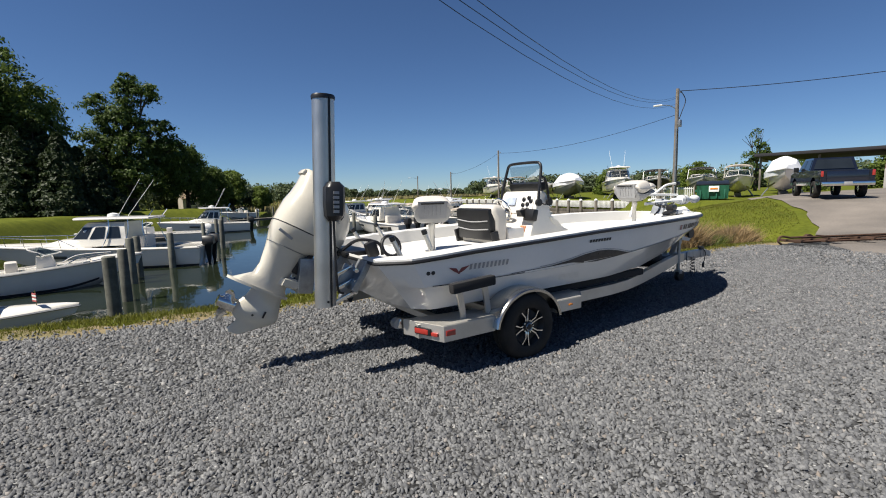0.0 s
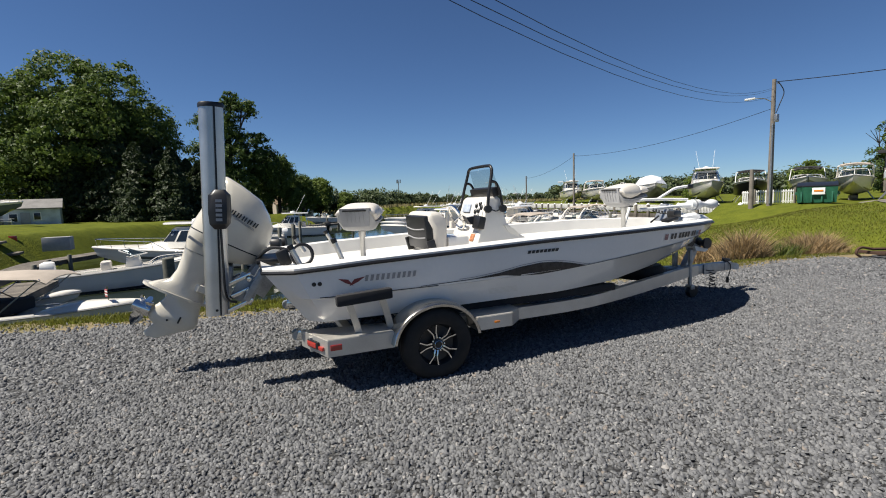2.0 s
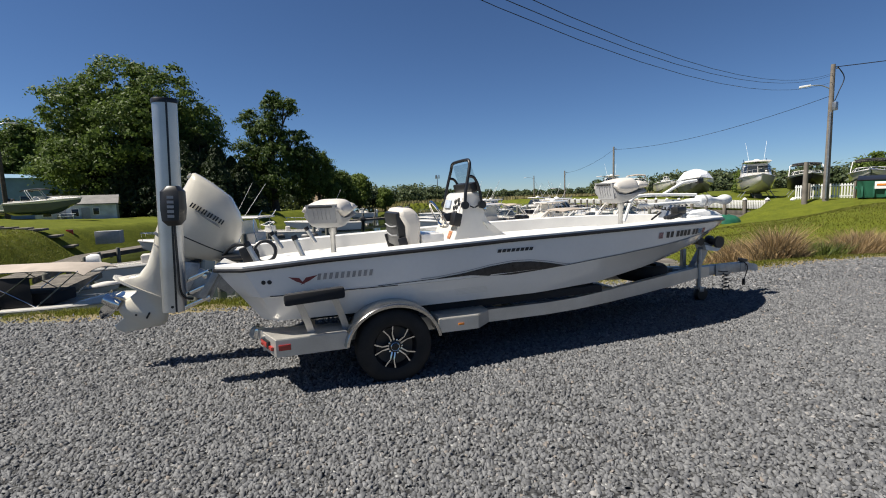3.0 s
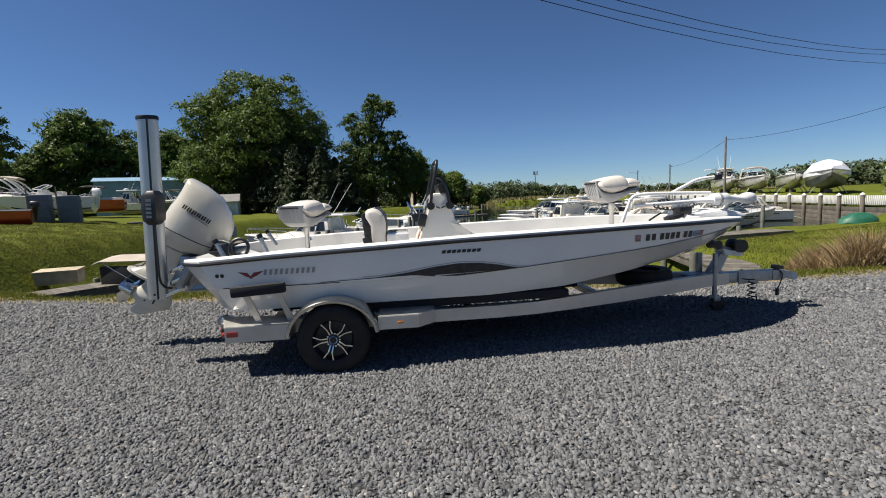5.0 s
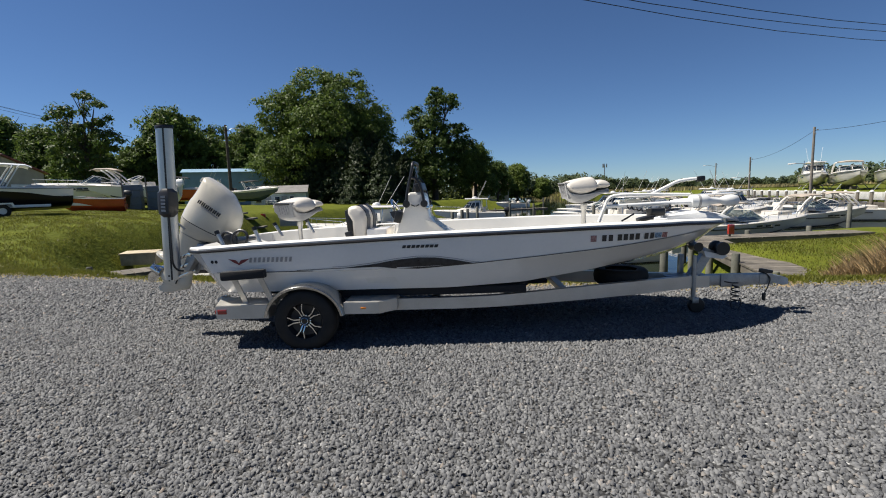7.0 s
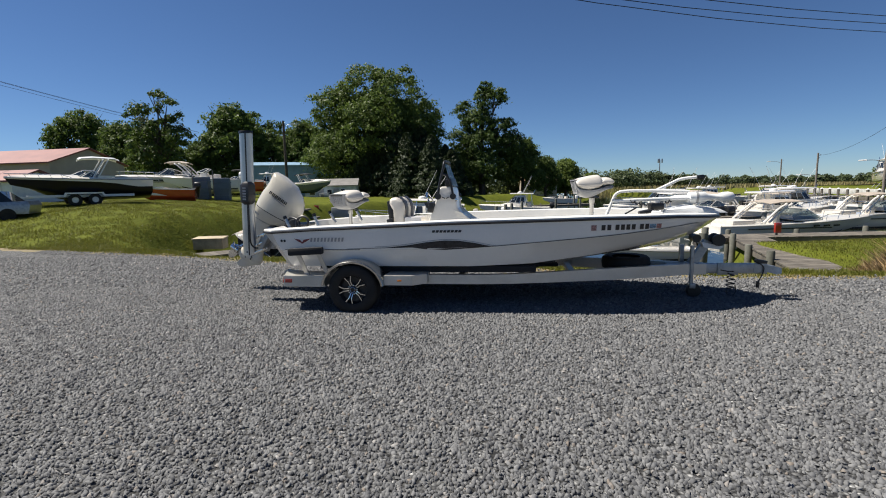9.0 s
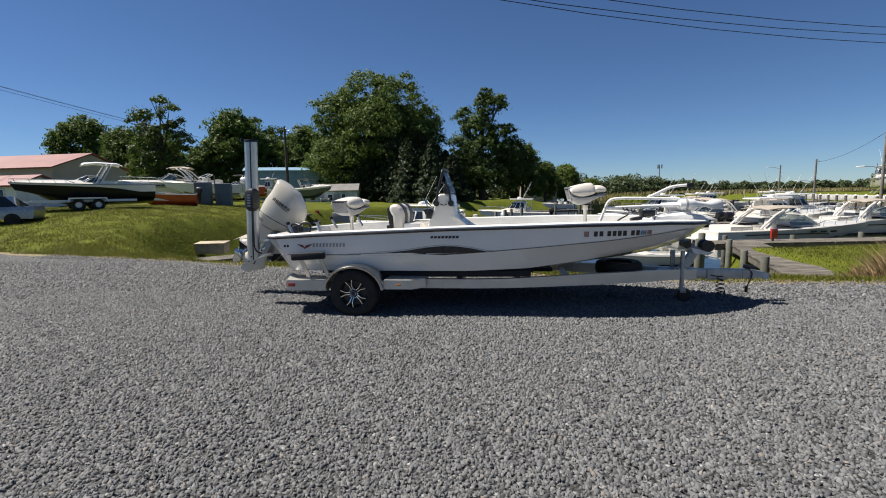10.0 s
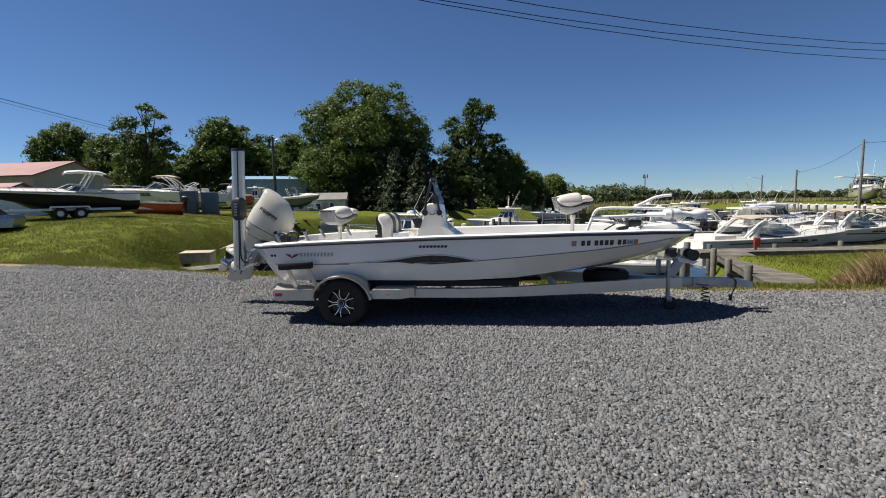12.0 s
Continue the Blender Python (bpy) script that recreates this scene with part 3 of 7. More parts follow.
# console with its dash, grab rail and windscreen
con = part("console", loft(B(), [
    [(0.845, -0.435, 1.03), (1.78, -0.40, 1.05), (1.78, 0.40, 1.05), (0.845, 0.435, 1.03)],
    [(0.86, -0.43, 1.10), (1.70, -0.40, 1.13), (1.70, 0.40, 1.13), (0.86, 0.43, 1.10)],
    [(0.905, -0.42, 1.21), (1.53, -0.385, 1.21), (1.53, 0.385, 1.21), (0.905, 0.42, 1.21)],
    [(0.945, -0.412, 1.305), (1.415, -0.37, 1.295), (1.415, 0.37, 1.295), (0.945, 0.412, 1.305)],
    [(0.985, -0.405, 1.40), (1.33, -0.35, 1.38), (1.33, 0.35, 1.38), (0.985, 0.405, 1.40)],
    [(1.06, -0.37, 1.66), (1.27, -0.32, 1.66), (1.27, 0.32, 1.66), (1.06, 0.37, 1.66)],
    [(1.09, -0.34, 1.70), (1.24, -0.30, 1.70), (1.24, 0.30, 1.70), (1.09, 0.34, 1.70)]]), GELW, boat, "white moulded console")
for v in con.data.vertices:
    v.co.y *= 0.9
bv = con.modifiers.new("bevel", "BEVEL")
bv.width, bv.segments, bv.limit_method = 0.014, 2, "ANGLE"
for s in (-1, 1):
    bm = B()
    prism(bm, [(1.27, 1.36), (1.4, 1.31), (1.5, 1.22), (1.45, 1.205), (1.33, 1.27)], s * 0.335, s * 0.35)
    part("moulded_recess", bm, GELW, con)
    part("courtesy_lamp", spin(B(), [(0.002, -0.008), (0.02, -0.006), (0.024, 0.006)], (1.31, s * 0.318, 1.5), "y", 14), CHROME, con)
rail = smooth_path([(1.05, -0.361, 1.56), (1.07, -0.352, 1.72), (1.13, -0.326, 1.97), (1.14, -0.290, 2.05), (1.15, -0.176, 2.07), (1.15, 0.176, 2.07), (1.14, 0.290, 2.05), (1.13, 0.326, 1.97), (1.07, 0.352, 1.72), (1.05, 0.361, 1.56)], 5)
part("grab_rail", tube(B(), rail, 0.019, 10), BLACK, boat, "black powder-coated grab rail")
for s in (-1, 1):
    part("grab_rail_strut", tube(B(), smooth_path([(1.27, s * 0.325, 1.57), (1.235, s * 0.33, 1.75), (1.18, s * 0.335, 1.86), (1.11, s * 0.335, 1.88)], 5), 0.017, 8), BLACK, boat)
    for x in (1.05, 1.27):
        part("rail_mount", spin(B(), [(0.02, -0.02), (0.045, -0.02), (0.045, 0.02), (0.02, 0.02)], (x, s * 0.365 if x < 1.1 else s * 0.335, 1.555), "y", 16), BLACK, boat)
bm = B()
loft(bm, [[(1.27, -0.3, 1.70), (1.27, 0.3, 1.70)], [(1.22, -0.32, 1.82), (1.22, 0.32, 1.82)], [(1.15, -0.3, 2.03), (1.15, 0.3, 2.03)]], caps=False, closed=False)
ws = part("windscreen", bm, GLASS, boat, "clear acrylic windscreen")
ws.visible_shadow = False
part("dash_brow", box(B(), (1.2, 0, 1.755), (0.1, 0.6, 0.11), (0, -14, 0), 0.015), BLACK, boat, "black dash brow")
dash = part("dash_panel", box(B(), (1.018, 0, 1.53), (0.012, 0.6, 0.24), (0, 16.5, 0), 0.004), GEL, boat)
for k, (dy, dz) in enumerate([(-0.12, 0.06), (-0.21, 0.08), (-0.12, -0.01), (-0.2, 0.0), (-0.14, -0.075), (-0.215, -0.07), (-0.255, 0.04)]):
    part("gauge", spin(B(), [(0.005, 0.0), (0.026, -0.004), (0.033, 0.004), (0.033, 0.02)], (1.003 + dz * 0.296, dy, 1.53 + dz), "x", 14), BLACK, dash, "black round gauge")
part("chart_screen", box(B(), (1.012, 0.12, 1.565), (0.02, 0.2, 0.1), (0, 16.5, 0), 0.004), mat("pale_display", (0.5, 0.56, 0.66), 0.2, scale=8), dash, "pale chart display")
wheel_c = Vector((0.86, 0.12, 1.46))
ring = [wheel_c + Matrix.Rotation(radians(-25), 3, "Y") @ Vector((0, 0.16 * math.cos(a), 0.16 * math.sin(a))) for a in np.linspace(0, 2 * math.pi, 25)]
sw = part("steering_wheel", tube(B(), ring, 0.013, 6), CHROME, boat, "polished steering wheel")
for a in (90, 210, 330):
    e = wheel_c + Matrix.Rotation(radians(-25), 3, "Y") @ Vector((0, 0.15 * math.cos(radians(a)), 0.15 * math.sin(radians(a))))
    part("spoke", tube(B(), [wheel_c + Vector((0.05, 0, 0)), e], 0.009, 6), CHROME, sw)
part("wheel_hub", tube(B(), [wheel_c + Vector((0.05, 0, 0)), (1.0, 0.12, 1.42)], 0.03, 8), BLACK, sw)
part("throttle", loft(B(), [[(0.86, -0.28, 1.38), (0.97, -0.28, 1.38), (0.97, -0.17, 1.38), (0.86, -0.17, 1.38)], [(0.82, -0.26, 1.46), (0.96, -0.26, 1.48), (0.96, -0.19, 1.48), (0.82, -0.19, 1.46)]]), BLACK, boat, "black throttle control")
part("side_pocket", box(B(), (0.945, -0.33, 1.40), (0.09, 0.17, 0.15), (0, 14, 0), 0.02), BLACK, boat)
part("hatch_sticker", box(B(), (0.906, -0.22, 1.22), (0.012, 0.1, 0.09), (0, 22, 0), 0.002), mat("warning_sticker", (0.6, 0.25, 0.12), 0.5, scale=40, var=0.3), boat)
for s in (-1,):
    bm = B()
    for u, w in ((1, 0), (-1, 0)):
        box(bm, (1.16 + u * 0.028, s * 0.362, 1.535), (0.05, 0.006, 0.014), (0, -u * 24, 0))
    part("console_emblem", bm, INK, boat)

# folding leaning bench behind the console
bench = part("bench_back", loft(B(), [
    [(0.36, y, 1.05) for y in (-0.37, 0.37)] + [(0.515, 0.37, 1.05), (0.515, -0.37, 1.05)],
    [(0.355, y, 1.36) for y in (-0.38, 0.38)] + [(0.53, 0.38, 1.38), (0.53, -0.38, 1.38)],
    [(0.30, y, 1.46) for y in (-0.38, 0.38)] + [(0.51, 0.38, 1.48), (0.51, -0.38, 1.48)],
    [(0.30, y, 1.545) for y in (-0.35, 0.35)] + [(0.43, 0.35, 1.56), (0.43, -0.35, 1.56)]]), VINYL, boat, "white vinyl bench cushion with charcoal bands")
bv = bench.modifiers.new("bevel", "BEVEL")
bv.width, bv.segments = 0.045, 3
for y in (-0.28, 0.1):
    part("charcoal_band", loft(B(), [[(0.4, y, 1.15), (0.4, y + 0.18, 1.15), (0.522, y + 0.18, 1.15), (0.522, y, 1.15)], [(0.4, y, 1.37), (0.4, y + 0.18, 1.37), (0.538, y + 0.18, 1.385), (0.538, y, 1.385)],
         [(0.38, y, 1.465), (0.38, y + 0.18, 1.465), (0.514, y + 0.18, 1.488), (0.514, y, 1.488)], [(0.37, y, 1.549), (0.37, y + 0.18, 1.549), (0.43, y + 0.18, 1.566), (0.43, y, 1.566)]]), GREYV, bench)
part("cargo_net_panel", box(B(), (0.32, 0, 1.315), (0.1, 0.68, 0.39), (0, -6, 0), 0.035), BLACK, bench, "black padded net panel")
for z in (1.26, 1.36):
    part("net_cord", tube(B(), smooth_path([(0.268 - (z - 1.3) * 0.1, -0.31, z), (0.262 - (z - 1.3) * 0.1, 0, z - 0.02), (0.268 - (z - 1.3) * 0.1, 0.31, z)], 4), 0.008, 6), GREYPL, bench)
for y in (-0.38, 0.38):
    part("hinge_bracket", box(B(), (0.33, y, 1.13), (0.1, 0.04, 0.22), (0, -14, 0), 0.015), BLACK, bench)
part("seat_box", box(B(), (0.66, 0.02, 1.14), (0.26, 0.8, 0.24), None, 0.025), GEL, boat)


def fishing_seat(at):
    """A folded pedestal seat: shell under, two padded lobes over it."""
    s = thing("fishing_seat", "folded white vinyl fishing seat on a metal pedestal", "seat", at, "fishing seats")
    part("pedestal", spin(B(), [(0.1, -0.065), (0.1, -0.05), (0.034, -0.04), (0.032, 0.2), (0.045, 0.22), (0.045, 0.3)], (0, 0, 0), "z", 18), ALU, s, "brushed metal pedestal")

    def across(prof, half, edge, pinch, zc):
        loops = []
        for i in range(15):
            u = 2 * i / 14 - 1
            k = pinch + (1 - pinch) * (1 - abs(u) ** edge) ** 0.5
            loops.append([(x * (0.9 + 0.1 * k), u * half, zc + (z - zc) * k) for x, z in prof])
        return loops

    top = smooth_path([(-0.3, 0, 0.49), (-0.29, 0, 0.535), (-0.16, 0, 0.572), (0.03, 0, 0.6), (0.085, 0, 0.585), (0.11, 0, 0.55)], 3)
    low = smooth_path([(0.1, 0, 0.435), (0.0, 0, 0.4), (-0.1, 0, 0.382), (-0.2, 0, 0.4), (-0.28, 0, 0.45)], 3)
    part("cushion", loft(B(), across([(p.x, p.z) for p in top + low], 0.255, 4, 0.12, 0.47)), VINYL, s, "padded white vinyl cushion", 60)
    lobe = smooth_path([(0.11, 0, 0.45), (0.115, 0, 0.53), (0.17, 0, 0.562), (0.25, 0, 0.552), (0.3, 0, 0.51), (0.285, 0, 0.468), (0.2, 0, 0.455)], 3)
    part("back_cushion", loft(B(), across([(p.x, p.z) for p in lobe], 0.245, 4, 0.15, 0.5)), VINYL, s, "rolled white vinyl back lobe", 60)
    shell = smooth_path([(-0.305, 0, 0.485), (-0.27, 0, 0.435), (-0.2, 0, 0.39), (-0.1, 0, 0.372), (0.0, 0, 0.39), (0.1, 0, 0.425), (0.2, 0, 0.447), (0.285, 0, 0.46), (0.28, 0, 0.425), (0.18, 0, 0.39), (0.08, 0, 0.34), (-0.02, 0, 0.3), (-0.12, 0, 0.285), (-0.21, 0, 0.32), (-0.28, 0, 0.41)], 2)
    part("seat_shell", loft(B(), across([(p.x, p.z) for p in shell], 0.225, 6, 0.35, 0.4)), GREYPL, s, "grey plastic seat shell", 50)
    bp = part("back_panel", loft(B(), [[(-0.325 + 0.06 * k, y, 0.54 - 0.2 * k) for y in (-0.185 + 0.02 * k, 0.185 - 0.02 * k)] + [(-0.2 + 0.055 * k, y, 0.54 - 0.17 * k) for y in (0.185 - 0.02 * k, -0.185 + 0.02 * k)] for k in (0, 0.5, 1)]), GREYPL, s, "grey plastic back panel")
    part("panel_slot", box(B(), (-0.32, 0, 0.515), (0.02, 0.29, 0.018), (0, -17, 0), 0.004), BLACK, bp)
    for k in range(5):
        part("panel_rib", box(B(), (-0.295, -0.1 + k * 0.05, 0.435), (0.012, 0.012, 0.13), (0, -17, 0), 0.003), GREYPL, bp)
    part("mount_plate", box(B(), (0, 0, 0.29), (0.2, 0.2, 0.02), None, 0.004), BLACK, s)
    return s


fishing_seat(pose(-0.4, YC - 0.12, 1.105, 0, 0, 62) @ Matrix.Diagonal((0.84, 0.88, 0.96, 1.0)))
fishing_seat(pose(3.27, YC - 0.2, 1.205, 0, 0, 4) @ Matrix.Diagonal((0.88, 0.88, 1.02, 1.0)))

# rod holders, hatches and engine well details on the aft deck
for x, y, lean in ((-1.12, -0.72, -24), (-0.72, -0.62, -20), (-0.95, 0.62, -30), (-0.55, 0.85, -28)):
    d = Vector((math.sin(radians(lean)), 0.05, math.cos(radians(lean))))
    p = Vector((x, y, interp(x, RAIL_Z) - 0.03))
    h = part("rod_holder", tube(B(), [p, p + d * 0.2], 0.024, 10), ALU, boat, "metal rod holder tube")
    part("rim", tube(B(), [p + d * 0.19, p + d * 0.235], 0.029, 10), BLACK, h)
part("deck_cover", box(B(), (-0.18, -0.18, 1.048), (0.5, 0.42, 0.006), (0, -1.8, 0), 0.002), GREYPL, boat, "grey deck hatch gasket")
part("cleat", box(B(), (0.15, -0.82, 1.15), (0.13, 0.05, 0.02), None, 0.008), ALU, boat)
part("cleat", box(B(), (2.1, -0.9, 1.225), (0.1, 0.05, 0.012), None, 0.005), ALU, boat)
# the well is not sunk; a black slab paints its shaded recess
part("engine_well_shade", box(B(), (-1.36, 0.05, 1.125), (0.3, 0.62, 0.05), None, 0.02), BLACK, boat, "black slab standing for shade in the engine well")
part("step_pad", box(B(), (-1.25, -0.32, 1.16), (0.12, 0.09, 0.17), (0, -18, 0), 0.03), BLACK, boat)
hose = smooth_path([(-1.5, -0.12, 1.15), (-1.36, -0.24, 1.26), (-1.18, -0.34, 1.22), (-1.15, -0.36, 1.1)], 6)
part("rigging_hose", tube(B(), hose, 0.017, 8), BLACK, boat, "ribbed black rigging hose")
loopc = [(-1.08 + 0.1 * math.cos(a), -0.42 + 0.04 * math.sin(a), 1.19 + 0.1 * math.sin(a)) for a in np.linspace(0, 2 * math.pi, 20)]
part("cable_loop", tube(B(), loopc, 0.018, 8), BLACK, boat)

# trolling motor stowed on the bow
tm = thing("trolling_motor", "white bow-mount trolling motor stowed flat on the deck", "trolling motor", pose(0, YC, 0))
part("shaft", tube(B(), smooth_path([(3.53, 0.05, 1.23), (3.60, 0.04, 1.42), (3.66, 0.03, 1.54), (3.80, 0.0, 1.575), (4.2, -0.05, 1.57), (4.62, -0.1, 1.555)], 5), 0.022, 10), WPAINT, tm, "white composite shaft")
part("lower_shaft", tube(B(), [(3.55, -0.2, 1.44), (4.3, -0.18, 1.46), (4.7, -0.18, 1.46)], 0.024, 10), WPAINT, tm)
part("motor_pod", loft(B(), [[(x, -0.14 + r * math.cos(a), 1.47 + r * math.sin(a)) for a in np.linspace(0, 2 * math.pi, 14, endpoint=False)] for x, r in ((4.36, 0.02), (4.42, 0.035), (4.58, 0.04), (4.6, 0.075), (4.68, 0.082), (4.8, 0.08), (4.84, 0.05), (4.97, 0.036), (5.01, 0.055), (5.05, 0.07), (5.11, 0.074), (5.17, 0.06), (5.2, 0.02))]), WPAINT, tm, "white motor housing", 50)
part("pod_band", spin(B(), [(0.06, 0), (0.086, 0.0), (0.086, 0.03), (0.06, 0.03)], (4.68, -0.14, 1.47), "x", 16), GREYPL, tm)
part("upper_arm", tube(B(), smooth_path([(4.22, 0.1, 1.57), (4.4, 0.08, 1.66), (4.55, 0.06, 1.73), (4.75, 0.02, 1.755)], 5), 0.021, 10), WPAINT, tm)
part("steering_head", box(B(), (4.8, 0.02, 1.75), (0.1, 0.07, 0.07), (0, -6, 0), 0.02), BLACK, tm, "black steering head")
bm = B()
loft(bm, [[(4.2, -0.36, 1.255), (4.62, -0.3, 1.25), (5.16, -0.06, 1.245), (5.16, 0.06, 1.245), (4.62, 0.14, 1.25), (4.2, 0.1, 1.255)],
          [(4.24, -0.35, 1.31), (4.62, -0.29, 1.33), (5.05, -0.05, 1.3), (5.05, 0.05, 1.3), (4.62, 0.12, 1.33), (4.24, 0.09, 1.31)],
          [(4.45, -0.28, 1.345), (4.62, -0.24, 1.36), (4.9, -0.05, 1.33), (4.9, 0.04, 1.33), (4.62, 0.1, 1.36), (4.45, 0.06, 1.345)]])
part("mount_base", bm, WPAINT, tm, "white mount base", 50)
part("mount_ramp", loft(B(), [[(4.15, y, 1.25) for y in (-0.12, 0.1)] + [(4.3, 0.1, 1.25), (4.3, -0.12, 1.25)], [(4.27, y, 1.5) for y in (-0.1, 0.08)] + [(4.33, 0.08, 1.5), (4.33, -0.1, 1.5)]]), GALV, tm)
part("foot_pedal", box(B(), (3.98, -0.35, 1.29), (0.2, 0.14, 0.05), (0, -12, 0), 0.02), BLACK, tm, "black foot pedal")
coil = [(3.8 + 0.55 * t, -0.22 + 0.02 * math.sin(t * 60), 1.43 - 0.05 * math.sin(math.pi * t) + 0.016 * math.cos(t * 60)) for t in np.linspace(0, 1, 70)]
part("coiled_cord", tube(B(), coil, 0.01, 5), BLACK, tm, "black coiled power cord")
part("prop_cage", box(B(), (4.12, -0.3, 1.36), (0.2, 0.12, 0.1), (0, 0, 12), 0.03), BLACK, tm)
part("handle", box(B(), (3.8, -0.25, 1.3), (0.18, 0.02, 0.02), (0, -30, 0), 0.006), BLACK, tm)
part("cleat_cover", box(B(), (4.05, -0.62, 1.285), (0.15, 0.1, 0.05), (0, 8, -20), 0.02), WPAINT, tm)

# shallow-water anchor on the transom
an = thing("shallow_water_anchor", "tall silver hydraulic anchor column bolted to the transom", "anchor", pose(-1.86, 0.67, 0.73))
LX, LZ = 0.085, 1.83
def col(k):
    return Vector((LX * k, 0, LZ * k))
oval = [(0.098 * math.cos(a), 0.075 * math.sin(a) * (1 - 0.15 * math.cos(a))) for a in np.linspace(0, 2 * math.pi, 28, endpoint=False)]
part("column", loft(B(), [[col(k) + Vector((x, y, 0)) for x, y in oval] for k in (0, 0.5, 1)]), ALU, an, "anodised aluminium column", 50)
part("column_cap", loft(B(), [[col(1) + Vector((x * s, y * s, z)) for x, y in oval] for s, z in ((1.06, -0.015), (1.08, 0.01), (1.0, 0.025))]), BLACK, an, "black end cap", 50)
part("seam", loft(B(), [[col(k) + Vector((x, -0.079 if x < 0.055 else -0.074, 0)) for x in (0.022, 0.036)] + [col(k) + Vector((x, -0.06, 0)) for x in (0.036, 0.022)] for k in (0, 1)]), BLACK, an)
part("pump_box", loft(B(), [[col(k) + Vector((0.05 + x * w, -0.09 + y * w2, 0)) for x, y in ((-0.09, 0.05), (-0.09, -0.06), (-0.05, -0.085), (0.06, -0.085), (0.09, -0.05), (0.09, 0.06))] for k, w, w2 in ((0.42, 0.5, 0.5), (0.445, 0.9, 1), (0.50, 1, 1), (0.58, 0.95, 1), (0.605, 0.5, 0.6))]), BLACK, an, "black pump housing")
for k in range(5):
    part("name_bar", box(B(), col(0.465 + k * 0.022) + Vector((0.045, -0.178, 0)), (0.05, 0.004, 0.024), (0, 3, 0)), GREYPL, an)
part("hydraulic_hose", tube(B(), smooth_path([col(0.42) + Vector((0.05, -0.09, 0)), col(0.25) + Vector((0.06, -0.095, 0)), col(0.12) + Vector((0.07, -0.1, 0)), col(0.07) + Vector((0.1, -0.07, 0)), (0.16, -0.03, 0.1)], 6), 0.011, 6), BLACK, an)
br = part("mount_bracket", box(B(), (0.25, 0.06, 0.2), (0.2, 0.04, 0.26), (0, 28, 0), 0.01), GALV, an, "plated mounting bracket")
for dz in (0.03, 0.14, 0.26):
    part("bracket_arm", box(B(), (0.16, -0.02 + dz * 0.2, dz + 0.02), (0.3, 0.035, 0.035), (0, -22, 0), 0.006), CHROME, br)
part("bracket_plate", box(B(), (0.32, 0.0, 0.24), (0.06, 0.2, 0.3), (0, 32, 0), 0.008), GALV, br)
for dz in (0.1, 0.2, 0.3):
    part("bolt", spin(B(), [(0.004, -0.03), (0.02, -0.028), (0.02, 0.01)], (0.25 + dz * 0.1, -0.05, dz), "y", 8), CHROME, br)
part("drain_screw", spin(B(), [(0.001, -0.004), (0.012, -0.003), (0.012, 0.005)], (0.0, -0.077, 0.05), "y", 10), BLACK, an)

# outboard, tilted clear of the ground
eng = thing("outboard_motor", "cream-white outboard motor tilted up on the transom", "outboard motor", pose(-1.7, 1.43, 1.55, 0, 30, 0))
# in its own frame: -z runs down the leg, +x forward
def eng_loop(s, back, front, w, n=24, p=2.6):
    c, h = (back + front) / 2, (front - back) / 2
    out = []
    for k in range(n):
        a = 2 * math.pi * k / n
        ca, sa = math.cos(a), math.sin(a)
        out.append((c + h * math.copysign(abs(ca) ** (2 / p), ca), w * math.copysign(abs(sa) ** (2 / p), sa), -s))
    return out
cowl = [(-0.375, -0.245, -0.19, 0.05), (-0.36, -0.262, -0.06, 0.13), (-0.31, -0.268, 0.17, 0.18), (-0.2, -0.268, 0.31, 0.22), (-0.1, -0.28, 0.39, 0.243), (0.0, -0.305, 0.425, 0.255), (0.14, -0.318, 0.432, 0.26), (0.225, -0.318, 0.424, 0.258)]
part("cowling", loft(B(), [eng_loop(*q) for q in cowl]), ENGINE, eng, "glossy cream-white cowling", 60)
part("cowl_seam", loft(B(), [eng_loop(0.222, -0.316, 0.422, 0.256), eng_loop(0.238, -0.316, 0.42, 0.256)]), BLACK, eng, "black seam")
mid = [(0.237, -0.32, 0.424, 0.258), (0.3, -0.315, 0.41, 0.24), (0.36, -0.3, 0.34, 0.2), (0.42, -0.283, 0.16, 0.16), (0.5, -0.268, 0.1, 0.125), (0.68, -0.243, 0.085, 0.1), (0.79, -0.262, 0.09, 0.1), (0.86, -0.36, 0.11, 0.11), (0.905, -0.42, 0.14, 0.12)]
part("midsection", loft(B(), [eng_loop(*q) for q in mid]), ENGINE, eng, "cream-white leg", 60)
part("cavitation_plate", loft(B(), [eng_loop(0.9, -0.46, 0.165, 0.14, p=2.1), eng_loop(0.925, -0.46, 0.165, 0.14, p=2.1)]), ENGINE, eng)
gear = [(0.915, -0.2, 0.11, 0.05), (1.0, -0.22, 0.13, 0.05), (1.07, -0.25, 0.15, 0.065), (1.12, -0.29, 0.17, 0.085), (1.18, -0.3, 0.165, 0.085), (1.23, -0.26, 0.11, 0.05), (1.27, -0.2, 0.05, 0.02), (1.37, -0.24, -0.08, 0.012), (1.4, -0.23, -0.12, 0.008)]
part("gearcase", loft(B(), [eng_loop(*q, p=2.0) for q in gear]), ENGINE, eng, "cream-white gearcase with skeg", 60)
prop = part("propeller", tube(B(), [(-0.28, 0, -1.15), (-0.34, 0, -1.15), (-0.44, 0, -1.15)], [0.075, 0.07, 0.05], 14), CHROME, eng, "polished steel propeller")
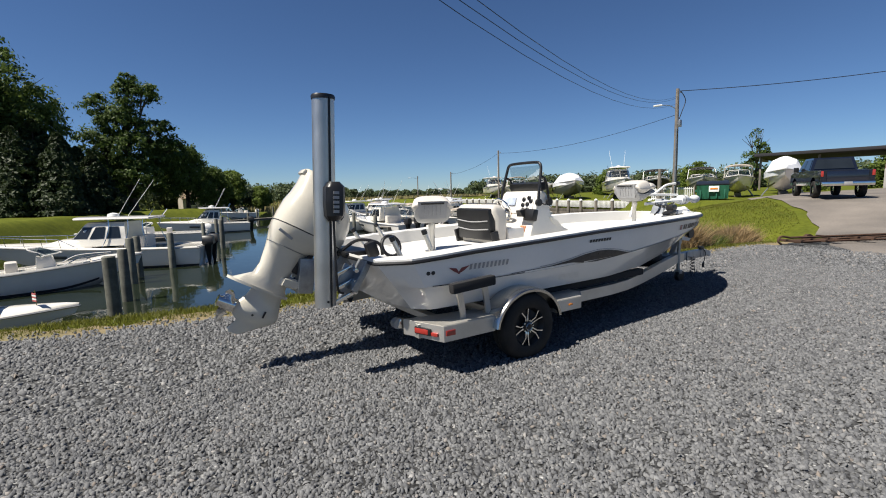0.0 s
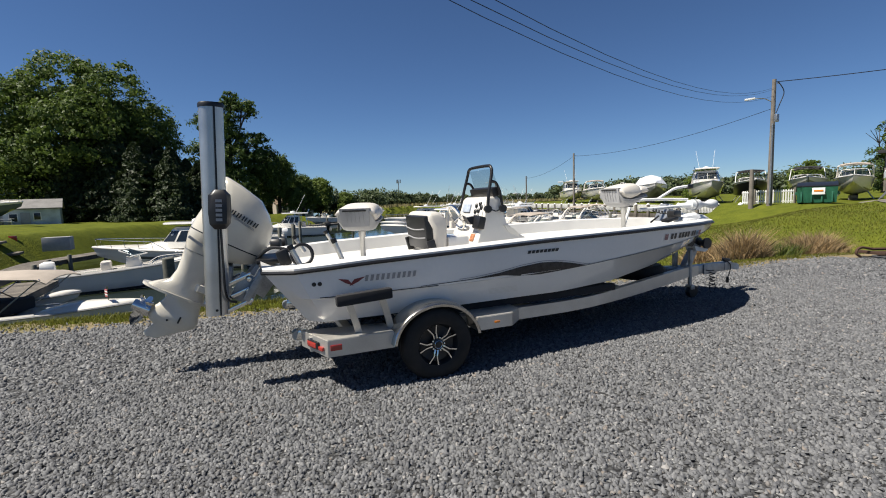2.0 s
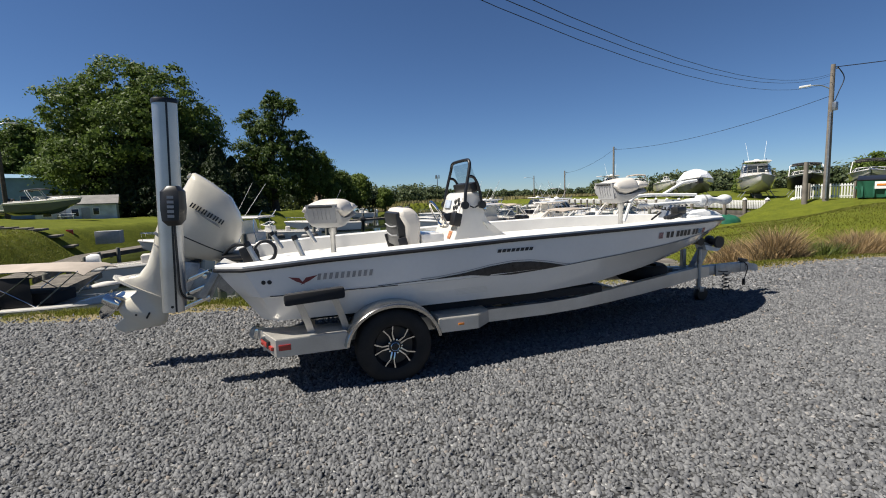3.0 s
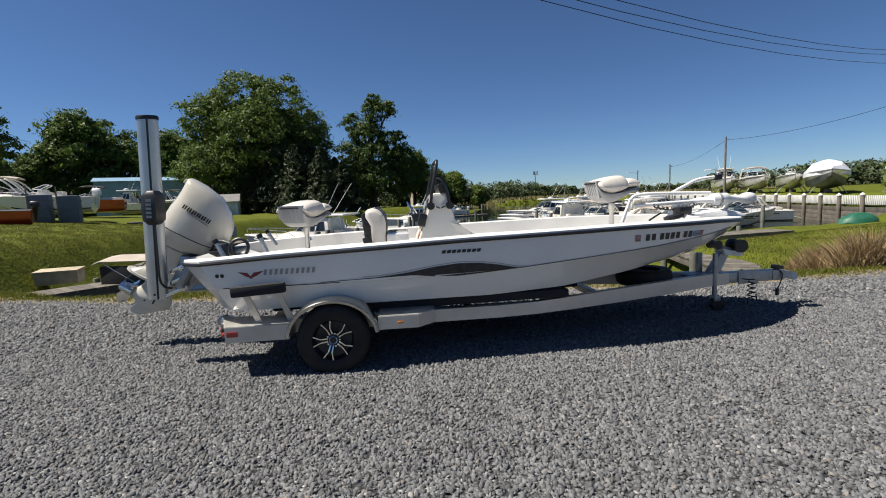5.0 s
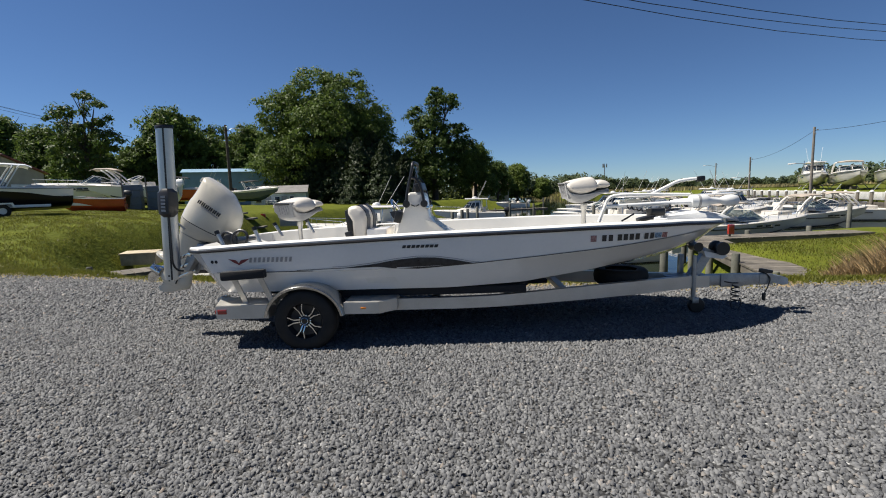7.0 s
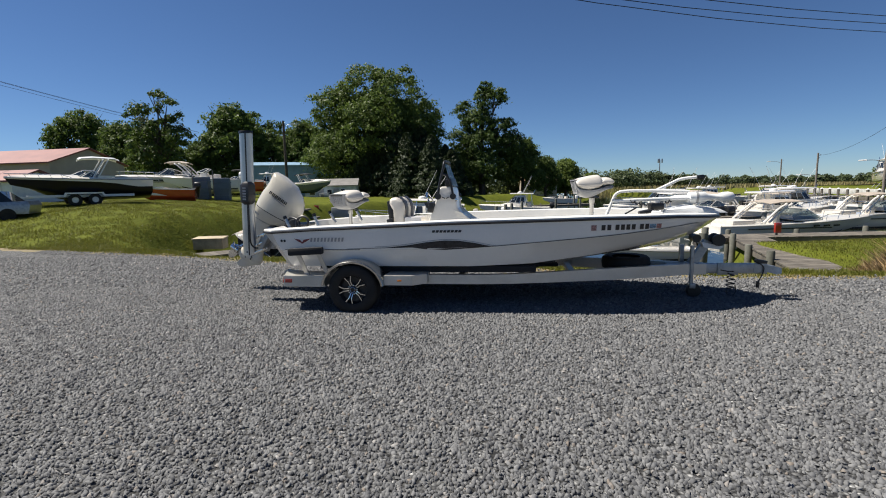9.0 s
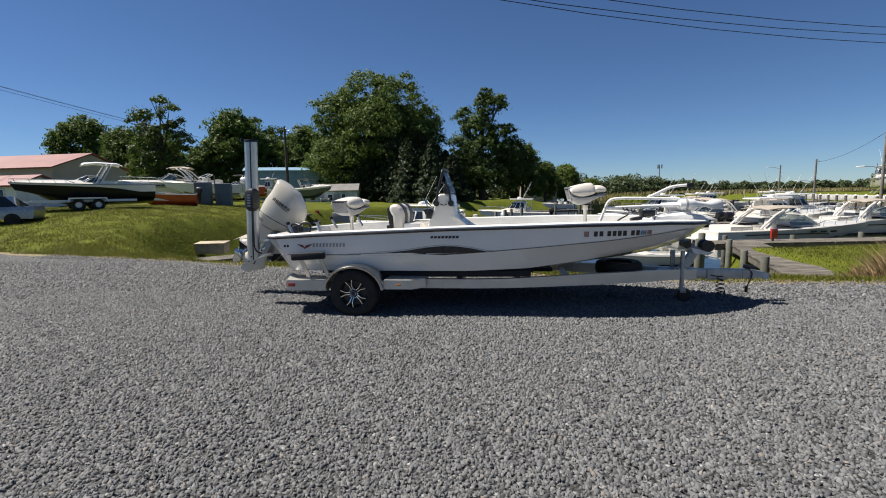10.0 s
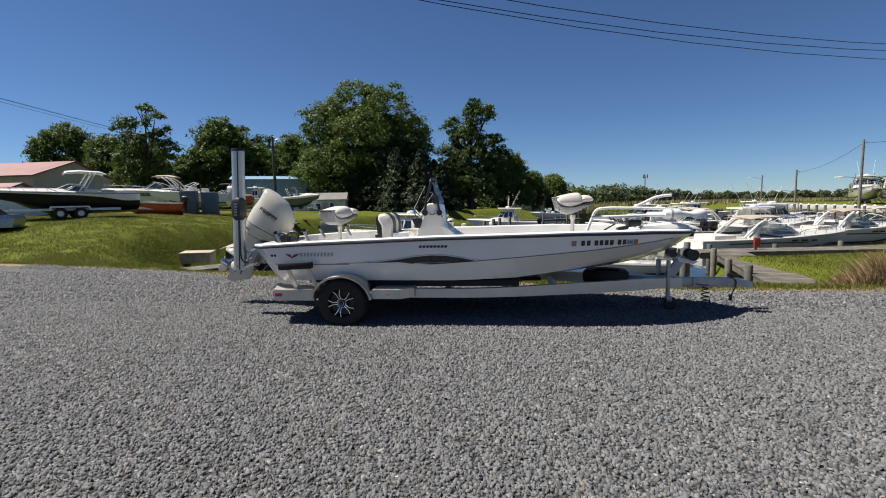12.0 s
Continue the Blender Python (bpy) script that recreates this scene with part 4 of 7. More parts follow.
for k in range(3):
    a0 = radians(120 * k + 20)
    loops = []
    for r, w, tw in ((0.06, 0.05, 50), (0.11, 0.085, 42), (0.16, 0.08, 34), (0.195, 0.03, 28)):
        lp = []
        for u, th in ((-1, 0), (0, 0.006), (1, 0), (0, -0.006)):
            a = a0 + u * w / r * 0.6
            lp.append((-0.36 + u * w * math.tan(radians(tw)) * 0.7 + th, r * math.cos(a), -1.15 + r * math.sin(a)))
        loops.append(lp)
    part("blade", loft(B(), loops), CHROME, prop)
for s in (-1, 1):
    part("grip_recess", box(B(), (-0.2, s * 0.232, -0.33), (0.16, 0.012, 0.028), (0, 14, 0), 0.005), GREYPL, eng)
    for k in range(6):
        for dx, dz, bw, bh in ((-0.013, 0, 0.013, 0.05), (0.013, 0, 0.013, 0.05)):
            part("name_bar", box(B(), (-0.085 + k * 0.06 + dx, s * (0.25 + 0.004 * min(k, 3)), 0.085 - k * 0.006 + dz), (bw, 0.012, bh), (0, 10, 0)), INK, eng)
    for k in range(2):
        part("accent_line", box(B(), (0.09 + k * 0.03, s * 0.2545, 0.03 - k * 0.016), (0.26 - k * 0.04, 0.012, 0.006), (0, 9, 0)), GREYPL, eng)
    part("leg_seam", loft(B(), [eng_loop(0.44, -0.281, 0.15, 0.157), eng_loop(0.446, -0.281, 0.149, 0.1565)]), GREYPL, eng)
    part("leg_fairing", loft(B(), [[(0.02 + a, s * (0.105 + b), -0.76 + c) for a, b, c in ((0, 0, -0.045), (0.0, 0.02, -0.03), (0, 0.02, 0.03), (0, 0, 0.045))], [(0.17 + a, s * (0.1 + b), -0.74 + c) for a, b, c in ((0, 0, -0.05), (0.0, 0.03, -0.035), (0, 0.03, 0.035), (0, 0, 0.05))]]), ENGINE, eng)
    part("trim_tab_bolt", spin(B(), [(0.002, -0.006), (0.011, -0.004), (0.012, 0.006)], (-0.1, s * 0.085, -1.17), "y", 8), BLACK, eng)
    part("side_cover", loft(B(), [eng_loop(0.73, -0.08, 0.17, 0.108, p=2), eng_loop(0.8, -0.08, 0.19, 0.112, p=2)]), ENGINE, eng) if s < 0 else None
part("air_intake", box(B(), (-0.255, 0, 0.32), (0.06, 0.18, 0.06), (0, 12, 0), 0.02), ENGINE, eng)
part("tilt_bracket", box(B(), (0.2, 0, -0.62), (0.16, 0.3, 0.36), (0, -22, 0), 0.02), GALV, eng, "grey transom bracket")
part("trim_ram", tube(B(), [(0.06, 0.0, -0.82), (0.33, 0, -0.5)], 0.035, 10), CHROME, eng)
part("swivel_cover", box(B(), (0.12, 0, -0.5), (0.16, 0.16, 0.3), None, 0.03), BLACK, eng)
part("anode", box(B(), (0.0, -0.09, -1.13), (0.018, 0.012, 0.07), None, 0.004), BLACK, eng)

# jack plate between transom and motor
jp = thing("jack_plate", "cast grey jack plate on the transom", "jack plate", pose(-1.42, 1.43, 0.92))
part("plate", box(B(), (0.0, 0, 0), (0.06, 0.42, 0.36), (0, 38, 0), 0.012), GALV, jp)
for s in (-1, 1):
    part("side_plate", box(B(), (-0.06, s * 0.22, 0), (0.26, 0.02, 0.28), (0, 38, 0), 0.006), GALV, jp)

# ---- trailer ----
tr = thing("boat_trailer", "aluminium single-axle boat trailer with silver fenders", "trailer", pose(0, YC, 0))


def wheel(parent, s):
    """A wheel; s: side of the trailer, -1 to starboard."""
    w = part("tyre", spin(B(), [(0.2, 0.0), (0.225, -0.012), (0.26, -0.016), (0.30, -0.012), (0.325, 0.0), (0.341, 0.025), (0.345, 0.05), (0.338, 0.056), (0.345, 0.062), (0.345, 0.1), (0.338, 0.106), (0.345, 0.112), (0.345, 0.145),
                                   (0.335, 0.18), (0.30, 0.205), (0.22, 0.205), (0.2, 0.19)], (0, 0, 0), "y", 48, False), RUBBER, parent, "black radial tyre", 50)
    r = part("rim", spin(B(), [(0.001, 0.075), (0.17, 0.06), (0.19, 0.02), (0.198, 0.003), (0.208, 0.0), (0.208, 0.19)], (0, 0, 0), "y", 40, False), BLACK, w, "gloss black alloy rim")
    for k in range(5):
        for d in (-1, 1):
            a = radians(90 + 72 * k + 36)
            b = a + d * radians(9)
            c0, c1 = a + d * radians(15), a + d * radians(14)
            p0 = Vector((0.052 * math.cos(c0), 0.035, 0.052 * math.sin(c0)))
            p1 = Vector((0.12 * math.cos(a + d * radians(8)), 0.014, 0.12 * math.sin(a + d * radians(8))))
            p2 = Vector((0.192 * math.cos(c1), 0.012, 0.192 * math.sin(c1)))
            bm = B()
            loops = []
            for q, wd in ((p0, 0.013), (p1, 0.009), (p2, 0.011)):
                t = Vector((-math.sin(a), 0, math.cos(a)))
                loops.append([q + t * wd, q + t * wd * 0.6 + Vector((0, -0.012, 0)), q - t * wd * 0.6 + Vector((0, -0.012, 0)), q - t * wd, q + Vector((0, 0.03, 0))])
            loft(bm, loops)
            part("spoke", bm, CHROME, w, "machined bright spoke")
    part("hub_cap", spin(B(), [(0.001, -0.004), (0.028, -0.002), (0.034, 0.012), (0.055, 0.02), (0.06, 0.06)], (0, 0, 0), "y", 20), BLACK, w, "black hub cap")
    part("hub_ring", tube(B(), [(0.036 * math.cos(a), 0.006, 0.036 * math.sin(a)) for a in np.linspace(0, 2 * math.pi, 21)], 0.004, 5), CHROME, w)
    for k in range(5):
        a = radians(72 * k + 90)
        part("lug_nut", spin(B(), [(0.002, 0.012), (0.009, 0.014), (0.009, 0.05)], (0.062 * math.cos(a), 0, 0.062 * math.sin(a)), "y", 6), CHROME, w)
    w.matrix_basis = pose(0, s * 1.3, 0.345, 0, 0, 0 if s < 0 else 180) @ pose(0, 0, 0, 0, 17, 0)
    return w


for s in (-1, 1):
    wheel(tr, s)
    # rolled fender with a lip
    bm = B()
    loops = []
    for i in range(25):
        a = radians(172 - 164 * i / 24)
        r = 0.425 + 0.02 * math.cos(2 * a)
        ca, sa = math.cos(a), math.sin(a)
        lp = []
        for u, dr in ((-0.022, -0.035), (-0.026, -0.01), (-0.012, 0.0), (0.1, 0.008), (0.24, 0.0), (0.24, -0.006), (0.1, 0.002), (-0.006, -0.006), (-0.019, -0.012), (-0.016, -0.035)):
            lp.append(((r + dr) * ca, s * (1.3 - u), 0.345 + (r + dr) * sa * 0.98))
        loops.append(lp)
    loft(bm, loops)
    part("fender", bm, POLISH, tr, "rolled polished aluminium fender", 50)
    # steps fore and aft of the fender
    bm = B()
    prism(bm, [(-1.17, s * 0.8), (-1.0, s * 1.255), (-0.41, s * 1.255), (-0.41, s * 0.93)], 0.375, 0.52, "z")
    st = part("rear_step", bm, BEAM, tr, "aluminium rear step box")
    bm = B()
    prism(bm, [(-1.16, s * 0.81), (-0.995, s * 1.248), (-0.42, s * 1.248), (-0.42, s * 0.93)], 0.5, 0.526, "z")
    part("tread_plate", bm, TREAD, st, "diamond tread plate")
    bm = B()
    prism(bm, [(0.43, s * 0.93), (0.43, s * 1.255), (0.82, s * 1.255), (0.99, s * 1.1), (1.0, s * 0.93)], 0.405, 0.53, "z")
    st2 = part("front_step", bm, BEAM, tr, "aluminium front step box")
    bm = B()
    prism(bm, [(0.44, s * 0.93), (0.44, s * 1.248), (0.815, s * 1.248), (0.98, s * 1.095), (0.99, s * 0.93)], 0.52, 0.536, "z")
    part("tread_plate", bm, TREAD, st2, "diamond tread plate")
    part("marker_lamp", box(B(), (-0.93, s * 1.258, 0.455), (0.1, 0.016, 0.05), None, 0.004), RED, st, "red side marker lamp")
    part("marker_lamp", box(B(), (0.645, s * 1.258, 0.468), (0.06, 0.014, 0.022), None, 0.006), AMBER, st2, "amber side marker lamp")
    ll = part("tail_lamp", box(B(), (-1.092, s * 1.035, 0.448), (0.03, 0.19, 0.07), (0, 0, -s * 20.5), 0.012), BLACK, st, "red oval tail lamp")
    part("lens", box(B(), (-1.103, s * 1.031, 0.448), (0.024, 0.16, 0.05), (0, 0, -s * 20.5), 0.01), RED, ll)
    part("marker_lamp", box(B(), (-1.045, s * 1.165, 0.435), (0.024, 0.075, 0.035), (0, 0, -s * 20.5), 0.008), RED, st, "red rear marker lamp")
    # main beam bending in to the tongue
    bm = B()
    loops = []
    for x, u in ((-1.12, 0.96), (0.5, 0.96), (1.7, 0.95), (2.1, 0.9), (2.6, 0.76), (3.3, 0.53), (4.0, 0.3), (4.6, 0.1), (4.9, 0.06)):
        z0 = interp(x, [(-1.1, 0.37), (2.0, 0.375), (3.7, 0.345), (4.9, 0.36)])
        z1 = interp(x, [(-1.1, 0.5), (2.0, 0.503), (3.7, 0.515), (4.9, 0.51)])
        loops.append([(x, s * (u + 0.04), z0), (x, s * (u - 0.04), z0), (x, s * (u - 0.04), z1), (x, s * (u + 0.04), z1)])
    loft(bm, loops)
    part("main_beam", bm, BEAM, tr, "aluminium box beam")
    for x in (0.55, 2.25):
        bk = part("bunk_bracket", box(B(), (x, s * 0.62, 0.5), (0.06, 0.06, 0.14), None, 0.006), GALV, tr)
        part("bracket_arm", box(B(), (x + 0.05, s * 0.62, 0.5), (0.03, 0.05, 0.15), (0, 25, 0), 0.004), BLACK, bk)
    part("bunk", box(B(), (0.9, s * 0.62, 0.565), (3.2, 0.15, 0.05), (0, -0.6, 0), 0.015), CARPET, tr, "black carpeted bunk")
    part("outer_bunk", box(B(), (1.15, s * 0.88, 0.565), (2.6, 0.1, 0.085), (0, -0.4, 0), 0.015), CARPET, tr, "black carpeted bunk")
    part("keel_bunk", box(B(), (1.6, s * 0.22, 0.52), (2.4, 0.12, 0.05), None, 0.012), CARPET, tr, "black carpeted bunk")
for x in (-0.7, 0.0, 1.4, 3.0):
    w = interp(x, [(-1.0, 0.96), (1.7, 0.95), (3.0, 0.62)])
    part("cross_member", box(B(), (x, 0, 0.40), (0.09, 2 * w - 0.09, 0.07), None, 0.006), BEAM, tr)
part("axle", tube(B(), [(0, -1.1, 0.345), (0, 1.1, 0.345)], 0.035, 12), GALV, tr, "galvanised axle")
# starboard guide pad
gp = part("guide_pad", box(B(), (-0.66, -1.245, 0.865), (0.5, 0.08, 0.1), (0, -3, 0), 0.025), CARPET, tr, "black padded side guide")
for x in (-0.8, -0.5):
    part("guide_post", loft(B(), [[(x + 0.10 + a, -1.13 + b, 0.5) for a, b in ((-0.03, -0.012), (0.03, -0.012), (0.03, 0.012), (-0.03, 0.012))],
                                  [(x + 0.07 + a, -1.16 + b, 0.62) for a, b in ((-0.03, -0.012), (0.03, -0.012), (0.03, 0.012), (-0.03, 0.012))],
                                  [(x + a, -1.21 + b, 0.84) for a, b in ((-0.03, -0.012), (0.03, -0.012), (0.03, 0.012), (-0.03, 0.012))]]), BEAM, gp)
for s in (-1, 1):
    part("strap_reel", spin(B(), [(0.03, -0.04), (0.05, -0.04), (0.05, 0.04), (0.03, 0.04)], (-1.2, s * 0.72, 0.47), "y", 14), GALV, tr, "transom tie-down reel")
    part("reel_frame", box(B(), (-1.15, s * 0.72, 0.46), (0.12, 0.11, 0.09), (0, 20, 0), 0.01), CHROME, tr)
# tongue, coupler, winch stand, jack
part("tongue", box(B(), (5.05, 0, 0.435), (1.35, 0.11, 0.14), None, 0.008), GALV, tr, "galvanised box tongue")
part("coupler", loft(B(), [[(5.55, y, z) for y, z in ((-0.06, 0.38), (0.06, 0.38), (0.06, 0.5), (-0.06, 0.5))], [(5.72, y, z) for y, z in ((-0.06, 0.39), (0.06, 0.39), (0.06, 0.49), (-0.06, 0.49))],
                           [(5.84, y, z) for y, z in ((-0.075, 0.36), (0.075, 0.36), (0.06, 0.47), (-0.06, 0.47))], [(5.92, y, z) for y, z in ((-0.05, 0.37), (0.05, 0.37), (0.035, 0.44), (-0.035, 0.44))]]), GALV, tr, "pressed steel coupler")
part("coupler_latch", box(B(), (5.66, 0, 0.53), (0.16, 0.05, 0.06), (0, 12, 0), 0.012), BLACK, tr)
part("tongue_clamp", box(B(), (5.2, -0.062, 0.435), (0.28, 0.02, 0.17), None, 0.004), GALV, tr)
wn_ = part("winch_stand", loft(B(), [[(4.66, -0.05, 0.5), (4.80, -0.05, 0.5), (4.80, 0.05, 0.5), (4.66, 0.05, 0.5)], [(4.88, -0.04, 0.86), (4.98, -0.04, 0.82), (4.98, 0.04, 0.82), (4.88, 0.04, 0.86)]]), GALV, tr, "galvanised winch stand")
part("winch_post", box(B(), (4.62, 0.1, 0.62), (0.06, 0.06, 0.3), None, 0.006), GALV, wn_)
part("winch_guard", loft(B(), [[(4.85, -0.09, 0.75), (5.06, -0.09, 0.72), (5.06, 0.09, 0.72), (4.85, 0.09, 0.75)], [(4.82, -0.09, 0.83), (5.12, -0.09, 0.76), (5.12, 0.09, 0.76), (4.82, 0.09, 0.83)]]), WPAINT, wn_, "white winch bracket")
part("winch_drum", spin(B(), [(0.03, -0.1), (0.085, -0.1), (0.085, -0.06), (0.05, -0.05), (0.05, 0.05), (0.085, 0.06), (0.085, 0.1), (0.03, 0.1)], (5.03, -0.05, 0.86), "y", 20), BLACK, wn_, "black winch drum")
part("bow_roller", spin(B(), [(0.02, -0.08), (0.06, -0.08), (0.045, 0), (0.06, 0.08), (0.02, 0.08)], (4.76, 0, 0.88), "y", 18), BLACK, wn_, "black bow stop roller")
jk = part("jack_post", tube(B(), [(4.69, -0.12, 0.12), (4.69, -0.12, 0.78)], 0.03, 12), GALV, tr, "galvanised jockey jack")
part("jack_leg", tube(B(), [(4.69, -0.12, 0.1), (4.69, -0.12, 0.2)], 0.024, 12), GALV, jk)
part("jack_wheel", spin(B(), [(0.02, -0.04), (0.09, -0.04), (0.102, -0.022), (0.102, 0.022), (0.09, 0.04), (0.02, 0.04)], (4.73, -0.12, 0.13), "y", 20), BLACK, jk, "black jack wheel")
part("jack_fork", box(B(), (4.7, -0.12, 0.2), (0.08, 0.11, 0.07), None, 0.008), GALV, jk)
part("jack_clamp", box(B(), (4.69, -0.08, 0.45), (0.12, 0.08, 0.16), None, 0.008), GALV, jk)
# hanging coiled lead and plug
lead = [(5.24 + 0.055 * math.cos(t * 2 * math.pi * 4.5) * min(1, 0.6 + t), -0.08 + 0.03 * math.sin(t * 2 * math.pi * 4.5), 0.40 - 0.26 * t) for t in np.linspace(0, 1, 60)]
part("wiring_lead", tube(B(), smooth_path([(5.1, -0.07, 0.42), (5.2, -0.08, 0.40)], 3) + [Vector(p) for p in lead] + [Vector((5.2, -0.08, 0.07)), Vector((5.28, -0.08, 0.04)), Vector((5.32, -0.08, 0.12)), Vector((5.3, -0.08, 0.2))], 0.008, 6), BLACK, tr, "hanging coiled wiring lead")
part("plug_lead", tube(B(), smooth_path([(5.62, -0.05, 0.52), (5.67, -0.075, 0.45), (5.64, -0.08, 0.33), (5.6, -0.08, 0.25)], 5), 0.008, 6), BLACK, tr)
part("plug", tube(B(), [(5.6, -0.08, 0.17), (5.6, -0.08, 0.26)], 0.022, 8), BLACK, tr, "black trailer plug")
# spare wheel slung under the bow
sp = part("spare_tyre", spin(B(), [(0.2, -0.09), (0.3, -0.1), (0.335, -0.07), (0.345, 0), (0.335, 0.07), (0.3, 0.1), (0.2, 0.09)], (3.82, 0.05, 0.515), "z", 36, False), RUBBER, tr, "spare tyre lying on the frame", 50)
part("spare_rim", spin(B(), [(0.02, 0.02), (0.2, 0.06), (0.205, -0.06), (0.02, -0.02)], (3.82, 0.05, 0.515), "z", 24), BLACK, sp)
# ---- trees ----
def sprays(c, out, size, rng):
    """Leaf sprays, four corners each, at points c, turned roughly to the directions out."""
    n = len(c)
    nrm = out + rng.normal(size=(n, 3)) * 0.7 + np.array([0, 0, 0.4])
    nrm /= np.linalg.norm(nrm, axis=1)[:, None]
    u = np.cross(nrm, rng.normal(size=(n, 3)))
    u /= np.linalg.norm(u, axis=1)[:, None]
    v = np.cross(nrm, u)
    s = size * (0.45 + 0.9 * rng.random((n, 1)))
    q = np.stack([c - u * s * 0.8, c + v * s * 0.5 - u * s * 0.1, c + u * s - np.array([0, 0, 0.2]) * s, c - v * s * 0.5], 1)
    return q.reshape(-1, 3), np.arange(n * 4).reshape(-1, 4)


def waves(p, rng, freq, n=7):
    """Smooth random field over points, about -1 to 1."""
    k = rng.normal(size=(n, 3)) * freq
    ph = rng.random(n) * 6.28
    return np.sin(p @ k.T + ph).sum(1) / math.sqrt(n)


def make_tree(name, label, h, r, leaf, seed, trunk=0.3, base=0.25, n=7000, size=0.3, conifer=False, lobes=None, clump_r=0.85, group="trees"):
    """A trunk with limbs, and a crown of leafy clumps set over uneven lobes; lobes: x, y, z, radius, half height as shares of r and h."""
    rng = np.random.default_rng(seed)
    t = thing(name, label, "tree", None, group)
    bm = B()
    top = h * (0.92 if conifer else 0.72)
    pts = [(0.05 * r * math.sin(k * 1.3 + seed) * k / 5, 0.05 * r * math.cos(k * 1.7 + seed) * k / 5, top * k / 5) for k in range(6)]
    tube(bm, pts, [trunk * h / 12 * (1.25 - 0.2 * k) for k in range(6)], 8)
    if not conifer and lobes is None:
        lobes = [(0, 0, 0.55, 0.6, 0.3)]
        for k in range(6):
            a = k * 2.4 + seed
            z = base + 0.16 + 0.1 * k + 0.04 * math.sin(seed + k * 2)
            q = 0.5 * (1.1 - 0.12 * k) + 0.06 * math.sin(seed * 2 + k)
            lobes.append((q * math.cos(a), q * math.sin(a), z, 0.42 - 0.03 * k, 0.17 - 0.01 * k))
    for k, (lx, ly, lz, lr, lh) in enumerate([] if conifer else lobes):
        s0 = Vector((0, 0, top * min(0.9, max(0.25, lz - 0.2))))
        e = Vector((lx * r, ly * r, (lz + lh * 0.5) * h))
        tube(bm, [s0, s0.lerp(e, 0.5) + Vector((0, 0, -0.03 * h)), e], [trunk * h / 12 * 0.55, trunk * h / 12 * 0.3, 0.04], 5)
        for j in range(4):
            a = j * 1.7 + k
            e2 = e + Vector((lr * r * 0.8 * math.cos(a), lr * r * 0.8 * math.sin(a), lh * h * 0.5 * math.sin(a * 2.3)))
            tube(bm, [s0.lerp(e, 0.6), e2], [trunk * h / 12 * 0.25, 0.025], 4)
    part("trunk", bm, BARK, t)
    if conifer:
        m = n * 2
        z = rng.random(m) ** 1.25
        ang = rng.random(m) * 6.28
        prof = r * (1 - z) ** 0.8 + 0.15
        p0 = np.stack([np.cos(ang), np.sin(ang), z * 3], 1)
        rad = prof * (0.5 + 0.5 * rng.random(m) ** 0.45) * (1 + 0.18 * waves(p0, rng, 2.2) + 0.05 * np.sin(z * h * 4.2) + 0.1 * waves(p0, rng, 7.0))
        c = np.stack([rad * np.cos(ang), rad * np.sin(ang), h * (0.03 + 0.97 * z)], 1)
        d = np.stack([np.cos(ang), np.sin(ang), np.full(m, 0.3)], 1)
        idx = np.flatnonzero(waves(c, rng, 1.6) > -0.7)[:n]
        v, f = sprays(c[idx], d[idx], size, rng)
        raw("crown", v, f, leaf, t)
        return t
    area = np.array([lo[3] * r * (lo[3] * r + lo[4] * h) for lo in lobes])
    per = 60
    m = n // per
    which = rng.choice(len(lobes), m, p=area / area.sum())
    L = np.array(lobes, float)[which]
    d = rng.normal(size=(m, 3)) + np.array([0, 0, 0.25])
    d /= np.linalg.norm(d, axis=1)[:, None]
    k = (0.62 + 0.42 * rng.random(m) ** 0.6) * (1 + 0.14 * waves(d * 2 + L[:, :3] * 5, rng, 2.0))
    cc = np.stack([(L[:, 0] + d[:, 0] * L[:, 3] * k) * r, (L[:, 1] + d[:, 1] * L[:, 3] * k) * r, (L[:, 2] + d[:, 2] * L[:, 4] * k) * h], 1)
    cr = clump_r * (0.45 + 0.85 * rng.random(m))
    off = rng.normal(size=(m, per, 3)) * np.array([0.62, 0.62, 0.36])
    off[:, :, 2] -= 0.22 * (off[:, :, 0] ** 2 + off[:, :, 1] ** 2)
    c = (cc[:, None] + off * cr[:, None, None]).reshape(-1, 3)
    out = np.repeat(d, per, 0) * 0.6 + off.reshape(-1, 3) * 0.8
    v, f = sprays(c, out, size, rng)
    raw("crown", v, f, leaf, t)
    return t


def ground_z(x, y):
    return float(height(x, y))


def stand(t, x, y, s=1.0, turn=0.0, dz=0.0):
    t.matrix_basis = pose(x, y, ground_z(x, y) - 0.1 + dz, 0, 0, turn) @ Matrix.Diagonal((s, s, s, 1))
    return t


MAPLE = [(0, 0, 0.46, 0.66, 0.3), (-0.12, 0.0, 0.74, 0.4, 0.22), (0.3, -0.1, 0.74, 0.36, 0.2), (-0.58, 0.1, 0.47, 0.36, 0.2), (-0.45, -0.2, 0.64, 0.3, 0.17), (0.62, 0.0, 0.45, 0.34, 0.2),
         (0.55, 0.2, 0.62, 0.3, 0.15), (-0.7, 0.0, 0.27, 0.3, 0.15), (0.72, 0.0, 0.26, 0.28, 0.15), (0.1, -0.5, 0.5, 0.4, 0.2), (-0.3, -0.4, 0.3, 0.4, 0.18), (0.1, 0.5, 0.6, 0.4, 0.22), (0.95, 0, 0.2, 0.14, 0.1)]
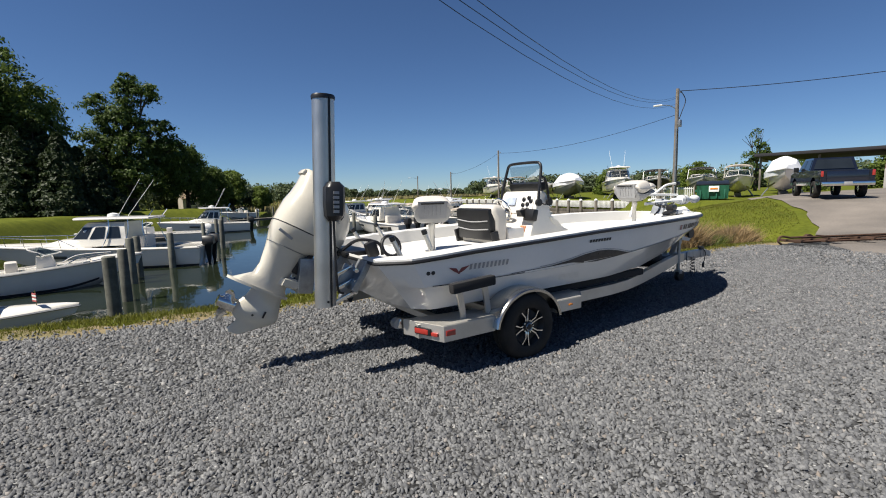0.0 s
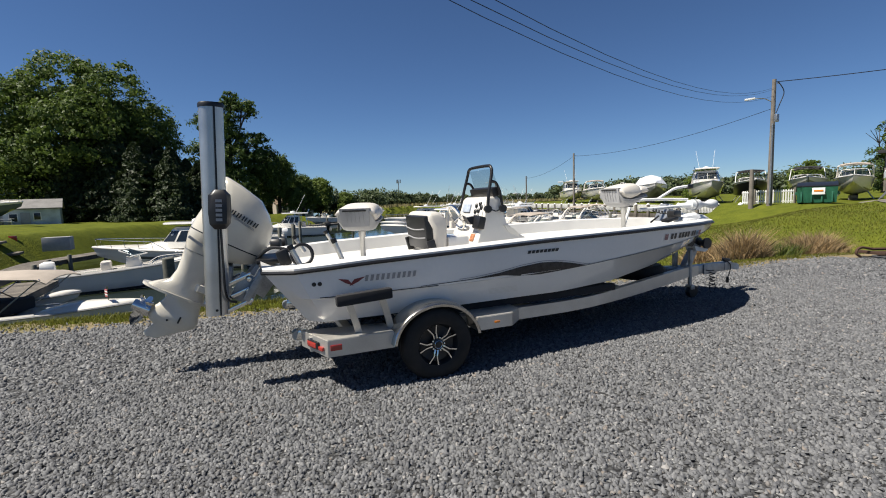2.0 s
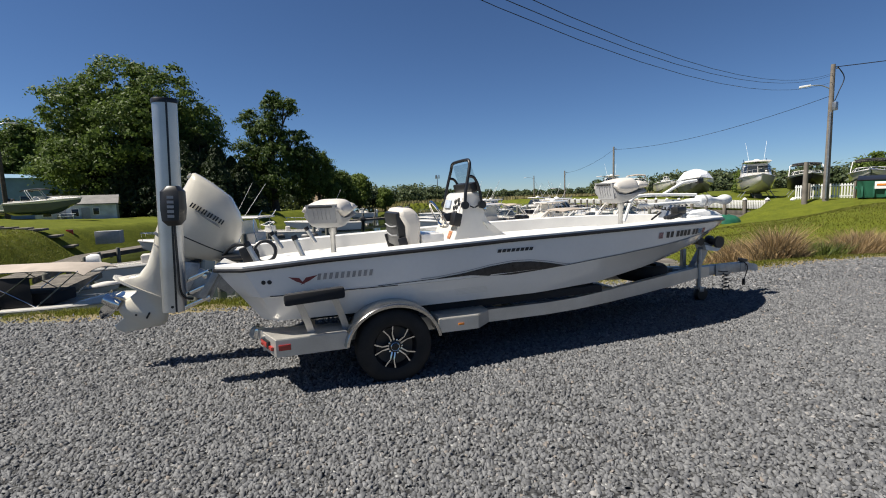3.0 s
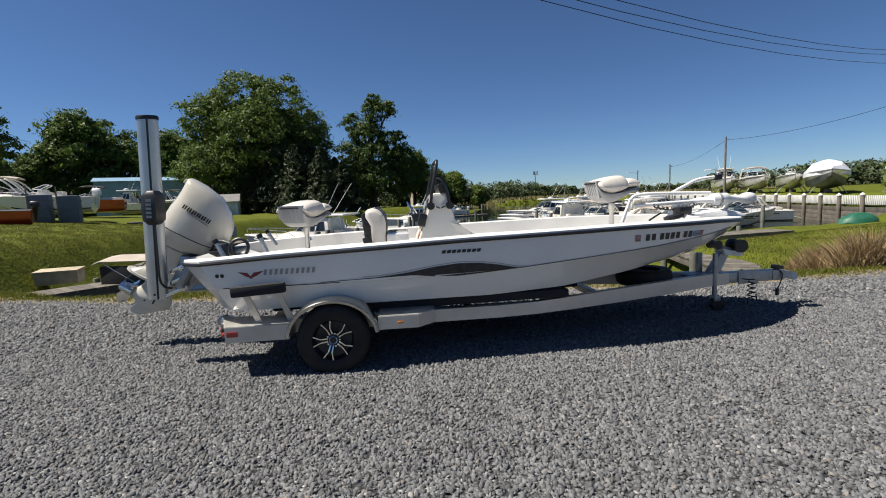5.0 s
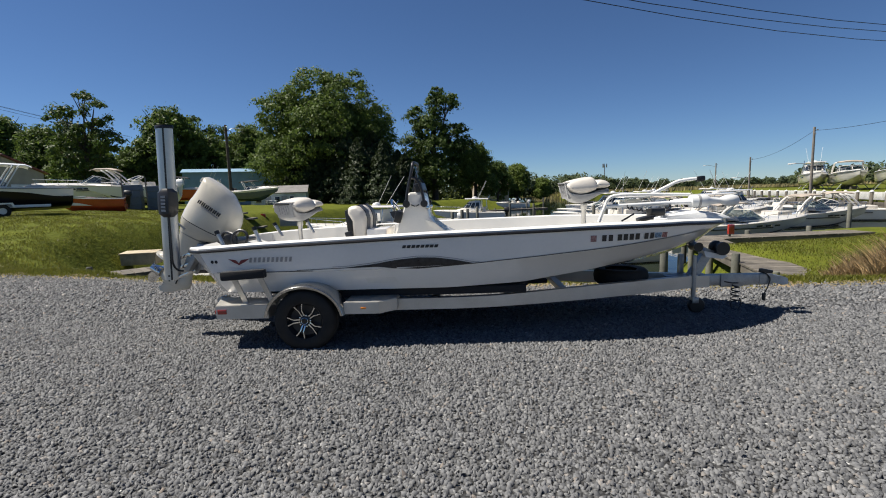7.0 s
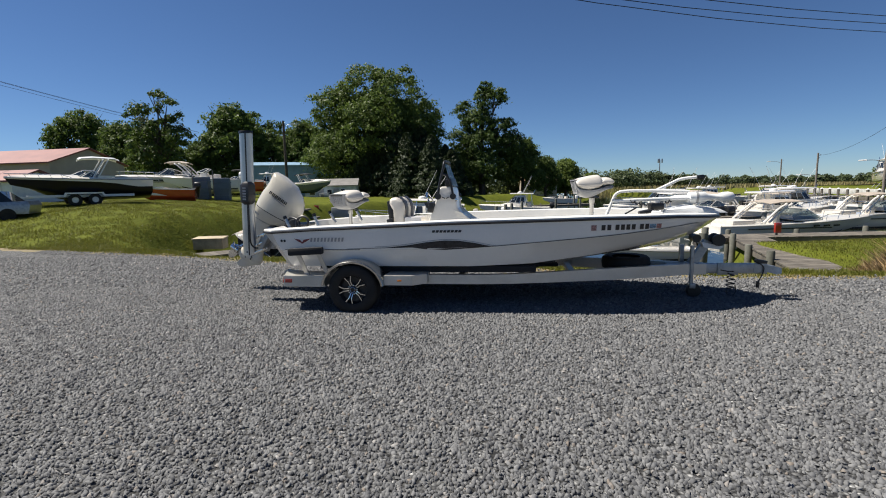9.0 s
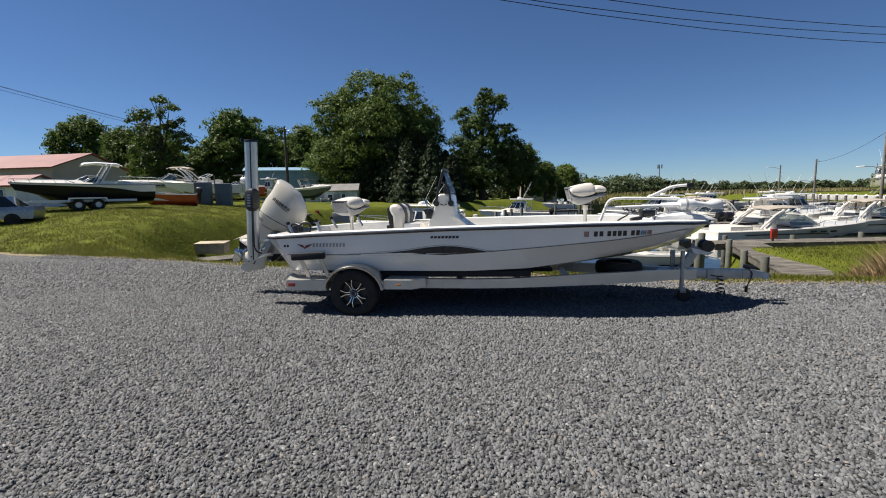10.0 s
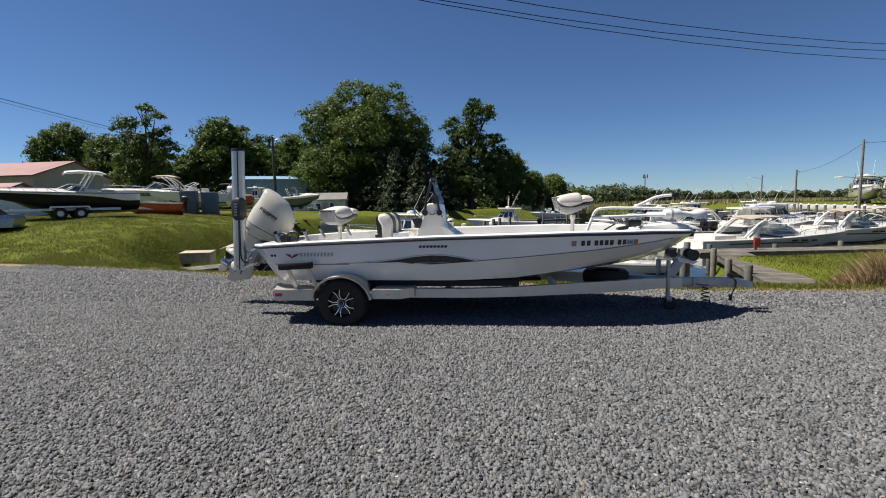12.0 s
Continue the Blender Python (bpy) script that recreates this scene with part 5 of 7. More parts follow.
OAK = [(0.0, 0, 0.42, 0.7, 0.2), (-0.1, 0, 0.62, 0.55, 0.13), (0.12, 0, 0.82, 0.34, 0.11), (-0.62, 0.1, 0.76, 0.3, 0.07), (0.62, -0.1, 0.86, 0.24, 0.055), (0.16, 0, 0.94, 0.2, 0.05), (0.65, 0, 0.58, 0.42, 0.1),
       (0.95, 0, 0.42, 0.42, 0.12), (-0.75, 0, 0.46, 0.4, 0.13), (0.9, 0.2, 0.24, 0.4, 0.12), (-0.7, -0.2, 0.25, 0.42, 0.12), (0.1, -0.3, 0.26, 0.6, 0.13)]
GAUNT = [(0, 0, 0.4, 0.6, 0.2), (-0.1, 0, 0.62, 0.6, 0.12), (0.4, 0, 0.8, 0.45, 0.1), (-0.65, 0.1, 0.82, 0.42, 0.07), (0.1, 0, 0.92, 0.3, 0.06), (0.7, 0, 0.58, 0.4, 0.09), (-0.6, 0, 0.48, 0.4, 0.1), (0.2, 0, 0.2, 0.8, 0.13)]
maple = stand(make_tree("maple_tree", "broad leafy green maple rising over a shed", 26.4, 15.2, LEAF, 3, n=90000, size=0.3, clump_r=1.05, lobes=MAPLE), -25.8, 87)
tall = stand(make_tree("oak_tree", "tall uneven dark green tree beside the creek", 24.0, 6.4, LEAFO, 11, n=36000, size=0.28, clump_r=0.8, lobes=OAK), -4.5, 95)
cedar = stand(make_tree("cedar_tree", "dark dense evergreen in front of the maple", 13.0, 5.2, LEAFD, 5, n=22000, size=0.32, conifer=True, group="evergreens"), -25, 80.5)
# the last three copies are added to cover and shade the creek-side lawn
for x, y, s, a in ((-19.8, 79.5, 1.1, 60), (-14.9, 80.5, 1.0, 130), (-10.7, 83, 0.75, 20), (-29.5, 83, 0.85, 200), (-22.6, 84, 1.22, 300), (-11.5, 72, 0.8, 40), (-16, 73.5, 0.85, 250), (-8.5, 76, 0.65, 110)):
    stand(copy_thing(cedar, Matrix()), x, y, s, a)
ash = stand(make_tree("ash_tree", "light green leafy tree on the far shore", 13.5, 5.0, LEAFL, 21, base=0.1, n=20000, size=0.3, clump_r=0.8), 17, 131)
for x, y, s, a in ((24, 128, 0.62, 90), (11, 128, 0.9, 200), (-7.5, 101, 0.95, 30), (-36, 98, 1.0, 10), (-11.5, 98, 0.8, 140)):
    stand(copy_thing(ash, Matrix()), x, y, s, a)
elm = stand(make_tree("elm_tree", "dark green spreading tree behind the boat yard", 18.5, 7.4, LEAF, 31, base=0.08, n=30000, size=0.28, clump_r=0.8), -59, 90, 1.28)
for x, y, s, a in ((-41, 103, 1.0, 160), (-63, 84, 0.75, 250), (-71.8, 74.8, 0.95, 33), (-70, 82, 0.7, 120), (-91, 84, 1.22, 200), (-46, 97.5, 1.1, 130), (-84, 74, 0.62, 280), (4.2, 99, 0.78, 15), (9.5, 104, 0.6, 95), (-104, 70, 1.0, 300), (-118, 80, 0.9, 45), (-60, 68, 0.8, 70), (-66, 76, 0.85, 20), (-52, 94, 0.95, 320), (-79, 82, 0.8, 170), (-31, 98, 0.8, 90), (-36.5, 99, 0.85, 210), (-92, 96, 0.8, 10)):
    stand(copy_thing(elm, Matrix()), x, y, s, a)
gaunt = stand(make_tree("gaunt_elm_tree", "tall sparse dark green tree behind the yard", 17.5, 5.2, LEAFO, 61, n=13000, size=0.26, clump_r=0.75, lobes=GAUNT), -54, 62)
stand(copy_thing(gaunt, Matrix()), -57, 97, 1.15, 190)
locust = stand(make_tree("locust_tree", "thin-crowned dark tree on the rise", 12.0, 3.8, LEAFO, 41, n=3600, size=0.24, clump_r=0.6, lobes=GAUNT), 82, 33, 0.85)
bush = stand(make_tree("shrub", "bright yellow-green round shrub in the boat yard", 4.2, 2.3, LEAFL, 51, base=0.0, n=7000, size=0.16, clump_r=0.4), -36, 63)
for x, y, s, a in ((60, 45, 1.1, 10), (75, 24, 1.3, 200), (90, 28, 1.5, 20), (96, 20, 1.5, 80), (88, 14, 1.4, 140), (70, 52, 1.3, 60), (80, 42, 1.5, 230)):
    stand(copy_thing(bush, Matrix()), x, y, s, a)


def woods(name, label, pts, count, seed, leaf, wide=1.0, gap=0.0):
    """A far belt of woodland, tree by tree; pts: x, y and height along the belt."""
    rng = np.random.default_rng(seed)
    ln = np.array([math.hypot(b[0] - a[0], b[1] - a[1]) for a, b in zip(pts, pts[1:])])
    cum = np.concatenate([[0], np.cumsum(ln)])
    s = np.sort(rng.random(count)) * ln.sum()
    s = s[np.sin(s / 9.0 + seed) + 0.6 * np.sin(s / 3.7) > -1.6 + gap]
    m, per = len(s), 560
    x, y, h = (np.interp(s, cum, [p[k] for p in pts]) for k in range(3))
    x, y = x + rng.normal(size=m) * 2.5, y + rng.normal(size=m) * 4
    h = h * rng.uniform(0.55, 1.08, m)
    rad = np.clip(h * rng.uniform(0.32, 0.55, m), 1.4, 5) * wide
    d = rng.normal(size=(m, per, 3)) + np.array([0, -0.3, 0.2])
    d /= np.linalg.norm(d, axis=2)[:, :, None]
    k = (0.35 + 0.68 * rng.random((m, per)) ** 0.6) * (1 + 0.16 * np.sin(d[:, :, 0] * 5 + s[:, None]) + 0.12 * np.sin(d[:, :, 2] * 7 + s[:, None] * 2))
    c = d * k[:, :, None] * np.stack([rad, rad, h * 0.5], 1)[:, None] + np.stack([x, y, h * 0.42 - 0.8], 1)[:, None]
    v, f = sprays(c.reshape(-1, 3), d.reshape(-1, 3), 0.62, rng)
    return tagged(raw(name, v, f, leaf), label, "woods", kind="stuff")


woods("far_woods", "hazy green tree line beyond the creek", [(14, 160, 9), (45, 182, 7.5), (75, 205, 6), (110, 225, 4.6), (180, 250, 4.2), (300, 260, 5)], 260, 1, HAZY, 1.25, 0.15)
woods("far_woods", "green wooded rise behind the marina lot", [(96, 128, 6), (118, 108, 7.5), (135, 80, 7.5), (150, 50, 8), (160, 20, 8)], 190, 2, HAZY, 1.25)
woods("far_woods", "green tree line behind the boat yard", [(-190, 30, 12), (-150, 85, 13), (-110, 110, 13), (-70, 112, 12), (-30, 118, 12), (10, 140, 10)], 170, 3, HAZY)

# pale marsh beyond the creek
mx_, my_ = np.meshgrid(np.linspace(49.5, 260, 60), np.linspace(84, 300, 60))
mz_ = height(mx_, my_) + 0.12
inner = (basin_distance(mx_, my_) > 1.0).ravel()
mfaces = [(j * 60 + i, j * 60 + i + 1, (j + 1) * 60 + i + 1, (j + 1) * 60 + i) for j in range(59) for i in range(59)]
mfaces = [q for q in mfaces if inner[list(q)].all()]
tagged(raw("marsh", np.stack([mx_, my_, mz_], -1).reshape(-1, 3), mfaces, MARSHLAND), "flat tan marsh beyond the creek", "marsh", kind="structure")

# marsh grass on the far shore
rng = np.random.default_rng(9)
q = rng.uniform((24, 100), (120, 190), (12000, 2))
q = q[basin_distance(q[:, 0], q[:, 1]) > 0.3]
n = len(q)
z, a, hgt, w = height(q[:, 0], q[:, 1]), rng.random(n) * 6.28, rng.uniform(0.5, 1.2, n), rng.uniform(0.15, 0.5, n)
mv = np.stack([np.stack([q[:, 0] - w * np.cos(a), q[:, 1] - w * np.sin(a), z - 0.3], 1), np.stack([q[:, 0] + w * np.cos(a), q[:, 1] + w * np.sin(a), z - 0.3], 1), np.stack([q[:, 0] + 0.2, q[:, 1], z + hgt], 1)], 1).reshape(-1, 3)
mf = np.arange(n * 3).reshape(-1, 3)
tagged(raw("marsh_grass", mv, mf, MARSH), "pale tan marsh grass on the far shore", "marsh grass", kind="stuff")

# ---- poles and wires ----
def pole(x, y, top, r, label, arm=None, m=None):
    t = thing("utility_pole", label, "utility pole", pose(x, y, ground_z(x, y) - 0.1), "utility poles")
    h = top - ground_z(x, y) + 0.1
    part("pole", tube(B(), [(0, 0, 0), (0, 0, h * 0.5), (0, 0, h)], [r, r * 0.85, r * 0.7], 10), m or POLE, t)
    if arm:
        ax, ay, z, col = arm
        p = part("lamp_arm", tube(B(), smooth_path([(0, 0, z - 0.4), (ax * 0.5, ay * 0.5, z), (ax, ay, z + 0.05)], 5), 0.035, 6), GALV, t)
        part("lamp_head", box(B(), (ax * 1.2, ay * 1.2, z + 0.05), (0.7, 0.28, 0.14), (0, 4, math.degrees(math.atan2(ay, ax))), 0.04), WPAINT, p, "white street lamp head")
    for k in range(2):
        part("insulator", tube(B(), [(0.16, (k - 0.5) * 0.3, h - 0.3 - k * 0.4), (0.3, (k - 0.5) * 0.3, h - 0.3 - k * 0.4)], 0.05, 6), GALV, t)
    return t, h


pa, ph = pole(37.08, 20.4, 10.1, 0.2, "weathered wooden utility pole with a street lamp", (-0.85, 1.0, 8.5, 0))
part("cable_riser", tube(B(), smooth_path([(0.15, -0.2, ph - 0.2), (0.5, -0.45, ph - 1.0), (0.3, -0.3, ph - 1.9), (0.12, -0.15, ph - 2.6)], 6), 0.035, 6), BLACK, pa)
part("transformer_box", box(B(), (0.0, -0.28, ph - 3.0), (0.3, 0.25, 0.6), None, 0.04), GALV, pa)
part("conduit", tube(B(), [(-0.18, -0.12, 0.2), (-0.16, -0.1, ph - 3.4)], 0.06, 8), GALV, pa)
pole(36.2, 21.3, 3.2, 0.2, "short weathered wooden stub post")
pole(39.83, 48.2, 7.28, 0.16, "wooden utility pole with a street lamp by the bulkhead", (-1.2, 0.9, 6.6, 0))
pole(45.28, 68.5, 5.3, 0.15, "distant wooden utility pole with a lamp", (-1.5, 0.8, 4.8, 0))
pole(62, 110, 6.2, 0.16, "far lamp pole with two arms", (-1.8, 0.8, 6.0, 0))
pole(-30.5, 58, 11.6, 0.24, "dark wooden utility pole in the yard", (1.2, 0.5, 10.4, 0), BARK)
tw = thing("radio_mast", "slim lattice mast above the far trees", "mast", pose(72.4, 234, -1))
part("mast", tube(B(), [(0, 0, 0), (0, 0, 13)], [0.35, 0.2], 6), GALV, tw)
for a in range(3):
    part("antenna_panel", box(B(), (1.0 * math.cos(a * 2.09), 1.0 * math.sin(a * 2.09), 12.8), (0.5, 0.5, 1.9), None, 0.05), GALV, tw)


def wire(a, b, sag, r=0.018, name="overhead_wire", label="thin black overhead power line between poles"):
    a, b = Vector(a), Vector(b)
    pts = [a.lerp(b, k / 24) - Vector((0, 0, sag * 4 * (k / 24) * (1 - k / 24))) for k in range(25)]
    return tagged(part(name, tube(B(), pts, r, 5), BLACK), label, "wire", "overhead wires")


wire((37.08, 20.4, 8.85), (-41.8, -12.43, 17.71), 6.61, 0.01)
wire((37.08, 20.4, 9.36), (-36.75, -11.62, 14.35), 5.62, 0.01)
wire((37.08, 20.4, 9.48), (-36.75, -11.9, 14.62), 5.62, 0.01)
for dz, dy in ((0.0, 0.0), (0.4, 0.1), (0.5, -0.25)):
    wire((-42, 8 + dy, 13.1 + dz * 0.7), (-47, 62, 10.8 + dz * 0.7), 0.3, 0.016)
wire((37.08, 20.4, 7.9), (39.83, 48.2, 6.9), 0.8)
wire((39.83, 48.2, 6.9), (45.28, 68.5, 4.9), 0.6)
wire((37.2, 20.3, 9.9), (62, 0.5, 12.6), 0.6, 0.03)

# ---- boats in the background ----
def boat_lines(L, Bm, fb):
    """Half breadth and sheer height along a hull, from 0 at the stern to 1 at the bow."""
    return (lambda f: Bm / 2 * (0.9 + 0.1 * min(1, f * 3)) * (1 - max(0, (f - 0.4) / 0.6) ** 2.4) + 0.02), (lambda f: fb * (0.9 + 0.36 * f ** 1.5))


def boat_hull(L, Bm, fb, draft, parent, hull, cockpit=0.44, band=None):
    """A planing hull with flared bow, open cockpit and crowned foredeck: stern at -L/2, waterline at z = 0."""
    hw, zs = boat_lines(L, Bm, fb)
    loops, deck, well = [], [], []
    fr = [i / 24 for i in range(25)]
    for f in fr:
        x, h, zr = -L / 2 + L * f, hw(f), zs(f)
        up = max(0, (f - 0.5) / 0.5)
        hc = h * (0.9 - 0.34 * f)
        zc = -0.02 + fb * 0.8 * up ** 2
        zk = -draft + (zr * 0.9 + draft) * up ** 2.6
        half = [(0, zk), (hc * 0.55, zk + (zc - zk) * 0.5), (hc, zc), (hc + 0.03, zc + 0.03), (hc + (h - hc) * 0.42, zc + (zr - zc) * 0.45), (hc + (h - hc) * 0.8, zc + (zr - zc) * 0.8), (h, zr)]
        lean = 0.5 * zr * up ** 3
        loops.append([(x + lean * b / max(zr, 0.1) - 0.12 * (1 - min(1, f * 8)) * b, -a, b) for a, b in reversed(half)] + [(x + lean * b / max(zr, 0.1) - 0.12 * (1 - min(1, f * 8)) * b, a, b) for a, b in half[1:]])
        xl = x + lean
        if f >= cockpit:
            crown = 0.16 * min(1, (f - cockpit) * 8) * (1 - f) ** 0.5 * 1.4
            deck.append([(xl, -h, zr), (xl, -h * 0.88, zr + 0.05), (xl, -h * 0.45, zr + 0.05 + crown), (xl, 0, zr + 0.05 + crown * 1.25), (xl, h * 0.45, zr + 0.05 + crown), (xl, h * 0.88, zr + 0.05), (xl, h, zr)])
        if f <= cockpit + 0.05:
            well.append([(x, -h, zr), (x, -h * 0.97, zr + 0.05), (x, -h * 0.84, zr + 0.05), (x, -h * 0.82, zr - 0.5), (x, h * 0.82, zr - 0.5), (x, h * 0.84, zr + 0.05), (x, h * 0.97, zr + 0.05), (x, h, zr)])
    hb = part("hull", loft(B(), loops), hull, parent, "", 45)
    if band:
        for sd in (0, 1):
            ed = []
            for f, lp in zip(fr, loops):
                p = [Vector(lp[k] if sd else lp[12 - k]) for k in range(4)]
                o = Vector((0, -0.014 if sd else 0.014, 0))
                w = interp(f, band)
                ed.append([p[0] + o, p[0].lerp(p[1], min(1, w * 3)) + o, p[1].lerp(p[2], min(1, max(0, w * 3 - 1))) + o if w > 0.33 else p[0].lerp(p[1], min(1, w * 3)) + o * 0.99])
            part("topside_band", loft(B(), ed, caps=False, closed=False), GEL, parent, "white upper band", 60)
    else:
        for sd in (0, 1):
            o = Vector((0, -0.012 if sd else 0.012, 0))
            part("boot_stripe", loft(B(), [[Vector(lp[3 if sd else 9]) + o, Vector(lp[3 if sd else 9]).lerp(Vector(lp[2 if sd else 10]), 0.25) + o] for lp in loops[:20]], caps=False, closed=False), STRIPE, parent)
    part("foredeck", loft(B(), deck, caps=False, closed=False), GELW, parent, "", 50)
    part("cockpit", loft(B(), well, caps=False, closed=False), GELW, parent, "", 30)
    part("transom_cap", box(B(), (-L / 2 + 0.04, 0, zs(0) - 0.1), (0.16, hw(0) * 1.9, 0.3), None, 0.04), GELW, parent)
    rub = [Vector(lp[0]) + Vector((0, -0.01, -0.03)) for lp in loops] + [Vector(lp[12]) + Vector((0, 0.01, -0.03)) for lp in reversed(loops)]
    part("rub_rail", tube(B(), rub, 0.032, 5), GREYPL, parent)
    return hb


def bow_rail(t, L, Bm, fb, f0=0.5, hgt=0.5):
    """Bright stanchions and rail round the foredeck."""
    hw, zs = boat_lines(L, Bm, fb)
    pts = []
    for f in np.linspace(f0, 0.97, 6):
        up = max(0, (f - 0.5) / 0.5)
        pts.append((-L / 2 + L * f + 0.5 * zs(f) * up ** 3, hw(f) * 0.9, zs(f)))
    for s in (-1, 1):
        for x, y, z in pts[1:]:
            part("stanchion", tube(B(), [(x, s * y, z), (x + 0.08, s * y, z + hgt)], 0.014, 5), CHROME, t)
        part("rail", tube(B(), [(pts[0][0], s * pts[0][1], pts[0][2])] + [(x + 0.08, s * y, z + hgt) for x, y, z in pts[1:]] + [(pts[-1][0] + 0.25, 0, pts[-1][2] + hgt)], 0.018, 6), CHROME, t, "bright bow rail")


def wrap_screen(t, L, Bm, z, x0, x1, hgt, m=None):
    """A raked wraparound windscreen in a pale frame; x0: its foot at the bow side, x1: where the wings end."""
    low = [(x1, -Bm * 0.41, z), (x0 - 0.55, -Bm * 0.36, z + 0.05), (x0, 0, z + 0.12), (x0 - 0.55, Bm * 0.36, z + 0.05), (x1, Bm * 0.41, z)]
    top = [(x1 - 0.1, -Bm * 0.38, z + hgt * 0.55), (x0 - 0.75 - hgt, -Bm * 0.31, z + hgt), (x0 - 0.35 - hgt, 0, z + hgt * 1.1), (x0 - 0.75 - hgt, Bm * 0.31, z + hgt), (x1 - 0.1, Bm * 0.38, z + hgt * 0.55)]
    w = part("windscreen", loft(B(), [smooth_path(low, 4), smooth_path(top, 4)], caps=False, closed=False), m or TINT, t, "tinted wraparound windscreen", 60)
    part("frame", tube(B(), smooth_path(top, 4), 0.03, 6), GEL, w)
    part("frame", tube(B(), smooth_path(low, 4), 0.03, 6), GEL, w)
    for a, b in zip(low[1:4], top[1:4]):
        part("mullion", tube(B(), [a, b], 0.024, 5), GEL, w)


def cabin(parent, x0, x1, w, z0, z1, rake0, rake1, windows=True, name="cabin"):
    rings = []
    for k in (0, 0.5, 0.86, 1.0):
        sh = 1 - 0.14 * k - (0.1 if k == 1 else 0)
        a, b, z = x0 + rake0 * k, x1 - rake1 * k, z0 + (z1 - z0) * k
        rings.append([(a, -w * sh, z), (a + (b - a) * 0.6, -w * sh * 0.97, z), (b - 0.1 * (b - a), -w * sh * 0.72, z), (b, 0, z), (b - 0.1 * (b - a), w * sh * 0.72, z), (a + (b - a) * 0.6, w * sh * 0.97, z), (a, w * sh, z)])
    c = part(name, loft(B(), rings), GELW, parent, "", 40)
    if windows:
        def at(f, k, s):
            a, b = x0 + rake0 * k, x1 - rake1 * k
            y = w * (1 - 0.14 * k) * (1 - 0.03 * f / 0.6 if f < 0.6 else 0.97 - 0.25 * (f - 0.6) / 0.3)
            return (a + (b - a) * f, s * (y + 0.014), z0 + (z1 - z0) * k)
        for s in (-1, 1):
            for f0, f1 in ((0.08, 0.32), (0.35, 0.58), (0.62, 0.88)):
                bm = B()
                bm.faces.new([bm.verts.new(p) for p in (at(f0, 0.32, s), at(f1, 0.32, s), at(f1, 0.82, s), at(f0 + 0.03, 0.82, s))])
                part("window", bm, DGLASS, c)
            bm = B()
            bm.faces.new([bm.verts.new(p) for p in (at(0.9, 0.3, s), (x1 - rake1 * 0.3 + 0.02, s * 0.02, z0 + (z1 - z0) * 0.3), (x1 - rake1 * 0.82 + 0.02, s * 0.02, z0 + (z1 - z0) * 0.82), at(0.9, 0.82, s))])
            part("windscreen", bm, DGLASS, c)
    return c


def outboard(parent, x, z, s=1.0, m=None, y=0.0):
    o = part("outboard", loft(B(), [[(x + a * s, y + b * s, z + h * s) for a, b in ((-w, -w * 0.7), (w * 0.8, -w * 0.7), (w * 0.8, w * 0.7), (-w, w * 0.7))] for h, w in ((0.75, 0.14), (0.68, 0.27), (0.3, 0.3), (0.2, 0.18), (-0.5, 0.1), (-0.75, 0.05))]), m or BLACK, parent, "", 50)
    return o


def pipe_frame(parent, pts, r=0.022, m=None):
    return part("rail", tube(B(), smooth_path(pts, 4), r, 6), m or CHROME, parent)


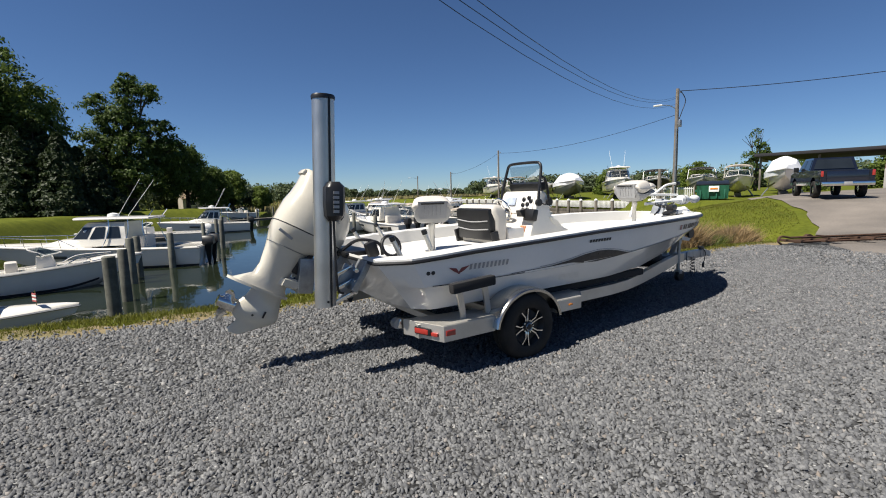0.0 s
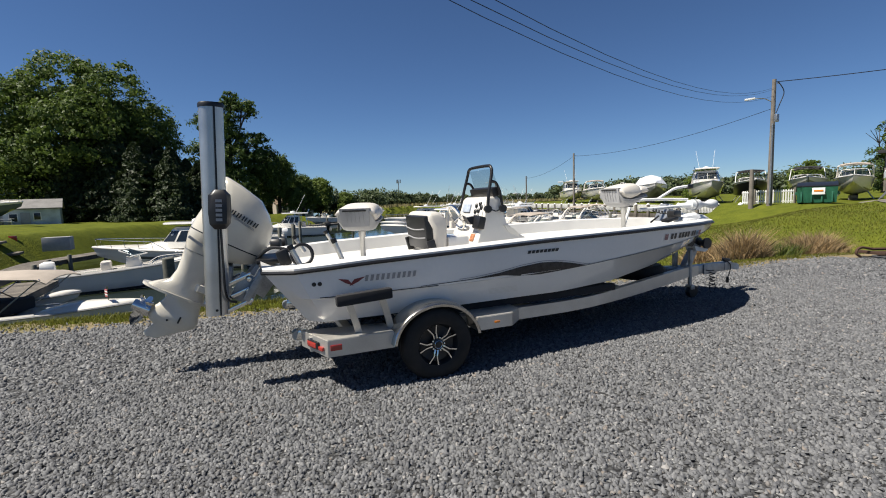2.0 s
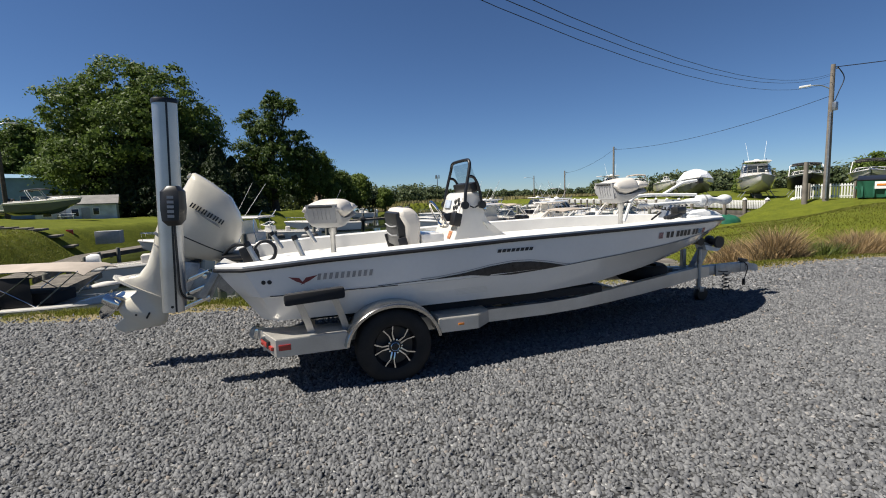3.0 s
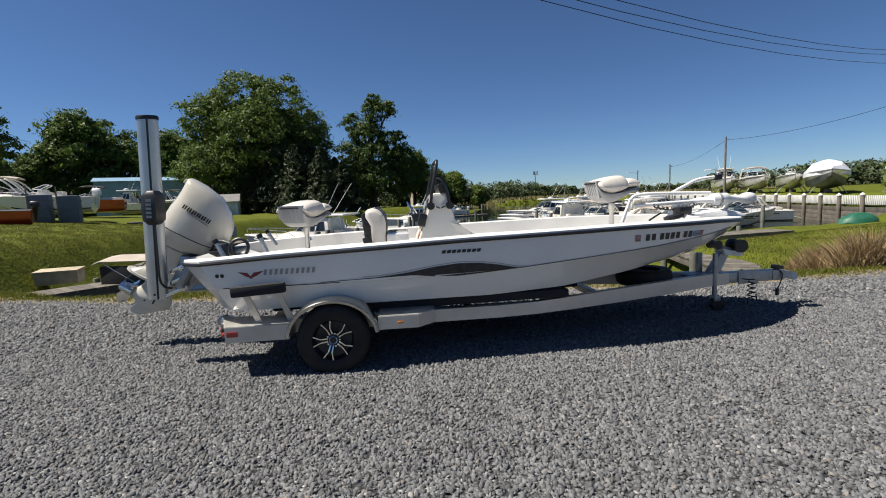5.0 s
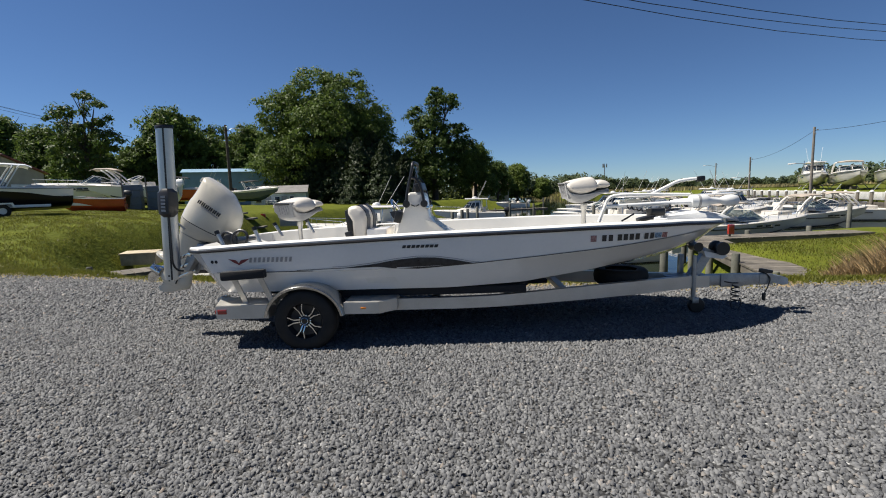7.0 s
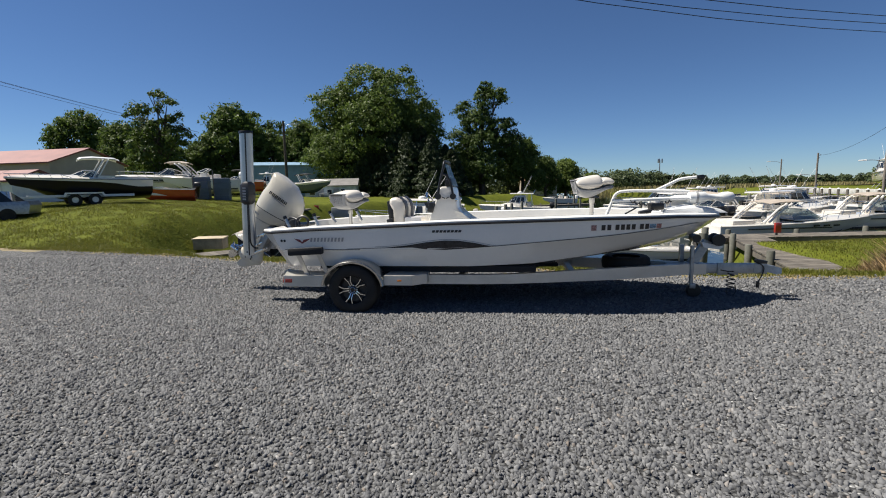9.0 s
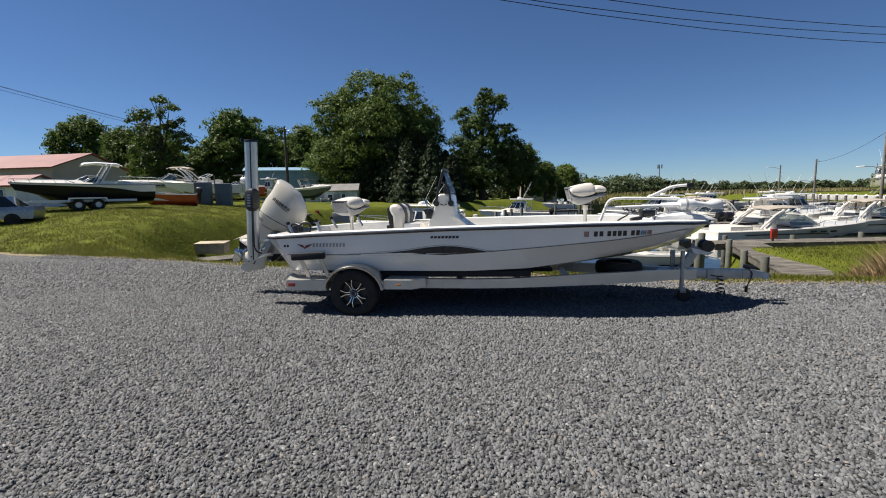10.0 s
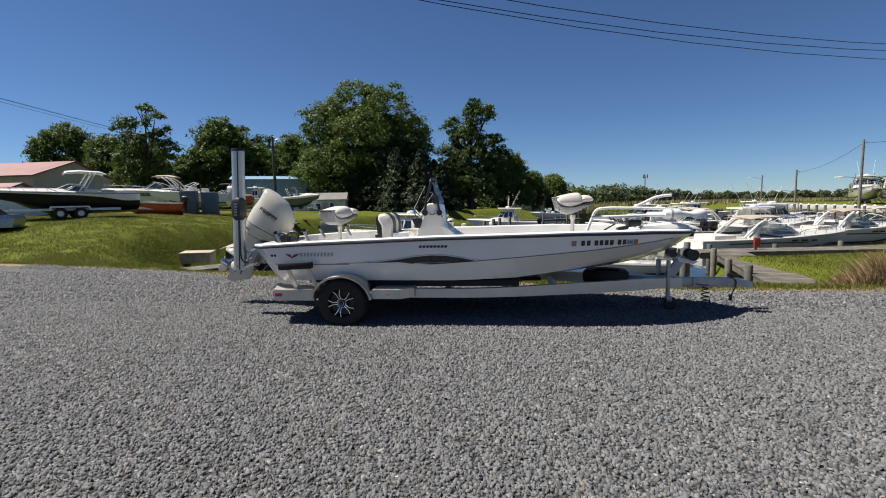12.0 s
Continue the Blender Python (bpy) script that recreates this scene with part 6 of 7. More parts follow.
def yacht(label, at, L, kind, hull=None, Bm=None, group="moored boats", fb=None):
    t = thing("motor_boat", label, "boat", at, group)
    hull = hull or GEL
    Bm = Bm or L * 0.31
    fb = fb or (0.7 + L * 0.045)
    BANDS = {HBLACK: [(0, 0.95), (0.12, 0.66), (0.3, 0.42), (0.5, 0.3), (0.8, 0.27), (1, 0.3)], HBLUE: [(0, 0.3), (1, 0.42)], HGREY: [(0, 0.7), (1, 0.6)], HRED: [(0, 0.12), (1, 0.12)]}
    boat_hull(L, Bm, fb, 0.35, t, hull, {"console": 0.72, "skiff": 0.78, "canopy": 0.6}.get(kind, 0.46), BANDS.get(hull))
    z = fb * 1.08
    if kind == "cruiser":
        cabin(t, -L * 0.02, L * 0.34, Bm * 0.36, z, z + 0.42, 0.1, 1.6, False, "trunk_cabin")
        c = cabin(t, -L * 0.16, L * 0.17, Bm * 0.38, z + 0.05, z + 1.3, 0.1, 1.2)
        part("hardtop", loft(B(), [[(-L * 0.27 + 0.1 * k, -Bm * q, z + h), (L * 0.08, -Bm * q * 0.92, z + h + 0.04), (L * 0.1, 0, z + h + 0.06), (L * 0.08, Bm * q * 0.92, z + h + 0.04), (-L * 0.27 + 0.1 * k, Bm * q, z + h)] for k, q, h in ((0, 0.34, 1.42), (0, 0.37, 1.46), (0, 0.36, 1.52), (1, 0.3, 1.56))]), GEL, t, "white hardtop")
        for s in (-1, 1):
            for x0, x1 in ((-0.26, -0.24), (-0.15, -0.17), (-0.05, -0.08)):
                pipe_frame(t, [(L * x0, s * Bm * 0.4, z), (L * x1, s * Bm * 0.36, z + 0.8), (L * x1, s * Bm * 0.33, z + 1.45)])
            pipe_frame(t, [(-L * 0.1, s * 0.6, z + 1.5), (-L * 0.24, s * 0.9, z + 3.6)], 0.012, WPAINT)
            part("port_light", box(B(), (L * 0.16, s * Bm * 0.475, fb * 0.72), (L * 0.12, 0.05, 0.16), (0, -3, -s * 5), 0.02), DGLASS, t)
            part("rod_rack", tube(B(), [(-L * 0.26, s * Bm * 0.3, z + 1.5), (-L * 0.29, s * Bm * 0.3, z + 1.9)], 0.03, 6), CHROME, t)
        part("radar_dome", spin(B(), [(0.26, 0), (0.3, 0.06), (0.26, 0.18), (0.05, 0.24)], (-L * 0.06, 0, z + 1.55), "z", 18), WPAINT, t, "white radar dome")
        part("helm_seat", box(B(), (-L * 0.2, 0, z + 0.1), (0.5, Bm * 0.5, 0.8), None, 0.1), VINYL, t)
        bow_rail(t, L, Bm, fb, 0.55)
        outboard(t, -L / 2 - 0.3, fb * 0.7, 1.1, None, -0.5)
        outboard(t, -L / 2 - 0.3, fb * 0.7, 1.1, None, 0.5)
    elif kind == "express":
        cabin(t, L * 0.02, L * 0.34, Bm * 0.34, z, z + 0.28, 0.2, 2.0, False, "foredeck_house")
        wrap_screen(t, L, Bm, z + 0.1, L * 0.17, -L * 0.06, 0.62)
        for dx in (0, -0.35):
            arch = smooth_path([(-L * 0.22 + dx, -Bm * 0.44, z), (-L * 0.13 + dx, -Bm * 0.42, z + 0.85), (-L * 0.07 + dx, -Bm * 0.34, z + 1.2), (-L * 0.07 + dx, Bm * 0.34, z + 1.2), (-L * 0.13 + dx, Bm * 0.42, z + 0.85), (-L * 0.22 + dx, Bm * 0.44, z)], 4)
            part("radar_arch", tube(B(), arch, 0.07, 6), GEL, t)
        tops = [(-L * 0.2, 0.36, 1.3), (-L * 0.12, 0.38, 1.42), (0, 0.36, 1.4), (L * 0.04, 0.33, 1.3)]
        bt = part("bimini_top", loft(B(), [[(x, y * Bm * w, z + h - 0.12 * y * y) for y in np.linspace(-1, 1, 7)] for x, w, h in tops], caps=False, closed=False), CANVAS, t, "folded canvas top", 60)
        sm = bt.modifiers.new("thick", "SOLIDIFY")
        sm.thickness = 0.05
        bow_rail(t, L, Bm, fb, 0.55, 0.42)
        for s in (-1, 1):
            part("side_stripe", box(B(), (-L * 0.1, s * (Bm * 0.49), fb * 0.66), (L * 0.5, 0.05, 0.07), None, 0.003), STRIPE, t)
            for k in range(3):
                part("port_light", box(B(), (L * (0.06 + k * 0.06), s * Bm * 0.485, fb * 0.8), (0.42, 0.06, 0.12), (0, -3, -s * 4), 0.02), DGLASS, t)
        part("cockpit_seat", box(B(), (-L * 0.34, 0, z - 0.1), (L * 0.14, Bm * 0.66, 0.5), None, 0.1), VINYL, t)
        part("helm_seat", box(B(), (-L * 0.13, -Bm * 0.18, z + 0.1), (0.5, 0.6, 0.9), None, 0.12), VINYL, t)
        part("swim_platform", box(B(), (-L / 2 - 0.35, 0, 0.25), (0.7, Bm * 0.8, 0.1), None, 0.04), GELW, t)
    elif kind == "console":
        cabin(t, -L * 0.06, L * 0.09, 0.42, z - 0.5, z + 0.45, 0.1, 0.25, False, "console")
        wrap_screen(t, L, 0.95, z + 0.42, L * 0.1, -L * 0.02, 0.35)
        part("leaning_post", box(B(), (-L * 0.18, 0, z - 0.05), (0.4, 0.9, 0.7), None, 0.08), VINYL, t)
        part("bow_cushion", box(B(), (L * 0.22, 0, z - 0.3), (L * 0.14, Bm * 0.5, 0.25), None, 0.08), VINYL, t)
        outboard(t, -L / 2 - 0.2, fb * 0.8, 1.0, WPAINT)
        for s in (-1, 1):
            pipe_frame(t, [(L * 0.1, s * Bm * 0.42, z), (L * 0.2, s * Bm * 0.36, z + 0.3), (L * 0.4, s * Bm * 0.15, z + 0.35)])
    elif kind == "canopy":
        bm = B()
        arcs = [[(x, y, z + 1.15 + 0.16 * (1 - (y / (Bm * 0.5)) ** 2) - dz) for y in np.linspace(-Bm * 0.48, Bm * 0.48, 9)] for x, dz in ((-L * 0.42, 0.12), (-L * 0.36, 0.0), (0, 0.0), (L * 0.16, 0.06), (L * 0.2, 0.2))]
        loft(bm, arcs, caps=False, closed=False)
        c = part("canopy", bm, CANVAS, t, "faded beige canvas canopy")
        sm = c.modifiers.new("thick", "SOLIDIFY")
        sm.thickness = 0.03
        for s in (-1, 1):
            for x0, x1 in ((-L * 0.05, -L * 0.34), (-L * 0.3, -L * 0.05), (-L * 0.05, L * 0.17)):
                pipe_frame(t, [(x0, s * Bm * 0.46, z), (x1, s * Bm * 0.46, z + 1.1)], 0.018)
        part("side_curtain", box(B(), (-L * 0.22, -Bm * 0.44, z + 0.5), (L * 0.3, 0.03, 0.95), None, 0.01), BCANV, t)
        part("seat_block", box(B(), (-L * 0.2, 0, z + 0.2), (L * 0.4, Bm * 0.6, 0.4), None, 0.08), BCANV, t)
        for k in range(5):
            part("flag_stripe", box(B(), (L * 0.4, -0.2, z + 0.35 + k * 0.05), (0.02, 0.26, 0.048), (0, 0, 40), 0.002), FLAGR if k % 2 == 0 else WPAINT, t)
        pipe_frame(t, [(L * 0.4, -0.12, z), (L * 0.4, -0.12, z + 0.65)], 0.012)
    elif kind == "wrapped":
        hw, zs = boat_lines(L, Bm, fb)
        lo = []
        for f, k in ((-0.01, 0.35), (0.02, 0.62), (0.14, 0.78), (0.34, 1.0), (0.44, 1.08), (0.58, 1.0), (0.68, 0.6), (0.84, 0.42), (0.96, 0.28), (1.03, 0.08)):
            x = -L / 2 + L * f
            h = hw(min(1, max(0, f))) + 0.04
            zr = zs(min(1, max(0, f)))
            lo.append([(x, -h, zr - 0.4), (x, -h - 0.01, zr + 0.05), (x, -h * 0.62, zr + k * 0.95), (x, -h * 0.2, zr + k * 1.2), (x, 0, zr + k * 1.26), (x, h * 0.2, zr + k * 1.2), (x, h * 0.62, zr + k * 0.95), (x, h + 0.01, zr + 0.05), (x, h, zr - 0.4)])
        part("shrink_wrap", loft(B(), lo), WRAP, t, "taut white shrink wrap", 22)
    elif kind == "bowrider":
        wrap_screen(t, L, Bm, z - 0.02, L * 0.16, -L * 0.06, 0.42)
        for dx in (0.0, -0.25):
            arch = smooth_path([(-L * 0.02 + dx, -Bm * 0.45, z - 0.05), (-L * 0.1 + dx, -Bm * 0.42, z + 0.75), (-L * 0.13 + dx, -Bm * 0.34, z + 1.05), (-L * 0.13 + dx, Bm * 0.34, z + 1.05), (-L * 0.1 + dx, Bm * 0.42, z + 0.75), (-L * 0.02 + dx, Bm * 0.45, z - 0.05)], 4)
            part("tower_frame", tube(B(), arch, 0.03, 6), WPAINT, t)
        tops = [(-L * 0.26, 0.34, 1.05), (-L * 0.22, 0.36, 1.16), (-L * 0.05, 0.37, 1.24), (L * 0.04, 0.35, 1.2), (L * 0.06, 0.34, 1.12)]
        bt = part("bimini_top", loft(B(), [[(x, y * Bm * w, z + h - 0.1 * y * y) for y in np.linspace(-1, 1, 7)] for x, w, h in tops], caps=False, closed=False), WRAP if hull is HBLACK and fb == 0.86 else BCANV, t, "stretched bimini top", 60)
        sm = bt.modifiers.new("thick", "SOLIDIFY")
        sm.thickness = 0.05
        part("cockpit_seat", box(B(), (-L * 0.3, 0, z - 0.15), (L * 0.2, Bm * 0.66, 0.36), None, 0.1), VINYL, t)
        part("sun_pad", box(B(), (-L * 0.42, 0, z - 0.08), (L * 0.12, Bm * 0.6, 0.14), None, 0.06), VINYL, t)
        part("swim_platform", box(B(), (-L / 2 - 0.3, 0, 0.22), (0.65, Bm * 0.75, 0.1), None, 0.04), GELW, t)
        bow_rail(t, L, Bm, fb, 0.62, 0.2)
    elif kind == "skiff":
        part("thwart", box(B(), (0, 0, z), (0.4, Bm * 0.7, 0.1), None, 0.03), VINYL, t)
        outboard(t, -L / 2 - 0.15, fb * 0.8, 0.8)
    return t


def afloat(x, y, turn):
    return pose(x, y, -2.0, 0, 0, turn)


yacht("white cabin cruiser with a hardtop moored among pilings", afloat(-5.2, 28.6, 158), 10.5, "cruiser")
yacht("white centre console boat with a thin blue stripe", afloat(-6.9, 22.2, 10), 5.9, "console")
yacht("small open boat under a faded beige canvas canopy", afloat(-8.4, 14.6, -12), 6.2, "canopy", fb=0.55)
yacht("long white express cruiser with a radar arch in its slip", afloat(20.2, 28.0, 12), 11.0, "express", fb=0.9)
yacht("white skiff tied beside the dock", afloat(8.6, 17.5, 190), 4.6, "skiff", fb=0.5)
yacht("low white dinghy at the end of the dock", afloat(-10.0, 18.0, 5), 3.6, "skiff", fb=0.45)
for x, y, a, L, k in ((15.5, 36, 95, 9.5, "cruiser"), (20.5, 41, 200, 8.5, "express"), (26, 40, 20, 9, "express"), (16.5, 47, 185, 8, "console"), (31, 47, 10, 9.5, "cruiser"), (20, 55, 190, 10, "cruiser"), (34, 38, 160, 8, "express"), (36, 57, 15, 9, "express"), (27, 63, 185, 9, "cruiser"), (24, 34.5, 185, 7, "console"), (38, 66, 200, 10, "cruiser"), (-3, 40, 178, 8, "console"), (2.5, 52, 175, 8, "cruiser"), (11, 84, 200, 6, "console"), (24, 36.5, 14, 8.5, "cruiser"), (29, 33, 8, 8.5, "express"), (32.5, 42, 12, 8, "console"), (21.5, 46.5, 195, 8.5, "express"), (33, 52, 190, 9, "cruiser"), (25.5, 57.5, 10, 8, "express"), (31.5, 71, 190, 9, "cruiser"), (14.5, 40.5, 170, 7, "console")):
    yacht({"cruiser": "white cabin cruiser berthed in the marina", "express": "white express cruiser berthed in the marina", "console": "white open boat berthed in the marina"}[k], afloat(x, y, a), L, k)


def ashore(x, y, turn, lift=0.75):
    return pose(x, y, ground_z(x, y) + lift, 0, 0, turn)


def stands(x, y, turn, L):
    """Boat stands and blocks below a boat on land."""
    z = ground_z(x, y)
    t = thing("boat_stand", "steel stands and timber blocks below a stored boat", "boat stand", pose(x, y, z, 0, 0, turn), "boat stands")
    for k in (-0.3, 0.0, 0.25):
        part("block", box(B(), (L * k, 0, 0.2), (0.5, 0.6, 0.4), None, 0.02), WOOD, t)
    for k in (-0.3, 0.2):
        for s in (-1, 1):
            part("leg", tube(B(), [(L * k, s * 1.4, 0), (L * k, s * 0.95, 0.68)], 0.04, 6), GALV, t)


for x, y, a, L, kind, hull, lab in (
        (43.0, 38.0, 228, 11.5, "wrapped", HGREY, "large boat under white shrink wrap on stands"),
        (39.8, 13.0, 202, 8.0, "wrapped", GEL, "boat under white shrink wrap at the lot's edge"),
        (42.5, 30.2, 222, 10.5, "cruiser", GEL, "white cabin cruiser stored on the lot"),
        (44.4, 26.8, 218, 9.5, "bowrider", HBLACK, "white and black bowrider with a black top"),
        (45.8, 22.6, 210, 9.5, "bowrider", HGREY, "white bowrider with a black bimini stored ashore"),
        (49.5, 20.8, 205, 9.5, "express", GEL, "white express boat stored on the lot"),
        (46.5, 51.5, 240, 10.0, "express", GELW, "cream express boat stored behind the fence"),
        (48.0, 59.0, 240, 10.0, "cruiser", GEL, "white cruiser stored behind the fence"),
        (46.0, 45.5, 232, 9.0, "console", GELW, "cream open boat stored behind the fence")):
    yacht(lab, ashore(x, y, a, 0.72), L, kind, hull, group="stored boats")
    stands(x, y, a, L)

# the boat yard on the west bank
def road_trailer(at, L, label):
    t = thing("boat_trailer", label, "trailer", at, "yard trailers")
    for s in (-1, 1):
        part("rail", box(B(), (0, s * 0.7, 0.55), (L, 0.09, 0.14), None, 0.01), WPAINT, t)
        for x in (-0.45, 0.45):
            w = part("tyre", spin(B(), [(0.16, -0.1), (0.3, -0.1), (0.33, -0.06), (0.33, 0.06), (0.3, 0.1), (0.16, 0.1)], (x, s * 1.05, 0.33), "y", 20, False), RUBBER, t, "", 50)
            part("rim", spin(B(), [(0.02, -0.07), (0.165, -0.05), (0.165, 0.05), (0.02, 0.07)], (x, s * 1.05, 0.33), "y", 16), WPAINT, w)
        bm = B()
        prism(bm, [(-0.95, 0.5), (-0.85, 0.74), (0.85, 0.74), (0.95, 0.5), (0.85, 0.5), (0.78, 0.66), (-0.78, 0.66), (-0.85, 0.5)], s * 0.88, s * 1.2)
        part("fender", bm, WPAINT, t, "white twin-wheel fender")
    part("tongue", box(B(), (L * 0.6, 0, 0.5), (L * 0.3, 0.12, 0.12), None, 0.01), WPAINT, t)
    part("cross_member", box(B(), (0, 0, 0.5), (0.12, 1.4, 0.1), None, 0.01), WPAINT, t)
    return t


d = 232
road_trailer(pose(-22.4, 17.5, ground_z(-22.4, 17.5), 0, 0, d), 4.8, "white tandem trailer below a black boat")
yacht("black and white bowrider with a canvas top on a trailer", pose(-22.2, 17.8, ground_z(-22.4, 17.5) + 0.62, 0, 1.5, d), 6.0, "bowrider", HBLACK, group="yard boats", fb=0.86)
yacht("white sports boat parked in the yard", ashore(-29, 33, 200, 0.9), 8.0, "express", GEL, group="yard boats")
yacht("small red boat resting in the yard", ashore(-23.8, 25.6, 205, 0.3), 4.2, "skiff", HRED, group="yard boats", fb=0.6)
yacht("white open boat with a dark outboard in the yard", ashore(-25.0, 32.0, 196, 0.8), 6.0, "console", GEL, group="yard boats")
yacht("slate blue runabout with a white tower in the yard", ashore(-25.0, 53, -18, 0.9), 6.6, "bowrider", HBLUE, group="yard boats")
yacht("white cruiser parked before the blue building", ashore(-34, 58, 190, 0.7), 6.5, "cruiser", GEL, group="yard boats")
yacht("orange-red runabout among the yard boats", ashore(-29, 43, 200, 0.8), 6.0, "bowrider", HRED, group="yard boats")
for x, y, dx in ((-23.0, 28.8, 0), (-21.6, 29.4, 0)):
    t = thing("storage_tank", "upright blue-grey plastic tank in a frame", "tank", pose(x, y, ground_z(x, y), 0, 0, 20), "yard tanks")
    part("tank", box(B(), (0, 0, 0.95), (1.15, 0.9, 1.85), None, 0.1), TANKB, t)
    for z in (0.4, 0.95, 1.5):
        part("rib", box(B(), (0, 0, z), (1.2, 0.95, 0.1), None, 0.03), TANKB, t)
    part("post", tube(B(), [(-0.55, -0.45, 0), (-0.55, -0.45, 2.5)], 0.05, 6), POLE, t)
car = thing("parked_car", "silver car parked at the edge of the yard", "car", pose(-22.6, 12.2, ground_z(-22.6, 12.2), 0, 0, 215))
part("body", loft(B(), [[(-2.1, y, 0.35) for y in (-0.85, 0.85)] + [(2.1, 0.85, 0.35), (2.1, -0.85, 0.35)], [(-2.2, y, 0.75) for y in (-0.88, 0.88)] + [(2.2, 0.88, 0.7), (2.2, -0.88, 0.7)], [(-2.1, y, 0.95) for y in (-0.82, 0.82)] + [(2.0, 0.82, 0.85), (2.0, -0.82, 0.85)]]), GALV, car)
part("cabin", loft(B(), [[(-1.6, y, 0.93) for y in (-0.78, 0.78)] + [(1.0, 0.78, 0.88), (1.0, -0.78, 0.88)], [(-1.1, y, 1.42) for y in (-0.6, 0.6)] + [(0.3, 0.6, 1.42), (0.3, -0.6, 1.42)]]), DGLASS, car)
for x in (-1.35, 1.35):
    for s in (-1, 1):
        part("wheel", spin(B(), [(0.05, -0.1), (0.3, -0.1), (0.32, 0), (0.3, 0.1), (0.05, 0.1)], (x, s * 0.8, 0.32), "y", 18), RUBBER, car)

# ---- buildings ----
def gable_house(name, label, at, w, dpt, eave, ridge, wall, roof, windows=(), doors=(), over=0.3):
    """A gabled block: ridge along x, front wall at y = 0 facing -y."""
    t = thing(name, label, "building", at)
    wl = part("wall", loft(B(), [[(x, 0, -1), (x, 0, eave), (x, dpt / 2, ridge), (x, dpt, eave), (x, dpt, -1)] for x in (0, w)]), wall, t)
    for s in (0, 1):
        a, b = (-over, eave - over * (ridge - eave) / (dpt / 2)), (dpt / 2, ridge)
        if s:
            a = (dpt + over, a[1])
        bm = B()
        loft(bm, [[(x, a[0], a[1] + 0.02), (x, b[0], b[1] + 0.02), (x, b[0], b[1] + 0.17), (x, a[0], a[1] + 0.15)] for x in (-over, w + over)])
        part("roof", bm, roof, t)
    for x, z, ww, hh in windows:
        f = part("window", box(B(), (x, -0.03, z), (ww + 0.16, 0.1, hh + 0.16), None, 0.01), WPAINT, t)
        part("pane", box(B(), (x, -0.07, z), (ww, 0.05, hh), None, 0.005), DGLASS, f)
    for x, ww, hh in doors:
        part("door", box(B(), (x, -0.03, hh / 2), (ww, 0.09, hh), None, 0.01), GREYPL, t)
    return t


shed = gable_house("shed", "pale blue-white shed with a grey shingle roof", pose(-31.8, 66.4, -0.2, 0, 0, 14), 8.4, 4.5, 2.5, 3.5, mat("pale_siding", (0.55, 0.62, 0.66), 0.6, scale=1, fine=14), GREYR, [(1.2, 1.5, 0.8, 0.9), (4.0, 1.4, 0.7, 0.9), (6.2, 1.5, 0.6, 0.8)], [(2.6, 0.95, 2.0), (5.1, 0.9, 2.0)])
gable_house("warehouse", "long blue metal building behind the yard", pose(-50, 78.5, 0.8, 0, 0, 25), 20, 7, 5.8, 6.5, BLUEW, BLUEW, [(5, 2.6, 1.2, 1.0), (11, 2.6, 1.2, 1.0)], [(15, 3.2, 3.4)])
barn = gable_house("barn", "tan metal barn with a red roof", pose(-63.6, 34.4, 0.9), 20, 9.1, 4.1, 5.7, TAN, REDR, [], [])
gable_house("cottage", "small cottage with a red roof by the barn", pose(-47.9, 24.5, 0.9), 12, 4.0, 2.0, 2.75, WPAINT, REDR, [(8.6, 1.2, 0.9, 1.0), (10.6, 1.2, 0.7, 1.0)], [])
for y0, y1 in ((1.2, 4.2), (5.3, 8.2)):
    gd = part("garage_door", box(B(), (20.03, (y0 + y1) / 2, 1.45), (0.08, y1 - y0, 2.9), None, 0.01), WPAINT, barn, "white overhead garage door")
    for z in (0.7, 1.4, 2.1):
        part("door_rib", box(B(), (20.08, (y0 + y1) / 2, z), (0.03, y1 - y0, 0.04)), WSHADE, gd)
gable_house("cottage", "brown-roofed cottage among trees on the far shore", pose(4.5, 118, -0.8, 0, 0, 6), 9, 6, 2.6, 4.4, TAN, mat("brown_shingles", (0.28, 0.2, 0.13), 0.9, scale=1, fine=10), [(2, 1.5, 1, 1), (6, 1.5, 1, 1)], [])
t = thing("carport", "long open carport with a dark flat roof", "carport", pose(70, 6, ground_z(70, 6), 0, 0, 100))
part("roof", box(B(), (13, 4, 3.9), (12, 9, 0.35), (2, 0, 0), 0.03), BCANV, t)
part("gable_panel", box(B(), (19.05, 3.5, 3.8), (0.1, 4, 0.8), None, 0.02), CONC, t)
for x in (7.5, 13, 18.5):
    for y in (0.5, 7.5):
        part("post", box(B(), (x, y, 1.9), (0.2, 0.2, 3.8), None, 0.01), POLE, t)
t = thing("brick_building", "red brick building corner with white trim", "building", pose(58, 5.2, ground_z(58, 5.2), 0, 0, 12))
part("wall", box(B(), (4, 3, 3.0), (8, 6, 6.4), None, 0.02), BRICKM, t)
part("roof_edge", box(B(), (4, 3, 6.3), (8.4, 6.4, 0.25), None, 0.03), BCANV, t)
part("foundation", box(B(), (4, 3, 0.9), (8.1, 6.1, 1.9), None, 0.02), CONC, t)
for y in (1.2, 3.2):
    f = part("window", box(B(), (-0.03, y, 3.6), (0.1, 0.9, 1.5), None, 0.01), WPAINT, t)
    part("pane", box(B(), (-0.08, y, 3.6), (0.05, 0.75, 1.3), None, 0.005), DGLASS, f)

